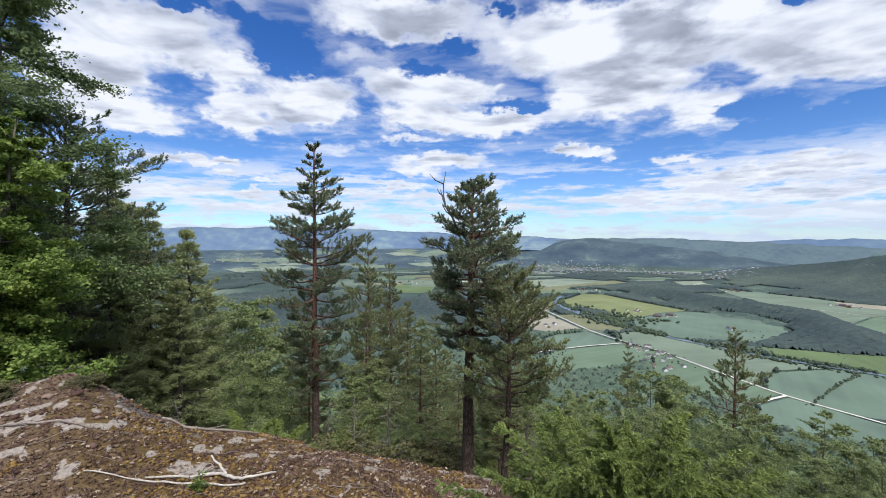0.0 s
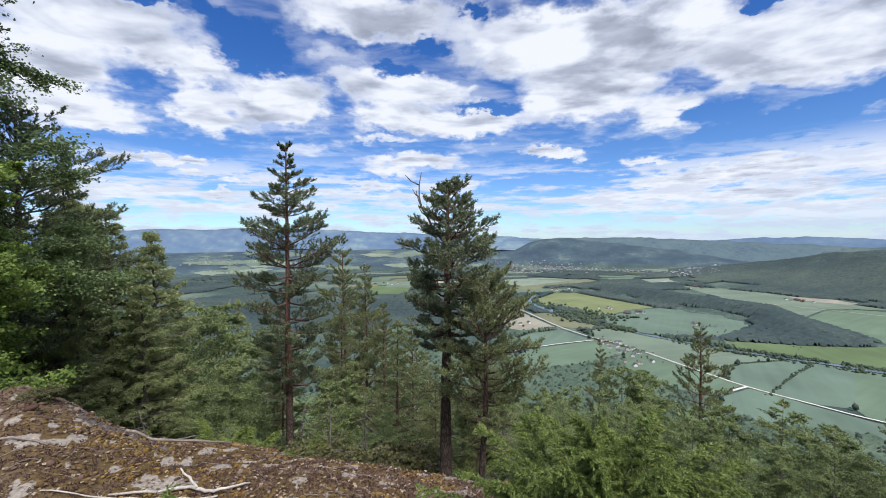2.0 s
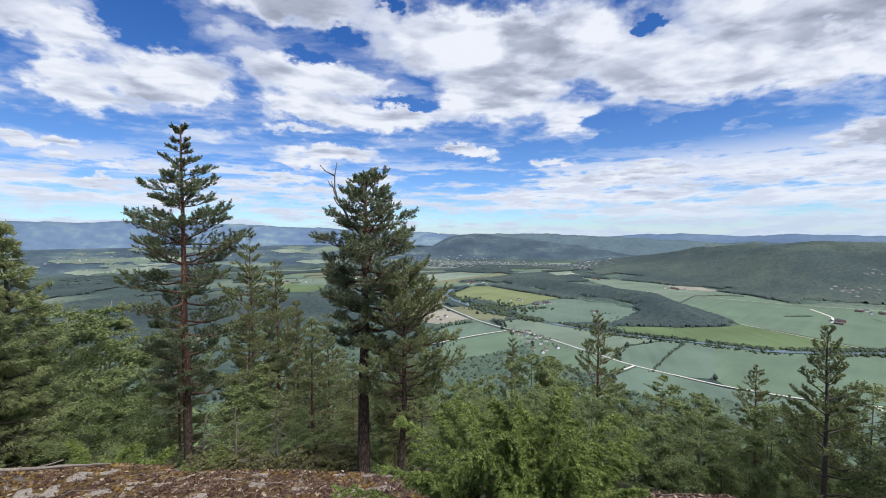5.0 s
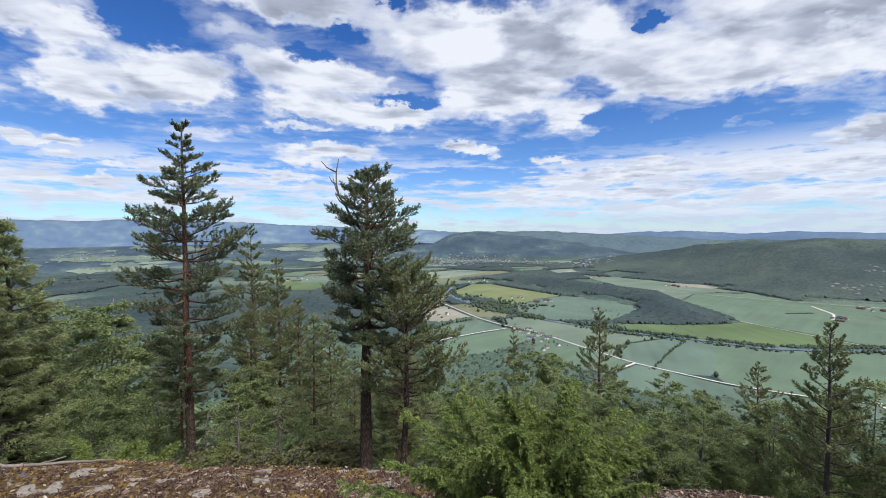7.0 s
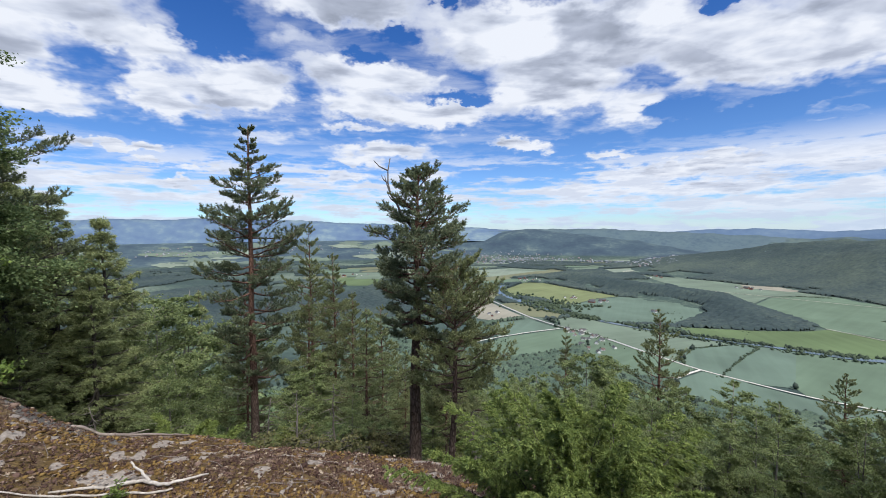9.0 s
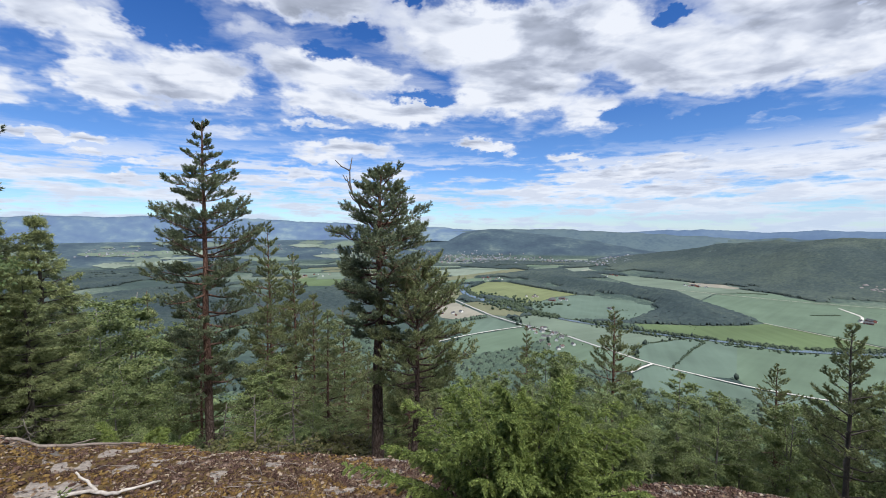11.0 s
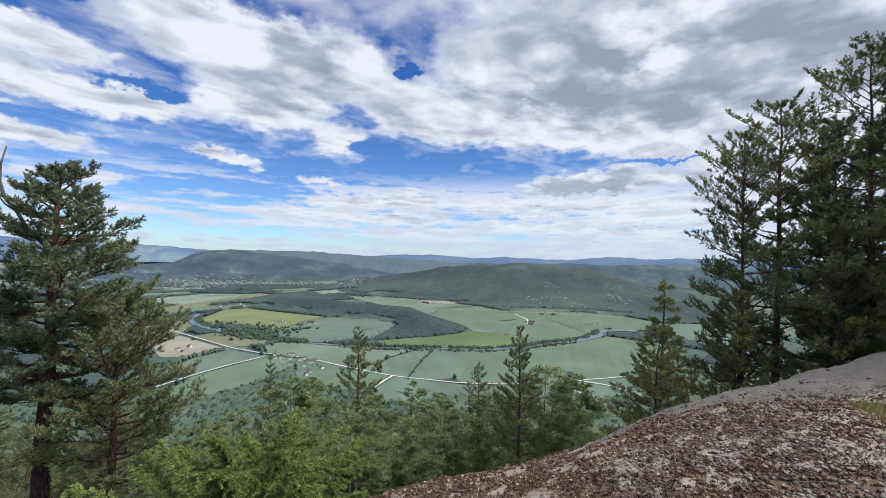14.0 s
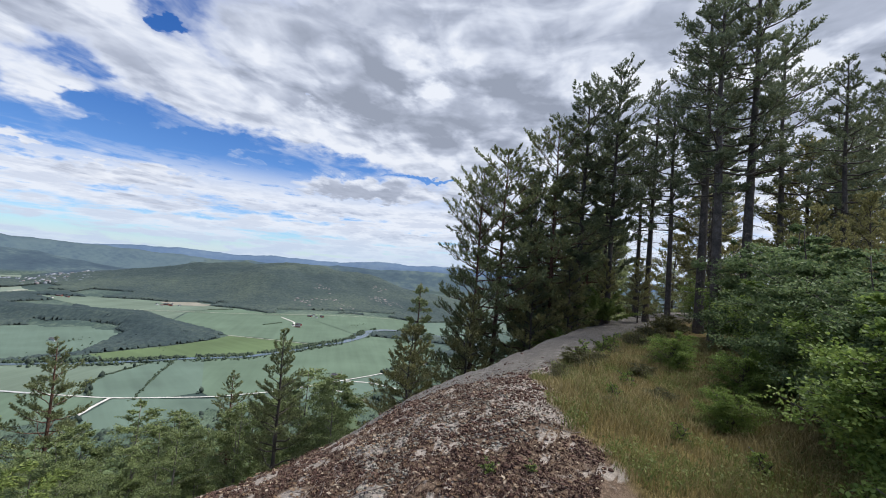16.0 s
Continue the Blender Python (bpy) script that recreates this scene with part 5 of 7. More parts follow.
def conifer(label, height, radius, start, spread, limbs, seed, leaf, bark_mat, m, group="", low=-12.0, high=48.0, tip=0.30, tuft=0.10, tufts=9, count=6, width=0.011,
            shape="pine", dead=0, bend=0.02, lean=(0, 0), side_bias=None, twigs=11, spars=0, env=((0, 0.75), (0.25, 1.0), (0.6, 0.72), (1, 0.05)), ragged=0.25, whorl=1, bare=0.42, pieces=False):
    """A pine or spruce: stem, limbs with flat fans of shoots, needles bunched at the shoot ends; start is where the crown begins (0 to 1)."""
    rng = np.random.default_rng(seed)
    root = thing("pine_tree" if shape == "pine" else "spruce_tree", label, "tree", group, m=m)
    bole, crown, limb_bufs = Buf(), Buf(), []
    f, pts, rad = stem(rng, height, radius, bend, 14, lean)
    bole.tube(pts, rad, 9)
    frac = (np.arange(limbs) + rng.uniform(0, 1, limbs)) / limbs
    if whorl > 1:
        tiers = max(1, limbs // whorl)
        frac = np.sort(np.clip(((np.arange(limbs) % tiers) + rng.normal(size=limbs) * 0.26 + 0.5) / tiers, 0, 0.99)) ** 0.8
    ek, ew = [e[0] for e in env], [e[1] for e in env]
    az = rng.uniform(0, 6.28)
    up = np.array([0, 0, 1.0])
    for k in frac:
        lv = start + (1 - start) * k
        az += 2.4 + rng.normal() * 0.4
        base = np.array([np.interp(lv, f, pts[:, i]) for i in range(3)])
        prof = float(np.interp(k, ek, ew))
        ln = spread * prof * rng.uniform(1 - 1.3 * ragged, 1 + 0.6 * ragged) + 0.05
        if side_bias is not None:
            ln *= 1 + side_bias[0] * math.cos(az - side_bias[1])
        out = np.array([math.cos(az), math.sin(az), 0.0])
        steps = np.linspace(0, 1, 7)
        slope = math.tan(radians(low + (high - low) * k ** 1.3 + rng.normal() * 7))
        climb = slope * steps * (1 - 0.25 * steps) + tip * steps ** 2.4 * (1 - 0.5 * k)
        curve = base + out * (ln * steps)[:, None] + up * (ln * climb)[:, None]
        curve += np.cumsum(rng.normal(size=(7, 3)) * ln * 0.022, 0) * np.minimum(1, steps * 3)[:, None]
        r0 = np.interp(lv, f, rad) * 0.40 + 0.005
        wood = Buf()
        wood.tube(curve, r0 * (1 - 0.88 * steps), 5)
        nt = max(2, int(twigs * (0.15 + 0.85 * prof)))
        fine = tuft * min(1.0, 0.62 + 0.5 * prof)
        b0 = bare * (1 - 0.75 * k)
        s = b0 + (1 - b0) * (np.arange(nt) + rng.uniform(0.2, 1.0, nt)) / nt
        c0 = np.stack([np.interp(s, steps, curve[:, i]) for i in range(3)], -1)
        d = unit(np.stack([np.interp(s, steps, np.gradient(curve[:, i])) for i in range(3)], -1))
        side = unit(np.cross(d, up)) * np.where(np.arange(nt) % 2, 1, -1)[:, None]
        if shape == "pine":
            tw = unit(d * rng.uniform(0.5, 1.0, (nt, 1)) + side * rng.uniform(0.3, 0.95, (nt, 1)) + up * rng.uniform(-0.15, 0.75, (nt, 1)))
        else:
            tw = unit(d * rng.uniform(0.5, 1.0, (nt, 1)) + side * rng.uniform(0.4, 1.0, (nt, 1)) - up * rng.uniform(0.0, 0.55, (nt, 1)))
        tl = (ln * (0.12 + 0.42 * (1 - s) * rng.uniform(0.6, 1.2, nt)) + 0.05)[:, None]
        for i in range(nt):
            wood.tube([c0[i], c0[i] + tw[i] * tl[i]], [0.004 + r0 * 0.12, 0.003], 3)
        if shape == "pine":
            shoots = max(3, tufts // 2)
            e = np.clip(np.linspace(0.35, 1.0, shoots)[None] + rng.normal(size=(nt, shoots)) * 0.12, 0.15, 1.05)
            sideways = np.cross(tw, up)[:, None] * (np.where(np.arange(shoots) % 2, 1, -1)[None, :, None] * rng.uniform(0.3, 0.9, (nt, shoots, 1)))
            way = tw[:, None] * 0.8 + sideways + up * rng.uniform(0.15, 0.9, (nt, shoots, 1)) + rng.normal(size=(nt, shoots, 3)) * 0.25
            c = (c0[:, None] + tw[:, None] * (tl * e)[..., None]).reshape(-1, 3)
            way = way.reshape(-1, 3)
            brushes(crown, rng, c, way, fine * 1.25, count + 4, width * 1.2)
            ends = np.vstack([c0 + tw * tl, curve[-1:]])
            de = np.vstack([tw, d[-1:]]) + up * 0.45
            brushes(crown, rng, ends, de, fine * 1.5, count * 2, width * 1.2)
        else:
            e = np.sqrt(rng.uniform(0.05, 1.0, (nt, tufts)))
            c = (c0[:, None] + tw[:, None] * (tl * e)[..., None] + rng.normal(size=(nt, tufts, 3)) * tuft * np.array([0.5, 0.5, 0.28])).reshape(-1, 3)
            dd = np.repeat(tw, tufts, 0)
            dd[:, 2] -= 0.15
            needles(crown, rng, c, dd, tuft, count, width, 0.85)
            needles(crown, rng, np.vstack([c0 + tw * tl, curve[-1:]]), np.vstack([tw, d[-1:]]), tuft * 1.05, count + 4, width, 0.75)
        limb_bufs.append(wood)
    # the leader and its short whorls
    lead = rng.uniform(0.90, 1.0, 14)
    turn = rng.uniform(0, 6.28, 14)
    axis = np.stack([np.interp(lead, f, pts[:, i]) for i in range(3)], -1)
    aim = np.stack([np.cos(turn), np.sin(turn), 0.5 + 0.8 * rng.uniform(0, 1, 14)], -1)
    reach = (1 - lead)[:, None] * height * 0.30
    brushes(crown, rng, axis + unit(aim) * reach * rng.uniform(0.2, 1.0, (14, 1)), aim, tuft * 0.7, count, width)
    top = pts[-1]
    needles(crown, rng, top[None] - up[None] * rng.uniform(0, 0.28, (8, 1)), np.repeat([[0, 0, 1.0]], 8, 0), tuft * 0.8, 3, width, 0.45)
    for _ in range(dead):
        lv = rng.uniform(0.12, max(start + 0.12, 0.3))
        a = rng.uniform(0, 6.28)
        base = np.array([np.interp(lv, f, pts[:, i]) for i in range(3)])
        ln = spread * rng.uniform(0.15, 0.6)
        s = np.linspace(0, 1, 5)
        curve = base + np.array([math.cos(a), math.sin(a), 0])[None] * (ln * s)[:, None] + up[None] * (ln * (rng.uniform(-0.3, 0.2) * s - 0.15 * s ** 2))[:, None]
        curve += np.cumsum(rng.normal(size=(5, 3)) * ln * 0.05, 0)
        wood = Buf()
        wood.tube(curve, 0.011 * (1 - 0.8 * s), 4)
        for i in (1, 2, 3):
            wood.tube([curve[i], curve[i] + unit(rng.normal(size=3)) * ln * 0.35], [0.005, 0.002], 3)
        limb_bufs.append(wood)
    trunk = part("trunk", bole.mesh("trunk", True), bark_mat, root)
    if pieces:
        for wood in limb_bufs:
            part("limb", wood.mesh("limb", True), bark_mat, trunk)
    else:
        every = Buf()
        for wood in limb_bufs:
            every.add(np.vstack(wood.v), np.vstack(wood.t))
        part("branchwork", every.mesh("branchwork", True), bark_mat, trunk, kind="stuff")
    for _ in range(spars):
        # a dead grey fork that leans out of the top
        base = np.array([np.interp(0.80, f, pts[:, i]) for i in range(3)])
        s = np.linspace(0, 1, 8)
        curve = base + np.array([-1.0, 0.0, 0]) * (0.66 * np.sin(s * 1.75) - 0.06 * s ** 4)[:, None] + np.array([0, -0.25, 0]) * np.minimum(1, s * 2)[:, None] + up * (height * 0.225 * s ** 1.1)[:, None]
        curve += rng.normal(size=(8, 3)) * 0.018
        fork = Buf()
        fork.tube(curve, 0.034 * (1 - 0.7 * s), 6)
        for i in (2, 3, 4, 5, 6):
            d = unit(np.array([rng.uniform(-1.4, 0.1), rng.uniform(-0.4, 0.2), rng.uniform(-0.1, 0.7)]))
            q = rng.uniform(0.14, 0.34)
            fork.tube([curve[i], curve[i] + d * q * 0.6, curve[i] + d * q + np.array([0, 0, 0.07])], [0.017, 0.012, 0.006], 4)
        part("dead_top", fork.mesh("dead_top", True), SPAR_WOOD, root, "bare grey forked dead top")
    part("crown", crown.mesh("crown"), leaf, root)
    return root


def broadleaf(name, label, height, radius, start, spread, limbs, seed, leaf, bark_mat, m, group="", size=0.085, per=26, category="tree", stems=1, fill=0.55, level=0.8, lift=(0.3, 1.0)):
    """A birch, rowan or leafy bush: stems, forking limbs, loose layered sprays of leaves."""
    rng = np.random.default_rng(seed)
    per = int(per * 0.75)
    root = thing(name, label, category, group, m=m)
    bole, body, crown = Buf(), Buf(), Buf()
    for st in range(stems):
        a = rng.uniform(0, 6.28)
        out = 0.0 if stems == 1 else spread * rng.uniform(0.15, 0.5)
        hh = height * (1.0 if st == 0 else rng.uniform(0.6, 0.98))
        f, pts, rad = stem(rng, hh, radius, 0.03, 10, (out * math.cos(a), out * math.sin(a)))
        bole.tube(pts, rad, 7)
        for lv in start + (1 - start) * (np.arange(limbs) + rng.uniform(0, 1, limbs)) / limbs:
            k = (lv - start) / (1 - start)
            az = rng.uniform(0, 6.28)
            base = np.array([np.interp(lv, f, pts[:, i]) for i in range(3)])
            prof = (math.sin(math.pi * min(1, 0.12 + 0.88 * k)) ** 0.6) * (1 - 0.35 * k) + 0.1
            ln = spread * prof * rng.uniform(0.6, 1.25)
            s = np.linspace(0, 1, 5)
            outv = np.array([math.cos(az), math.sin(az), 0])
            curve = base + outv * (ln * s)[:, None] + np.array([0, 0, 1.0]) * (ln * (rng.uniform(*lift) * s - 0.35 * s ** 2))[:, None]
            curve += np.cumsum(rng.normal(size=(5, 3)) * ln * 0.04, 0)
            body.tube(curve, (np.interp(lv, f, rad) * 0.4 + 0.004) * (1 - 0.85 * s), 4)
            nt = 14
            ss = rng.uniform(0.15, 1.0, nt)
            c0 = np.stack([np.interp(ss, s, curve[:, i]) for i in range(3)], -1)
            tip = c0 + unit(rng.normal(size=(nt, 3)) * np.array([1, 1, 0.35]) + outv) * ln * rng.uniform(0.2, fill, (nt, 1))
            for i in range(0, nt, 2):
                body.tube([c0[i], tip[i]], [0.006, 0.002], 3)
            e = rng.uniform(0.15, 1.1, (nt, per, 1))
            c = c0[:, None] + (tip - c0)[:, None] * e + rng.normal(size=(nt, per, 3)) * ln * np.array([0.055, 0.055, 0.035])
            leaves(crown, rng, c.reshape(-1, 3), size, level)
    trunk = part("trunk" if category == "tree" else "stem", bole.mesh("trunk", True), bark_mat, root)
    part("branchwork", body.mesh("branchwork", True), bark_mat, trunk, kind="stuff")
    part("crown", crown.mesh("crown"), leaf, root)
    return root


def spot(x, y, z_top, sink=0.1):
    """Place and height of a tree whose tip stands at z_top."""
    g = float(ground(x, y)) - sink
    return g, z_top - g


def stand(proto, proto_height, x, y, z_top, turn, wide=1.0):
    g, h = spot(x, y, z_top)
    s = h / proto_height
    return copy_thing(proto, Matrix.LocRotScale((x, y, g), Euler((0, 0, turn)), (s * wide, s * wide, s)))


def first(x, y, z_top, turn=0.0):
    g, h = spot(x, y, z_top)
    return h, Matrix.LocRotScale((x, y, g), Euler((0, 0, turn)), (1, 1, 1))


# how high the young wood reaches, as a height angle by bearing
CAP_B, CAP_E = [-50, -35, -22, -10, 0, 8, 20, 45, 60, 70, 82], [-4, -7, -9, -11, -13, -17, -19, -20, -18, -15, -10]


def build_trees():
    # the two pines that stand out against the sky
    h, m = first(-4.55, 14.3, 5.0)
    conifer("slender pine with reddish trunk and layered sparse branches", h, 0.15, 0.24, 1.32, 84, 21, PINE_LEAF, PINE_BARK, m, low=-20, high=24, tip=0.30, tuft=0.095, tufts=14, count=6, width=0.0105, dead=34, twigs=17,
            env=((0, 0.80), (0.2, 0.90), (0.40, 0.92), (0.55, 1.12), (0.69, 1.0), (0.76, 0.76), (0.83, 0.42), (0.90, 0.24), (1, 0.06)), ragged=0.34, whorl=6, bare=0.34, pieces=True)
    h, m = first(0.55, 9.0, 2.85)
    conifer("stout pine with a dense dark crown and a dead forked top", h, 0.15, 0.47, 1.22, 74, 22, PINE_LEAF, PINE_BARK, m, low=-18, high=32, tip=0.24, tuft=0.078, tufts=14, count=6, width=0.0085, dead=30, lean=(0.05, 0), twigs=18, spars=1,
            env=((0, 0.45), (0.15, 0.70), (0.45, 1.00), (0.58, 0.98), (0.70, 0.72), (0.86, 0.42), (0.95, 0.22), (1, 0.08)), ragged=0.42, bare=0.46, side_bias=(0.22, 0.0), pieces=True)
    h, m = first(1.28, 8.5, 0.65)
    conifer("crooked green pine beside the stout pine", h, 0.08, 0.34, 0.98, 56, 23, PINE_PALE, PINE_BARK, m, low=-14, high=55, tuft=0.075, tufts=11, count=6, width=0.0085, dead=24, bend=0.05, lean=(0.1, 0.1), twigs=17, ragged=0.4, bare=0.42,
            env=((0, 0.8), (0.3, 1.0), (0.6, 1.0), (0.85, 0.7), (1, 0.15)))
    h, m = first(-4.0, 21.6, 1.6)
    thin = conifer("thin sparse young pine with pale needles", h, 0.10, 0.18, 1.75, 84, 24, PINE_PALE, PINE_BARK, m, "young pines on the slope", low=-12, high=42, tuft=0.12, tufts=11, count=6, width=0.0140, dead=40, ragged=0.4, whorl=5, twigs=14)
    thin_h = h
    for x, y, zt, a, w in ((-2.6, 19.8, 0.3, 1.0, 1.1), (-0.3, 15.5, -1.4, 0.3, 1.2), (1.9, 13.6, -1.9, 2.2, 1.2), (-2.9, 15.2, -0.9, 4.0, 1.2), (-1.6, 18.2, -1.3, 5.0, 1.1), (2.8, 17.0, -2.6, 3.1, 1.1), (-5.9, 17.6, -1.2, 0.8, 1.0)):
        stand(thin, thin_h, x, y, zt, a, w)
    h, m = first(16.4, 22.7, -3.7)
    cpine = conifer("orange-stemmed pine with loose yellow-green crown above the fields", h, 0.14, 0.32, 1.7, 52, 25, PINE_PALE, PINE_BARK, m, "slope pines", low=-6, high=50, tuft=0.15, tufts=9, count=6, width=0.0180, dead=10, ragged=0.4)
    cpine_h = h
    h, m = first(13.7, 8.4, -1.3)
    dpine = conifer("young pine with open whorls of dark needles", h, 0.09, 0.18, 1.10, 52, 26, PINE_PALE, GREY_BARK, m, "slope pines", low=5, high=58, tip=0.35, tuft=0.11, tufts=8, count=6, width=0.0125, ragged=0.30, whorl=5, env=((0, 0.8), (0.25, 1.0), (0.6, 0.62), (1, 0.04)))
    dpine_h = h
    stand(cpine, cpine_h, 17.6, 13.3, -4.3, 2.0, 1.0)
    stand(thin, thin_h, 12.5, 27.3, -5.7, 2.4, 0.8)
    h, m = first(16.5, 4.2, 0.9)
    spruce = conifer("dark ragged spruce at the edge of the rock", h, 0.09, 0.10, 1.40, 60, 27, SPRUCE_LEAF, PINE_BARK, m, "spruces", low=-14, high=30, tip=0.18, tuft=0.10, tufts=9, count=6, width=0.0120, shape="spruce", twigs=13, whorl=5, ragged=0.42, bare=0.34,
                     env=((0, 0.95), (0.15, 1.0), (0.55, 0.60), (1, 0.03)))
    spruce_h = h
    h, m = first(-8.2, 11.3, 2.5)
    dense = conifer("dense dark spruce with drooping boughs beside the rock", h, 0.12, 0.06, 1.75, 112, 43, SPRUCE_LEAF, GREY_BARK, m, "spruces", low=-26, high=30, tip=0.14, tuft=0.095, tufts=11, count=6, width=0.0108, shape="spruce", twigs=16, whorl=7, ragged=0.30, bare=0.22,
                    env=((0, 0.95), (0.15, 1.0), (0.55, 0.62), (1, 0.03)), dead=20)
    dh = h
    for x, y, zt, a, w in ((-9.0, 11.0, 3.2, 2.0, 1.0), (-7.6, 12.2, 1.9, 0.5, 0.9), (-6.9, 10.6, 0.5, 1.5, 0.95), (-8.0, 9.7, 2.2, 2.6, 0.95), (-10.4, 13.5, 2.8, 0.2, 0.9), (-7.2, 9.0, -0.2, 1.2, 0.9), (-9.6, 9.4, 3.6, 0.9, 1.0)):
        stand(dense, dh, x, y, zt, a, w)
    for x, y, zt, a, w in ((-0.7, 12.0, -0.7, 0.5, 1.0), (-12.1, 27.5, -2.1, 1.5, 0.8), (24, -1.5, 2.6, 0.4, 1.2), (27, -4.0, 3.0, 1.4, 1.2), (25, -6.5, 3.2, 2.4, 1.2), (28, -9.0, 3.4, 0.9, 1.2), (22, -4.0, 2.2, 0.3, 1.2), (20, -7.4, 2.4, 1.9, 1.2), (30, -13, 4.0, 2.9, 1.2), (24, -11, 3.0, 0.6, 1.2)):
        stand(spruce, spruce_h, x, y, zt, a, w)
    h, m = first(-8.5, 9.1, 4.3)
    conifer("dark pine with long level boughs reaching past the leafy tree", h, 0.13, 0.30, 1.75, 62, 44, PINE_LEAF, GREY_BARK, m, low=-10, high=40, tip=0.2, tuft=0.085, tufts=12, count=6, width=0.0105, dead=24, twigs=15, ragged=0.35, whorl=4, env=((0, 0.9), (0.5, 1.0), (0.8, 0.7), (1, 0.1)))
    h, m = first(13.0, 3.4, -0.5)
    bushy = conifer("bushy young pine with branches to the ground", h, 0.06, 0.06, 1.15, 54, 35, PINE_OLIVE, GREY_BARK, m, "bushy young pines", low=0, high=55, tuft=0.11, tufts=9, count=6, width=0.0130, ragged=0.4, whorl=4)
    hy = h
    for k, (x, y, zt) in enumerate(((14.4, 1.7, 0.6), (15.6, -0.5, 1.8), (16.6, -1.9, 2.2), (17.6, -3.4, 2.4), (18.6, -4.9, 2.6), (10.8, -6.6, 3.6), (12.6, -7.1, 3.8), (9.2, -7.2, 3.0), (12.2, -8.6, 4.2), (14.2, -9.8, 4.6), (16.4, -11.4, 5.0), (10.8, -8.4, 3.8))):
        stand(bushy, hy, x, y, zt, k * 1.3, 0.9)
    # tall dark pines along the rock's end
    rng_wood = np.random.default_rng(88)
    h, m = first(17.9, -2.3, 9.6)
    tall_a = conifer("tall dark pine with a bare lower stem at the wood's edge", h, 0.16, 0.36, 1.85, 66, 28, PINE_LEAF, GREY_BARK, m, "tall pines at the wood's edge", low=-12, high=48, tuft=0.13, tufts=10, count=5, width=0.0160, dead=60, twigs=16, ragged=0.52, bare=0.42, env=((0, 0.6), (0.3, 1.0), (0.65, 0.88), (0.88, 0.5), (1, 0.12)))
    ha = h
    h, m = first(16.0, 0.9, 6.3)
    tall_b = conifer("tall dark pine with ragged crown at the wood's edge", h, 0.13, 0.28, 1.9, 64, 29, PINE_PALE, PINE_BARK, m, "tall pines at the wood's edge", low=-12, high=50, tuft=0.12, tufts=10, count=5, width=0.0150, dead=50, twigs=16, ragged=0.52, bare=0.42, env=((0, 0.7), (0.3, 1.0), (0.65, 0.85), (0.88, 0.5), (1, 0.12)))
    hb = h
    h, m = first(13.0, -5.5, 10.6)
    tall_c = conifer("tall thin pine with a long bare stem and high sparse crown", h, 0.15, 0.40, 1.35, 56, 30, PINE_LEAF, GREY_BARK, m, "tall pines at the wood's edge", low=-14, high=45, tuft=0.13, tufts=9, count=5, width=0.0150, dead=70, twigs=11, ragged=0.45, whorl=4)
    hc = h
    for k, (x, y, zt) in enumerate(((17.2, -5.6, 9.2), (15.9, -6.2, 12.8), (13.6, -6.5, 12.4), (19.3, -5.4, 10.6), (22, -9, 11.0), (17.5, -9.5, 11.5), (26, -11, 10.5), (23.5, -6.0, 10.0), (19.5, -13.5, 9.5), (15.5, -11.5, 10.0), (13.6, -9.0, 8.6), (18.6, -12.0, 9.2), (22.5, -15.0, 10.0))):
        stand(tall_c, hc, x, y, zt, k * 1.1 + 0.4, 0.9)
    for k, (x, y, zt) in enumerate(((15.0, 1.65, 5.3), (17.0, -0.3, 5.2), (17.0, -1.2, 7.7), (17.7, -3.5, 10.4), (21, -2.6, 8.0), (24, -4.4, 9.5), (20, -0.5, 6.0))):
        if k % 2:
            stand(tall_a, ha, x, y, zt, k * 1.3, 0.86)
        else:
            stand(tall_b, hb, x, y, zt, k * 1.7, 0.86 if k else 0.74)
    # the wood goes on behind them
    for k in range(11):
        b, r = radians(rng_wood.uniform(93, 124)), rng_wood.uniform(23, 38)
        x, y, zt = r * math.sin(b), r * math.cos(b), rng_wood.uniform(4.0, 8.5)
        proto, hp = ((spruce, spruce_h), (bushy, hy), (dense, dh))[k % 3]
        stand(proto, hp, x, y, zt, k * 1.9, 1.1)
    # birches and other leaf trees on the slope
    h, m = first(-9.0, 15.6, -0.2)
    birch = broadleaf("birch_tree", "slender light green birch on the slope", h, 0.07, 0.25, 1.7, 26, 31, PALE_LEAF, BIRCH_BARK, m, "birches on the slope", size=0.085, per=62)
    bh = h
    h, m = first(11.0, 21.4, -5.4)
    birch2 = broadleaf("birch_tree", "bushy pale green birch on the slope", h, 0.06, 0.15, 1.9, 24, 32, PALE_LEAF, BIRCH_BARK, m, "birches on the slope", size=0.09, per=56, stems=2)
    b2h = h
    rng = np.random.default_rng(77)
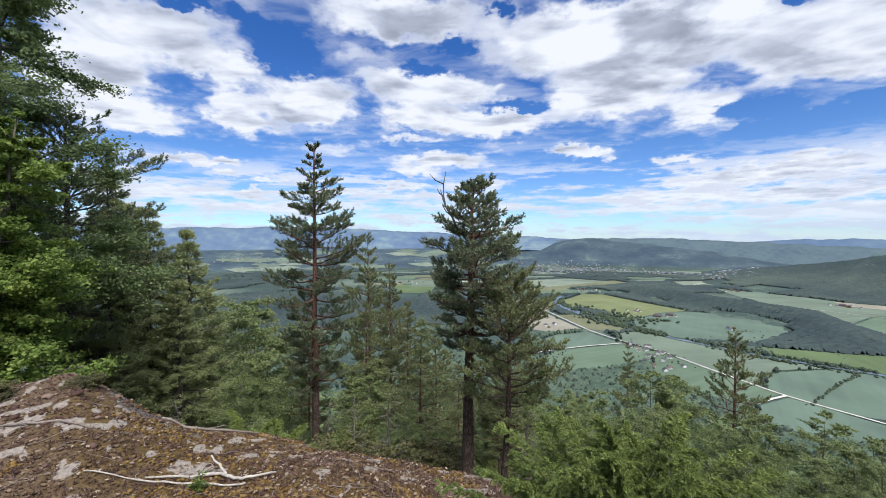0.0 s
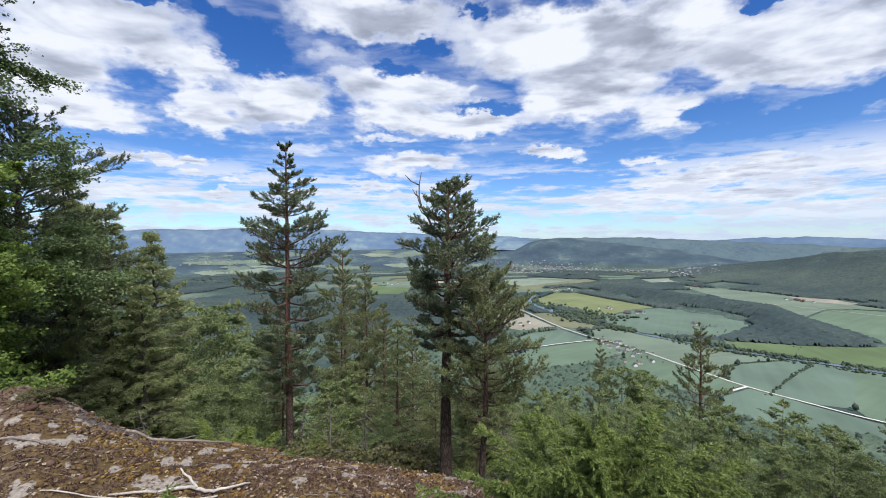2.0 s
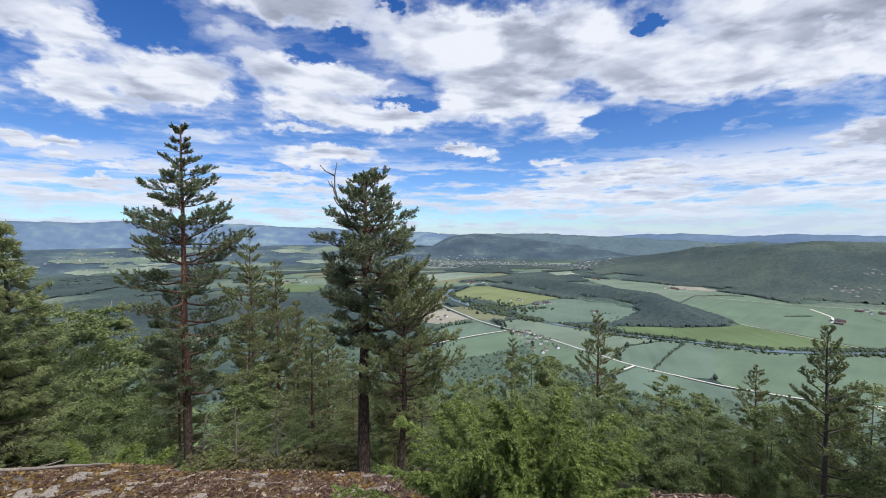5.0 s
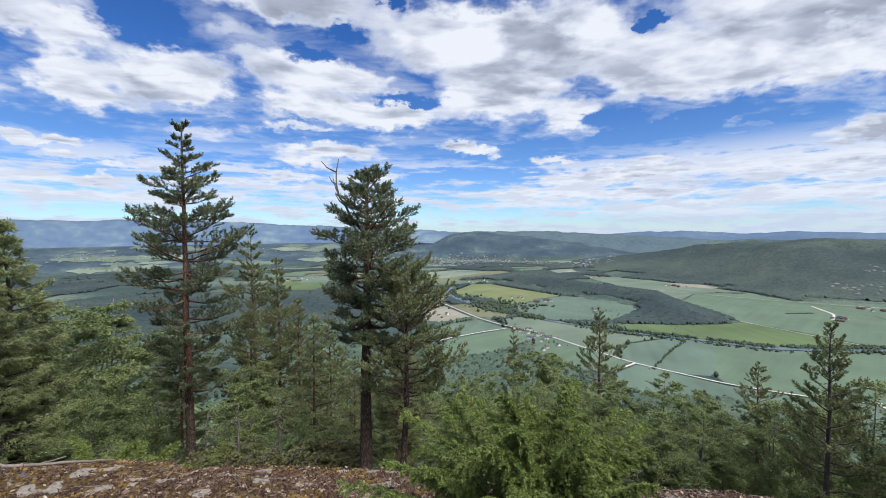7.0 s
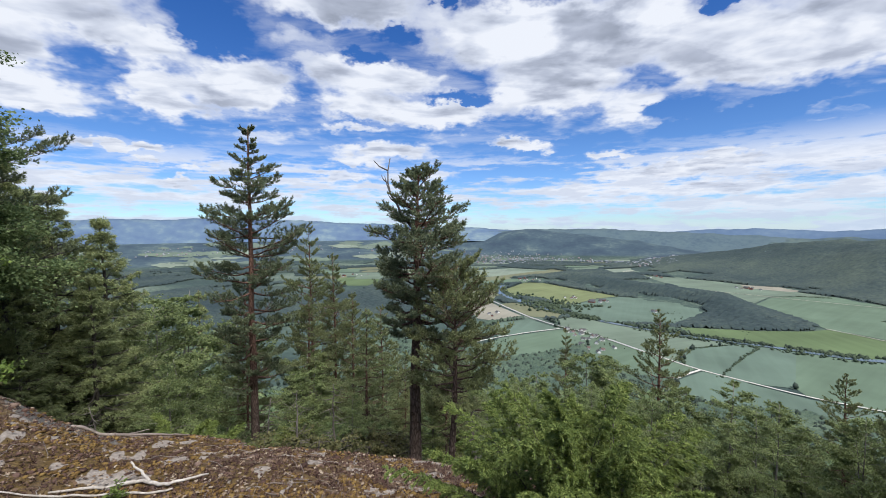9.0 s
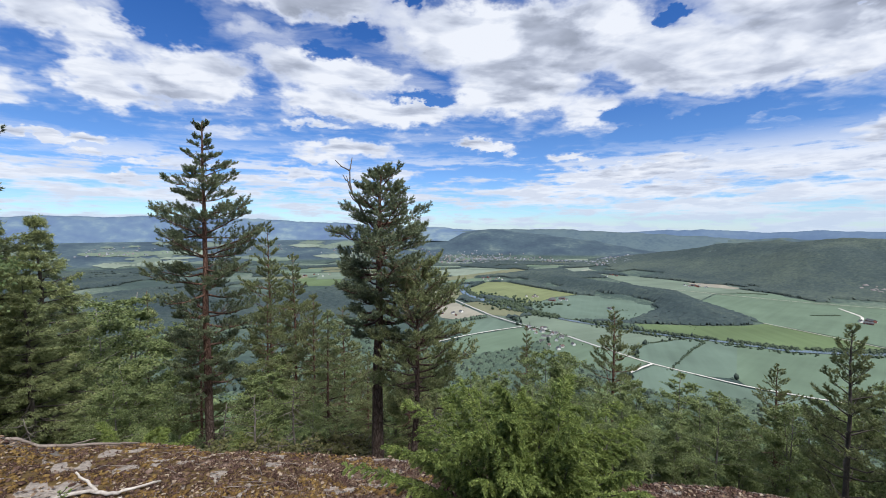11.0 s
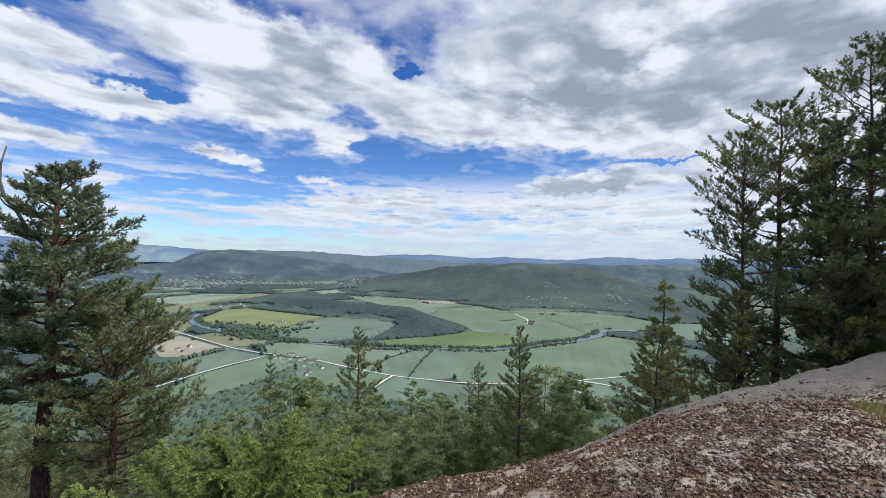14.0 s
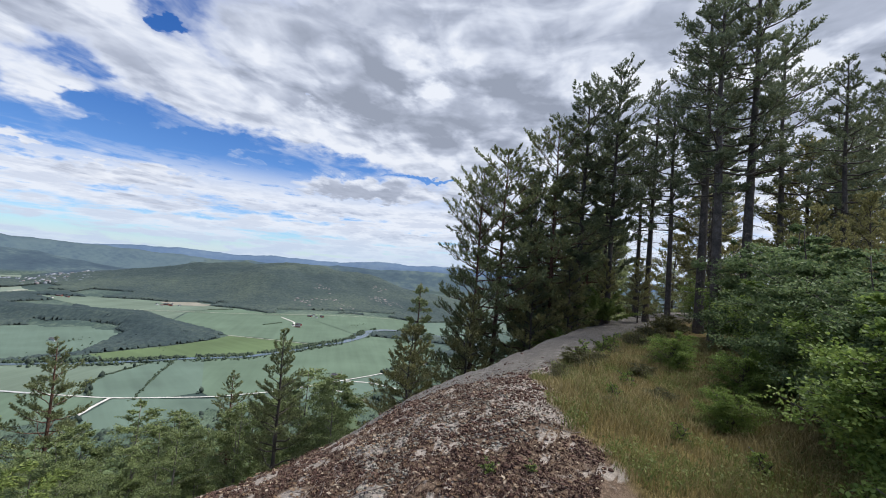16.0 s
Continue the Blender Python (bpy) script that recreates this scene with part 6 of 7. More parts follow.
    for k, (x, y, zt) in enumerate(((-11.6, 23.3, -1.7), (-7.4, 11.9, -0.7), (-9.2, 17.9, -1.3), (7.7, 20.6, -6.1), (13.1, 22.5, -6.0), (14.4, 14.0, -5.7), (13.0, 14.0, -6.0), (16.6, 11.3, -4.6), (-6.0, 13.0, -2.2), (-3.0, 15.0, -2.8), (-2.4, 12.5, -2.6),
                                    (-6.8, 19.0, -2.4), (3.0, 17.0, -4.2), (5.5, 18.0, -5.0), (9.6, 17.5, -6.0), (15.5, 16.5, -5.6), (17.5, 8.0, -3.6), (15.0, 6.8, -3.0), (18.5, 10.0, -3.8), (-5.2, 10.4, -1.8), (1.5, 14.5, -4.0), (-1.0, 10.5, -2.7), (6.0, 13.0, -3.9), (8.0, 15.0, -4.9), (10.5, 13.5, -4.7), (12.0, 17.0, -5.9), (15.0, 19.0, -6.6), (12.0, 11.0, -4.0), (14.5, 10.5, -4.3), (4.2, 12.6, -3.6), (17.0, 15.5, -6.2), (19.0, 12.5, -5.4))):
        if k % 2:
            stand(birch, bh, x, y, zt, k * 1.1, rng.uniform(0.9, 1.3))
        else:
            stand(birch2, b2h, x, y, zt, k * 1.9, rng.uniform(0.9, 1.25))
    # more of the young wood farther down
    for k in range(60):
        b, r = radians(rng.uniform(-46, 82)), rng.uniform(22, 44)
        x, y = r * math.sin(b), r * math.cos(b)
        g = float(ground(x, y))
        zt = min(g + rng.uniform(5.5, 8.5), 1.6 + r * math.tan(radians(np.interp(math.degrees(b), CAP_B, CAP_E) - rng.uniform(0, 4))))
        if zt < g + 2.5:
            continue
        proto, hp = ((birch, bh), (birch2, b2h), (spruce, spruce_h), (thin, thin_h), (birch, bh))[k % 5]
        stand(proto, hp, x, y, zt, k * 1.3, rng.uniform(0.8, 1.1))
    # bright leaf tree close by on the rock's flank
    h, m = first(-6.35, 5.5, 3.9)
    broadleaf("rowan_tree", "bright green leafy tree at the rock's flank", h, 0.05, 0.05, 1.15, 42, 33, BIRCH_LEAF, GREY_BARK, m, size=0.060, per=84, stems=3, fill=0.5, lift=(0.0, 0.6))
    h, m = first(-8.1, 7.5, 8.2)
    broadleaf("aspen_tree", "tall dark green leafy tree behind the bright one", h, 0.12, 0.18, 1.85, 74, 45, ASPEN_LEAF, GREY_BARK, m, size=0.062, per=200, fill=0.42, lift=(0.1, 0.7))
    h, m = first(7.0, -4.4, 2.6)
    rowan = broadleaf("rowan_tree", "leafy young tree at the edge of the wood", h, 0.03, 0.08, 0.9, 22, 36, ASPEN_LEAF, GREY_BARK, m, "leafy young trees", size=0.05, per=70, stems=2)
    hr = h
    for k, (x, y, zt) in enumerate(((5.4, -4.1, 2.1), (9.0, -5.2, 2.8), (4.4, -3.7, 2.0), (11.5, -5.6, 2.8))):
        stand(rowan, hr, x, y, zt, k * 2.1, 1.0)
    h, m = first(2.9, -2.75, 1.75)
    broadleaf("willow_bush", "leafy green willow bush beside the dry grass", h, 0.02, 0.05, 0.62, 16, 34, BIRCH_LEAF, GREY_BARK, m, size=0.036, per=80, category="bush", stems=5)


build_trees()


# ---------------------------------------------------------------- junipers
def juniper(label, height, spread, sprays, seed, m, per=50, lng=0.017, wid=0.0030, group=""):
    """A bushy juniper: arching plumes with drooping side twigs set close with short needles."""
    rng = np.random.default_rng(seed)
    root = thing("juniper_bush", label, "bush", group, m=m)
    body, crown = Buf(), Buf()
    up = np.array([0, 0, 1.0])
    for k in range(sprays):
        a, u = rng.uniform(0, 6.28), rng.uniform(0.06, 1) ** 0.65
        reach, top = spread * u * rng.uniform(0.75, 1.15), height * (1.0 - 0.45 * u ** 1.5) * rng.uniform(0.6, 1.2)
        s = np.linspace(0, 1, 9)
        a2 = a + rng.normal() * 1.1
        out, out2 = np.array([math.cos(a), math.sin(a), 0]), np.array([math.cos(a2), math.sin(a2), 0])
        nod = rng.uniform(0.15, 0.6)
        curve = out * (reach * s ** 0.9)[:, None] + out2 * (height * 0.22 * s ** 3)[:, None] + up * (top * (s * (1 + nod) - nod * s ** 3))[:, None]
        curve += np.cumsum(rng.normal(size=(9, 3)) * 0.010 * height, 0)
        body.tube(curve, 0.006 * height * (1 - 0.9 * s), 4)
        nt = 46
        ss = 0.34 + 0.66 * (np.arange(nt) + rng.uniform(0, 1, nt)) / nt
        c0 = np.stack([np.interp(ss, s, curve[:, i]) for i in range(3)], -1)
        d = unit(np.stack([np.interp(ss, s, np.gradient(curve[:, i])) for i in range(3)], -1))
        side = unit(np.cross(d, up + 0.3 * rng.normal(size=(nt, 3))))
        sgn = np.where(np.arange(nt) % 2, 1, -1)[:, None]
        tw = unit(d * rng.uniform(0.5, 0.9, (nt, 1)) + side * sgn * rng.uniform(0.4, 0.9, (nt, 1)) + up * rng.uniform(-0.1, 0.2, (nt, 1)))
        tl = (height * rng.uniform(0.11, 0.19, nt) * (1.15 - 0.80 * ss) * np.minimum(1, ss * 2.2))[:, None]
        e = rng.uniform(0, 1, (nt, per, 1))
        c = c0[:, None] + tw[:, None] * tl[:, None] * e - up * (tl[:, None] * e ** 2 * 0.55)
        way = np.repeat(tw, per, 0) - up * (1.1 * e.reshape(-1, 1)) * 0.6
        needles(crown, rng, c.reshape(-1, 3), way, lng, 2, wid, 0.6)
        for i in range(nt):
            body.tube([c0[i], c0[i] + tw[i] * tl[i] * 0.5 - up * tl[i] * 0.14, c0[i] + tw[i] * tl[i] - up * tl[i] * 0.55], [0.0022, 0.0016, 0.0008], 3)
    part("stem", body.mesh("stem", True), GREY_BARK, root)
    part("foliage", crown.mesh("foliage"), JUNIPER_LEAF, root)
    return root


g = float(ground(0.86, 1.84))
juniper("bright green juniper bush at the rock's edge", 0.86, 0.66, 84, 41, Matrix.Translation((0.86, 1.84, g - 0.05)), per=40, wid=0.0034)
g = float(ground(-3.4, 7.2))
jun = juniper("low green juniper bush below the rock", 1.25, 0.95, 26, 42, Matrix.Translation((-3.4, 7.2, g - 0.1)), per=20, lng=0.055, wid=0.007, group="low junipers")
for x, y, s in ((-5.0, 7.9, 0.6), (-1.4, 7.6, 0.45), (2.8, 7.0, 0.6), (4.6, 6.6, 0.55), (-2.0, 9.2, 0.6), (7.2, 5.2, 0.5), (-6.2, 7.0, 0.45), (11.8, 2.8, 0.8), (12.8, 1.8, 0.9), (13.4, 0.6, 1.0), (12.0, 4.6, 0.7), (14.6, -0.6, 1.0), (15.8, -1.8, 1.1), (10.6, 3.6, 0.6), (17.0, -3.2, 1.1)):
    copy_thing(jun, at(x, y, s * 7, s, 0.1))


# ---------------------------------------------------------------- the rock's litter
def litter_mat(name, stops, scale=3.0, rough=0.95):
    def build(n, place):
        r = n.add("ShaderNodeNewGeometry").outputs["Random Per Island"]
        w = n.noise(place, scale, 3.0)
        g = n.noise(place, 120.0, 3.0, 0.7)
        f = n.math("ADD", n.math("MULTIPLY", r, 0.7), n.math("MULTIPLY", w, 0.4))
        c = n.ramp(f, stops)
        c = n.mix(n.smooth(g, 0.3, 0.7, 0.5, 0.0), c, (0.03, 0.024, 0.018))
        return c, (g, 0.6, 0.01)
    return surface(name, build, 0.0, rough, 0.15)


CRUMB = litter_mat("dry_dark_moss", [(0.1, (0.044, 0.025, 0.020)), (0.5, (0.108, 0.060, 0.048)), (0.78, (0.177, 0.112, 0.090)), (1.0, (0.378, 0.286, 0.228))])
GOLD_MOSS = litter_mat("golden_moss", [(0.1, (0.085, 0.048, 0.017)), (0.5, (0.185, 0.110, 0.035)), (0.9, (0.295, 0.195, 0.066))])
LICHEN = litter_mat("pale_lichen", [(0.1, (0.15, 0.135, 0.115)), (0.5, (0.24, 0.22, 0.185)), (0.9, (0.36, 0.34, 0.29))])
CHIP = litter_mat("needle_litter", [(0.1, (0.080, 0.048, 0.030)), (0.5, (0.210, 0.135, 0.085)), (0.9, (0.46, 0.38, 0.29))])


def on_top(x, y):
    b, r = polar(x, y)
    return r < np.interp(b, BRINK_B, BRINK_R) + 0.25


def on_slab(x, y):
    b, r = polar(x, y)
    return (b > 67 + 5 * fbm(x * 2, y * 2, 2, 88)) & (r > (1.02 + np.interp(b, SLAB_B, SLAB_D) + 0.1 * fbm(x * 1.5, y * 1.5, 3, 89)) * np.interp(b, BRINK_B, BRINK_R)) & (lattice(x * 7, y * 7, 5) > 0.10)


def clumps(rng, x, y, size, tall):
    """Low ragged cushions that sit on the rock."""
    n = len(x)
    z = ground(x, y)
    body = ICO_V[None] * rng.uniform(0.55, 1.3, (n, len(ICO_V), 1))
    v = np.stack([x[:, None] + body[..., 0] * size[:, None], y[:, None] + body[..., 1] * size[:, None], z[:, None] + (body[..., 2] * 0.6 + 0.25) * tall[:, None]], -1)
    t = ICO_T[None] + (np.arange(n) * len(ICO_V))[:, None, None]
    b = Buf()
    b.add(v, t)
    return b


def scatter(rng, n, b0, b1, r0, r1):
    b = np.radians(rng.uniform(b0, b1, n))
    r = r0 * (r1 / r0) ** rng.uniform(0, 1, n)
    x, y = r * np.sin(b), r * np.cos(b)
    keep = on_top(x, y)
    return x[keep], y[keep], r[keep]


def grassy(x, y):
    return y < np.interp(x, GRASS_X, GRASS_Y) + 0.5 * fbm(x * 2.2, y * 2.2, 3, 98)


def stuff(name, buf, material, label, category):
    me = buf.mesh(name)
    me.materials.append(material)
    tagged(new(name, me), label, category, kind="stuff")


def build_litter():
    rng = np.random.default_rng(61)
    x, y, r = scatter(rng, 34000, -56, 104, 1.6, 12)
    x0, y0, r0 = scatter(rng, 16000, -180, 180, 0.4, 6)
    k = (r0 < 1.6) | (np.abs(polar(x0, y0)[0] - 24) > 80)
    x, y, r = np.r_[x, x0[k]], np.r_[y, y0[k]], np.r_[r, r0[k]]
    patch = fbm(x * 1.6, y * 1.6, 3, 71)
    k = (stone_patch(x, y) < 0.12) & (patch > -0.3) & ~grassy(x, y) & ~on_slab(x, y) & ((polar(x, y)[0] < 45) | (fbm(x * 2.2, y * 2.2, 3, 77) > -0.02))
    x, y, r = x[k], y[k], r[k]
    size = np.clip(0.0085 * np.exp(rng.normal(size=len(x)) * 0.5), 0.003, 0.036) * np.clip(r / 3, 0.8, 1.7)
    stuff("dry_moss", clumps(rng, x, y, size, size * rng.uniform(0.4, 1.0, len(x))), CRUMB, "dark brown crumbs of dried moss on the rock", "moss")
    x, y, r = scatter(rng, 26000, -58, 12, 2.7, 8)
    b, _ = polar(x, y)
    rb = np.interp(b, BRINK_B, BRINK_R)
    k = (fbm(x * 0.9 + 3, y * 0.9, 3, 72) > -0.10 + 0.25 * soft(-16, 5, b)) & (r / rb > 0.52 + 0.15 * soft(-20, 0, b)) & (fbm(x * 4, y * 4, 2, 73) > -0.12 + 0.5 * soft(-34, -44, b)) & (stone_patch(x, y) < 0.08)
    x, y, r = x[k][:15000], y[k][:15000], r[k][:15000]
    size = rng.uniform(0.008, 0.026, len(x))
    stuff("golden_moss", clumps(rng, x, y, size, size * rng.uniform(0.4, 1.1, len(x))), GOLD_MOSS, "golden brown moss cushions on the rock", "moss")
    x, y, r = scatter(rng, 9000, 60, 106, 2.2, 9)
    k = ((np.hypot(x - 4.6, (y - 0.15) * 1.5) < 1.3) | (fbm(x * 1.2, y * 1.2, 3, 75) > 0.28)) & ~grassy(x, y)
    x, y, r = x[k][:3000], y[k][:3000], r[k][:3000]
    size = rng.uniform(0.008, 0.022, len(x))
    stuff("pale_lichen", clumps(rng, x, y, size, size * rng.uniform(0.5, 1.1, len(x))), LICHEN, "pale grey lichen cushions on the rock", "lichen")
    # dark red-brown cushions on the pale stone
    x, y, r = scatter(rng, 12000, 40, 104, 1.7, 7.5)
    k = (fbm(x * 2.2, y * 2.2, 3, 77) > 0.0) & ~grassy(x, y) & ~on_slab(x, y)
    x, y, r = x[k][:5200], y[k][:5200], r[k][:5200]
    size = rng.uniform(0.008, 0.021, len(x)) * np.clip(r / 3.5, 0.8, 1.4)
    stuff("moss_cushions", clumps(rng, x, y, size, size * rng.uniform(0.6, 1.1, len(x))), CRUMB, "red-brown moss cushions dotted over the pale rock", "moss")
    # ragged tufts between the cushions
    x, y, r = scatter(rng, 60000, -58, 104, 1.6, 9)
    k = (stone_patch(x, y) < 0.10) & ~grassy(x, y) & ~on_slab(x, y)
    x, y, r = x[k], y[k], r[k]
    b = Buf()
    needles(b, rng, np.stack([x, y, ground(x, y) + 0.004], -1), np.repeat([[0, 0, 0.8]], len(x), 0), 0.026, 6, 0.0042, 1.3)
    stuff("moss_tufts", b, CRUMB, "ragged brown tufts of dry moss on the rock", "moss")
    # needles, bark flakes and leaf scraps
    x, y, r = scatter(rng, 16000, -56, 104, 1.6, 9)
    k = ~on_slab(x, y)
    x, y = x[k], y[k]
    z = ground(x, y) + rng.uniform(0.002, 0.02, len(x))
    b = Buf()
    leaves(b, rng, np.stack([x, y, z], -1), 0.035, 2.5)
    stuff("needle_litter", b, CHIP, "brown needles and bark flakes on the rock", "litter")
    b = Buf()
    x, y, r = scatter(rng, 800, -54, 100, 1.8, 7)
    for px, py in zip(x, y):
        a, ln = rng.uniform(0, 6.28), rng.uniform(0.05, 0.3)
        s = np.linspace(-0.5, 0.5, 4)
        qx, qy = px + math.cos(a) * ln * s + rng.normal(size=4) * 0.006, py + math.sin(a) * ln * s + rng.normal(size=4) * 0.006
        b.tube(np.stack([qx, qy, ground(qx, qy) + rng.uniform(0.006, 0.03, 4)], -1), np.array([1, 0.9, 0.7, 0.4]) * rng.uniform(0.0012, 0.004), 4)
    stuff("twigs", b, OLD_WOOD, "thin dry twigs strewn over the rock", "twigs")


build_litter()


def stick(name, label, category, pieces, material, group=""):
    """A dead branch: each piece is a run of (x, y, height over the rock, radius)."""
    rng = np.random.default_rng(len(label) + len(pieces))
    root = thing(name, label, category, group)
    for i, run in enumerate(pieces):
        run = np.array(run, float)
        k = np.arange(len(run))
        s = np.linspace(0, len(run) - 1, (len(run) - 1) * 5 + 1)
        q = np.stack([np.interp(s, k, run[:, j]) for j in range(4)], -1)
        q[1:-1, :3] += rng.normal(size=(len(q) - 2, 3)) * q[1:-1, 3:] * 0.35
        z = ground(q[:, 0], q[:, 1]) + q[:, 2]
        b = Buf()
        b.tube(np.c_[q[:, :2], z], q[:, 3] * rng.uniform(0.88, 1.12, len(q)), 8)
        part("main_branch" if i == 0 else "side_branch", b.mesh("branch", True), material, root)


stick("forked_branch", "bleached forked dead branch lying on the mossy rock", "branch",
      [[(-2.14, 2.86, 0.020, 0.0062), (-1.84, 3.02, 0.030, 0.0109), (-1.62, 2.98, 0.034, 0.0125), (-1.45, 2.95, 0.030, 0.0109), (-1.30, 3.10, 0.030, 0.0068)],
       [(-1.62, 2.98, 0.040, 0.0101), (-1.72, 3.06, 0.085, 0.0082), (-1.80, 3.10, 0.140, 0.0066)],
       [(-2.45, 2.72, 0.015, 0.0039), (-2.16, 2.80, 0.022, 0.0059), (-1.90, 2.90, 0.022, 0.0072), (-1.62, 2.90, 0.022, 0.0076), (-1.44, 2.90, 0.022, 0.0063)]], DEAD_WOOD)
stick("fallen_branch", "grey weathered branch lying on golden moss", "branch",
      [[(-3.10, 4.42, 0.022, 0.0124), (-2.70, 4.45, 0.030, 0.0149), (-2.25, 4.42, 0.038, 0.0112), (-2.0, 4.36, 0.038, 0.0062)], [(-2.62, 4.45, 0.038, 0.0087), (-2.45, 4.52, 0.083, 0.0043)]], OLD_WOOD, "fallen branches")
stick("fallen_branch", "long grey weathered branch sunk in moss", "branch", [[(-3.9, 3.35, 0.015, 0.0074), (-3.4, 3.36, 0.022, 0.0112), (-2.9, 3.30, 0.015, 0.0081)]], OLD_WOOD, "fallen branches")
stick("fallen_branch", "brown rotting branch on the reddish litter", "branch",
      [[(1.90, 1.72, 0.022, 0.0074), (2.20, 1.44, 0.030, 0.0149), (2.40, 1.18, 0.038, 0.0186), (2.44, 0.92, 0.030, 0.0174), (2.40, 0.72, 0.022, 0.0099)], [(2.42, 1.1, 0.030, 0.0074), (2.62, 0.86, 0.038, 0.0050), (2.78, 0.62, 0.022, 0.0025)]], OLD_WOOD, "fallen branches")


# ---------------------------------------------------------------- dry grass and low plants
def build_grass():
    rng = np.random.default_rng(91)
    n = 170000
    x = np.where(rng.uniform(size=n) < 0.82, 1.8 + 12 * rng.uniform(0, 1, n) ** 1.7, rng.uniform(-7, 3, n))
    y = -0.3 - 5.2 * rng.uniform(0, 1, n)
    k = grassy(x, y) & (np.hypot(x, y) > 1.7) & (fbm(x * 1.1, y * 1.1, 3, 95) > -0.45)
    x, y = x[k], y[k]
    n = len(x)
    z = ground(x, y)
    edge = np.interp(x, GRASS_X, GRASS_Y) - y
    h = np.clip(0.35 + edge / 0.7, 0.3, 1.0) * rng.uniform(0.03, 0.17, n) * (1 + 1.3 * fbm(x * 1.6, y * 1.6, 3, 96)) * np.where(rng.uniform(size=n) < 0.06, 1.6, 1.0)
    a, bend = rng.uniform(0, 6.28, n), rng.uniform(0.2, 1.2, n) * h
    w = rng.uniform(0.0010, 0.0026, n) * np.clip(np.hypot(x, y) / 3, 1, 2.5)
    dx, dy = np.cos(a), np.sin(a)
    sx, sy = -dy * w, dx * w
    v = np.stack([np.stack([x - sx, y - sy, z - 0.02], -1), np.stack([x + sx, y + sy, z - 0.02], -1),
                  np.stack([x - sx * 0.8 + dx * bend * 0.35, y - sy * 0.8 + dy * bend * 0.35, z + h * 0.6], -1), np.stack([x + sx * 0.8 + dx * bend * 0.35, y + sy * 0.8 + dy * bend * 0.35, z + h * 0.6], -1),
                  np.stack([x + dx * bend, y + dy * bend, z + h], -1)], 1)
    i = np.arange(n)[:, None] * 5
    b = Buf()
    b.add(v, np.concatenate([i + np.array(q) for q in ((0, 1, 3), (0, 3, 2), (2, 3, 4))]))
    k = rng.uniform(size=n) < 0.10
    leaves(b, rng, v[k, 4], 0.011, 0.2)
    # green shoots and herbs between the dry blades
    k = (fbm(x * 1.7 + 4, y * 1.7, 3, 97) > -0.02) & (rng.uniform(size=n) < 0.34)
    herbs = Buf()
    needles(herbs, rng, np.stack([x[k], y[k], z[k] - 0.01], -1), np.repeat([[0, 0, 1.0]], int(k.sum()), 0), 0.15, 2, 0.0028, 0.55)
    k &= rng.uniform(size=n) < 0.35
    c = np.stack([x[k], y[k], z[k]], -1)[:, None] + rng.normal(size=(int(k.sum()), 5, 3)) * np.array([0.03, 0.03, 0.03]) + np.array([0, 0, 0.09])
    leaves(herbs, rng, c.reshape(-1, 3), 0.024, 0.6)
    stuff("green_herbs", herbs, HERB_LEAF, "green shoots and low herbs among the dry grass", "plants")
    stuff("dry_grass", b, GRASS_LEAF, "tall golden dry grass beside the rock", "grass")


build_grass()


def low_bush(label, height, spread, seed, leaf, m, size=0.025, group="", name="low_shrub", per=26, stems=6):
    return broadleaf(name, label, height, 0.006, 0.08, spread, 9, seed, leaf, GREY_BARK, m, group, size=size, per=per, category="shrub", stems=stems)


heath = low_bush("low brown-green heather beside the bare rock", 0.32, 0.30, 51, HEATHER_LEAF, at(7.6, -1.15, 0, 1.0, 0.02), group="heather tufts")
for x, y, s in ((7.0, -0.85, 0.5), (8.4, -1.6, 0.7), (6.2, -0.75, 0.45), (9.6, -2.0, 0.8), (9.0, -1.5, 0.6), (11.0, -3.0, 1.0), (13.0, -3.9, 1.2), (6.0, -2.0, 0.6), (4.9, -1.2, 0.45), (15.0, -5.0, 1.8), (-3.9, 4.4, 0.5), (-4.6, 4.1, 0.6), (-4.2, 3.2, 0.45), (7.6, -2.2, 0.7), (8.8, -3.0, 0.9)):
    copy_thing(heath, at(x, y, s * 9, s, 0.02))
sap = low_bush("small bright green leafy sapling", 0.36, 0.13, 52, BIRCH_LEAF, at(7.9, -1.25, 0, 1.2, 0.02), 0.026, "saplings", per=9, stems=3)
for x, y, s in ((2.95, 0.02, 0.28), (3.05, -0.28, 0.22), (5.4, -1.3, 0.6), (6.4, -1.7, 0.7), (9.4, -1.9, 0.9), (10.4, -2.3, 1.0), (4.4, -1.7, 0.5), (4.0, -2.2, 0.6), (-1.75, 2.86, 0.35)):
    copy_thing(sap, at(x, y, s * 5, s, 0.02))
leafy = broadleaf("willow_bush", "leafy green willow bush at the edge of the wood", 1.5, 0.02, 0.05, 0.8, 14, 53, BIRCH_LEAF, GREY_BARK, at(4.1, -3.6, 0, 1.0, 0.03), "willow bushes", size=0.04, per=50, category="bush", stems=4)
for x, y, s in ((5.6, -4.3, 1.0), (7.4, -4.9, 1.1), (9.3, -5.4, 1.2), (11.6, -6.0, 1.2), (2.6, -3.4, 1.1), (14.2, -6.9, 1.3), (17.5, -7.4, 1.3), (5.2, -2.5, 0.35), (8.3, -2.9, 0.5), (6.7, -3.3, 0.5)):
    copy_thing(leafy, at(x, y, s * 11, s, 0.03))


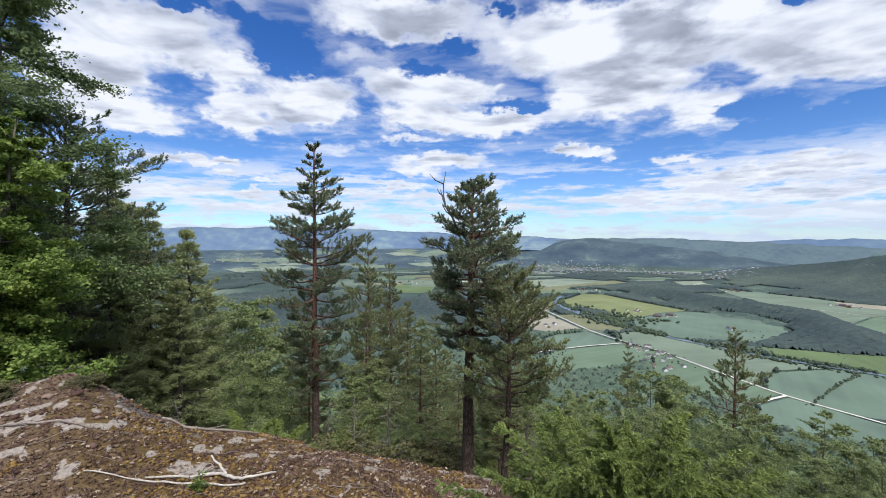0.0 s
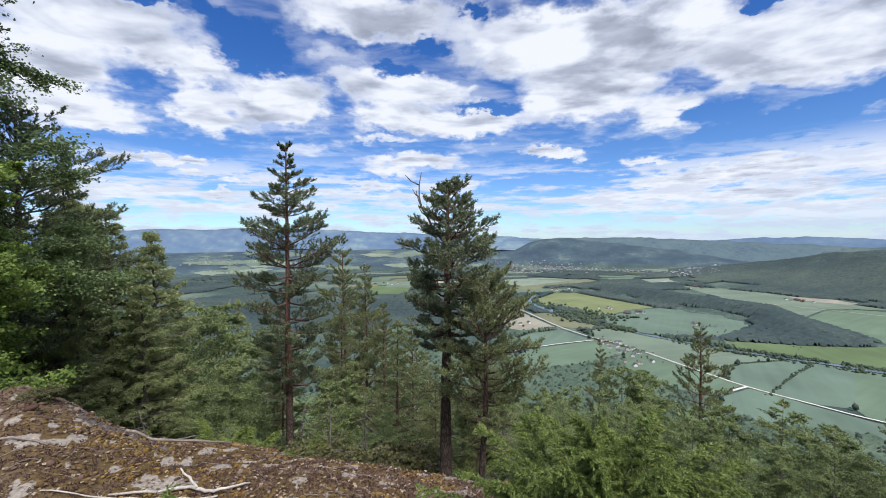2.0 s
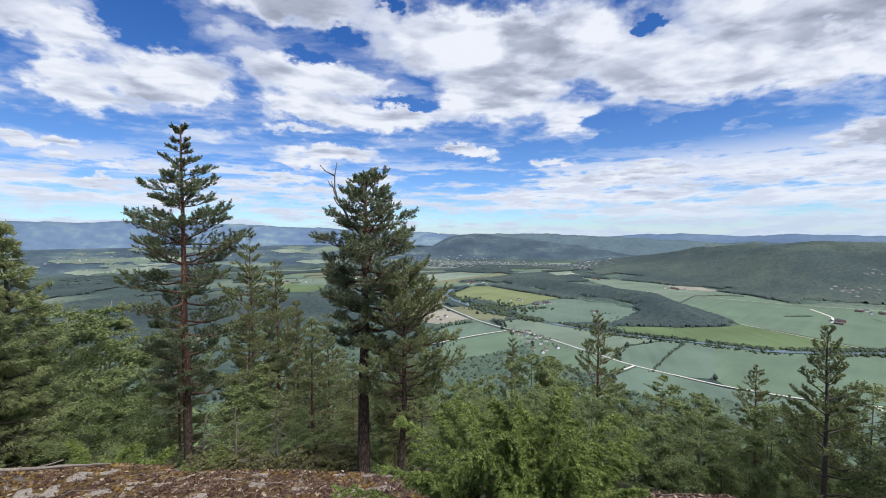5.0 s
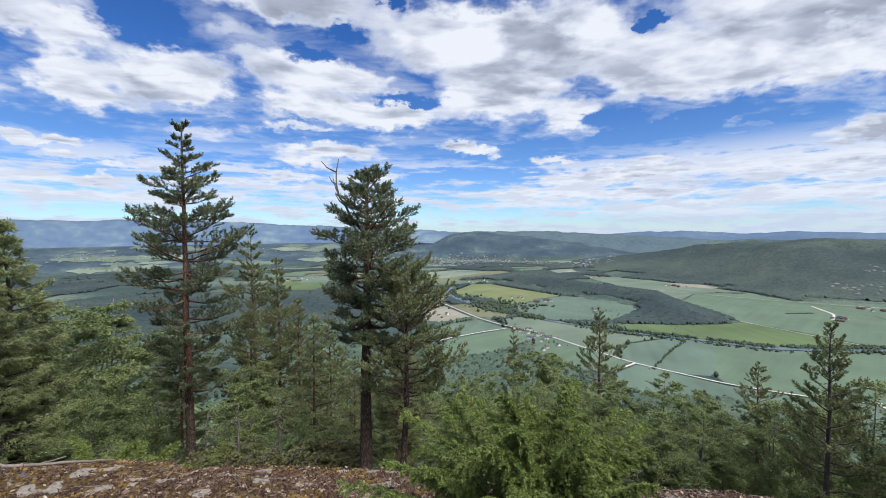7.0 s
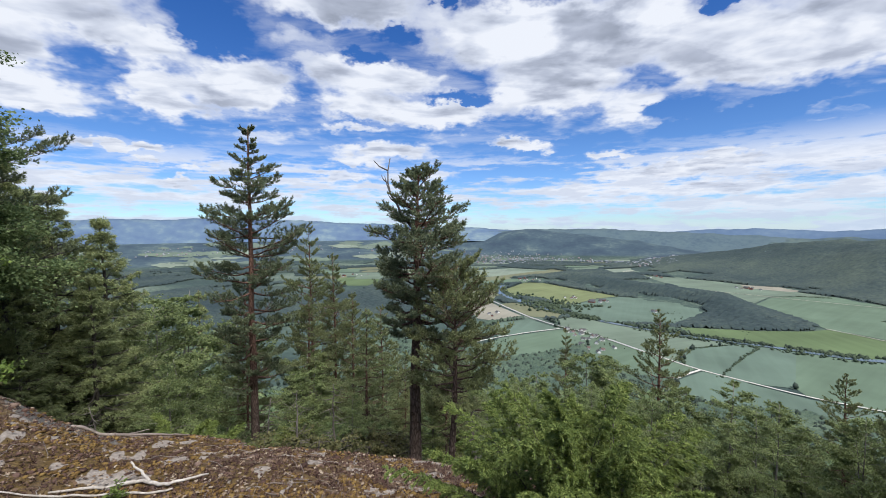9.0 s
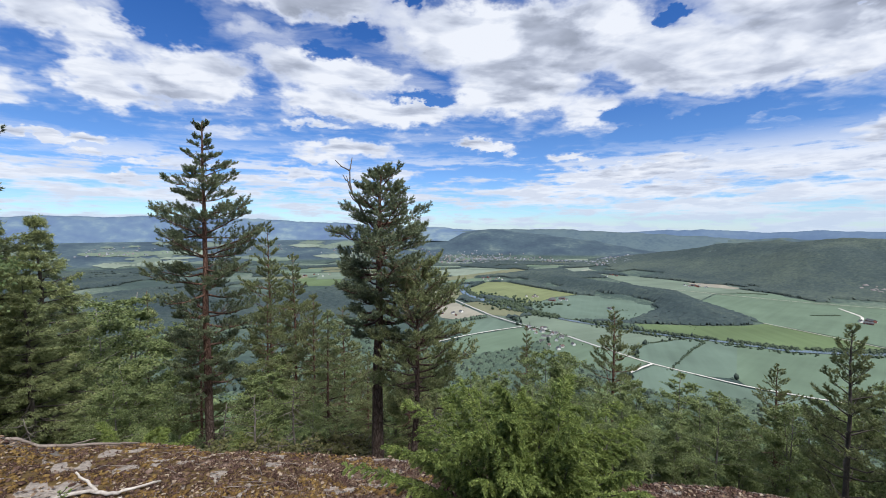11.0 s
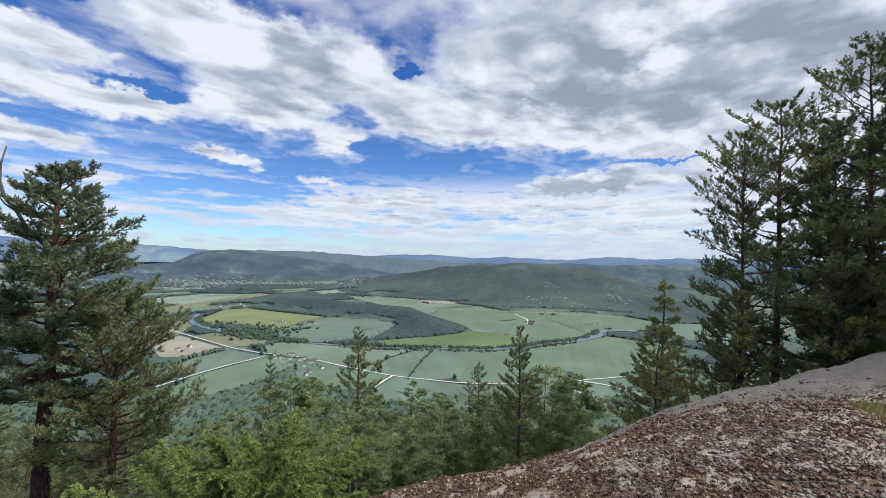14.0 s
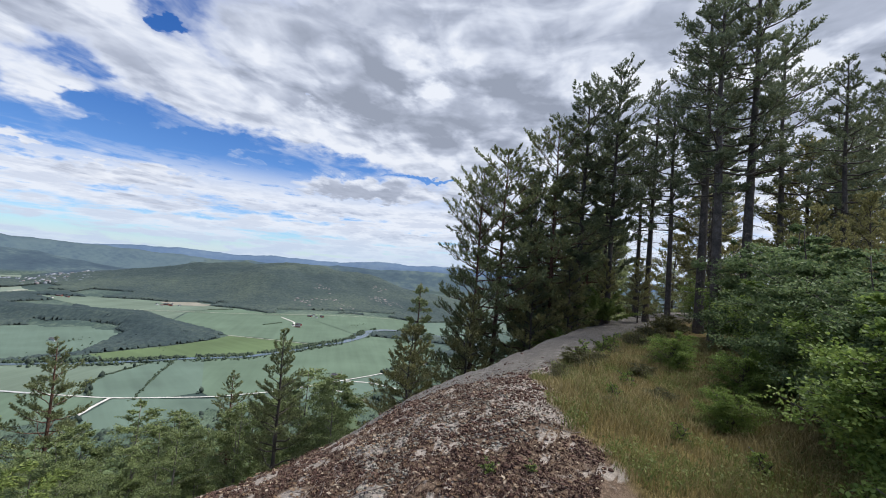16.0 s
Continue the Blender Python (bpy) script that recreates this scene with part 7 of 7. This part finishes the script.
# ---------------------------------------------------------------- undergrowth below the brink
def build_undergrowth():
    rng = np.random.default_rng(131)
    dull = broadleaf("bush", "dull green leafy bush under the pines", 1.7, 0.014, 0.05, 0.75, 15, 54, HERB_LEAF, GREY_BARK, at(-2.6, 11.2, 0, 0.8, 0.05), "bushes under the pines", size=0.042, per=46, category="bush", stems=4)
    dark = broadleaf("bush", "dark green leafy bush in the shade of the pines", 1.5, 0.014, 0.05, 0.70, 15, 55, ASPEN_LEAF, GREY_BARK, at(-0.9, 11.6, 0, 0.8, 0.05), "bushes under the pines", size=0.038, per=46, category="bush", stems=4)
    for k in range(150):
        b = rng.uniform(-47, 74)
        r = float(np.interp(b, BRINK_B, BRINK_R)) + 2.0 + 16.0 * rng.uniform(0, 1)
        x, y = r * math.sin(radians(b)), r * math.cos(radians(b))
        if min(math.hypot(x + 4.55, y - 14.3), math.hypot(x - 0.55, y - 9.0), math.hypot(x - 1.28, y - 8.5)) < 0.7:
            continue
        cap = float(np.interp(b, CAP_B, CAP_E)) - float(np.interp(r, [6, 10, 16, 24], [15, 12, 8, 4])) - rng.uniform(0, 5.0)
        s = min((1.6 + r * math.tan(radians(cap)) - float(ground(x, y))) / 1.7, 1.6)
        if s > 0.2:
            if r < 10.5:
                copy_thing(heath, at(x, y, k * 1.7, min(s * 4.0, 2.6), 0.05))
            else:
                copy_thing((dull, dark, dark)[k % 3], at(x, y, k * 1.7, s, 0.05))


def dead_snag(label, height, radius, seed, m):
    """A dead young tree: a bare grey stem with dry broken side twigs."""
    rng = np.random.default_rng(seed)
    root = thing("dead_tree", label, "dead tree", "dead trees under the pines", m=m)
    f, pts, rad = stem(rng, height, radius, 0.03, 10, (rng.uniform(-0.3, 0.3), 0.1))
    bole, twigs = Buf(), Buf()
    bole.tube(pts, rad, 6)
    for lv in np.linspace(0.1, 0.95, 26):
        a, ln = rng.uniform(0, 6.28), rng.uniform(0.15, 0.55) * (1.1 - 0.6 * lv)
        base = np.array([np.interp(lv, f, pts[:, i]) for i in range(3)])
        tip = base + np.array([math.cos(a) * ln, math.sin(a) * ln, rng.uniform(-0.35, 0.25) * ln])
        mid = (base + tip) / 2 + rng.normal(size=3) * 0.03
        twigs.tube([base, mid, tip], [0.009, 0.006, 0.002], 4)
        twigs.tube([mid, mid + rng.normal(size=3) * ln * 0.3], [0.004, 0.0015], 3)
    trunk = part("trunk", bole.mesh("trunk", True), SPAR_WOOD, root)
    part("twigs", twigs.mesh("twigs", True), SPAR_WOOD, trunk, kind="stuff")
    return root


build_undergrowth()
snag = dead_snag("bare grey dead young tree under the pines", 1.9, 0.035, 141, at(-1.95, 8.3, 0, 1.0, 0.1))
for x, y, s in ((-1.2, 9.4, 1.2), (1.75, 8.2, 0.9), (-3.6, 12.5, 1.3), (2.2, 10.4, 1.2), (-5.6, 8.6, 1.0)):
    copy_thing(snag, at(x, y, s * 8, s, 0.1))
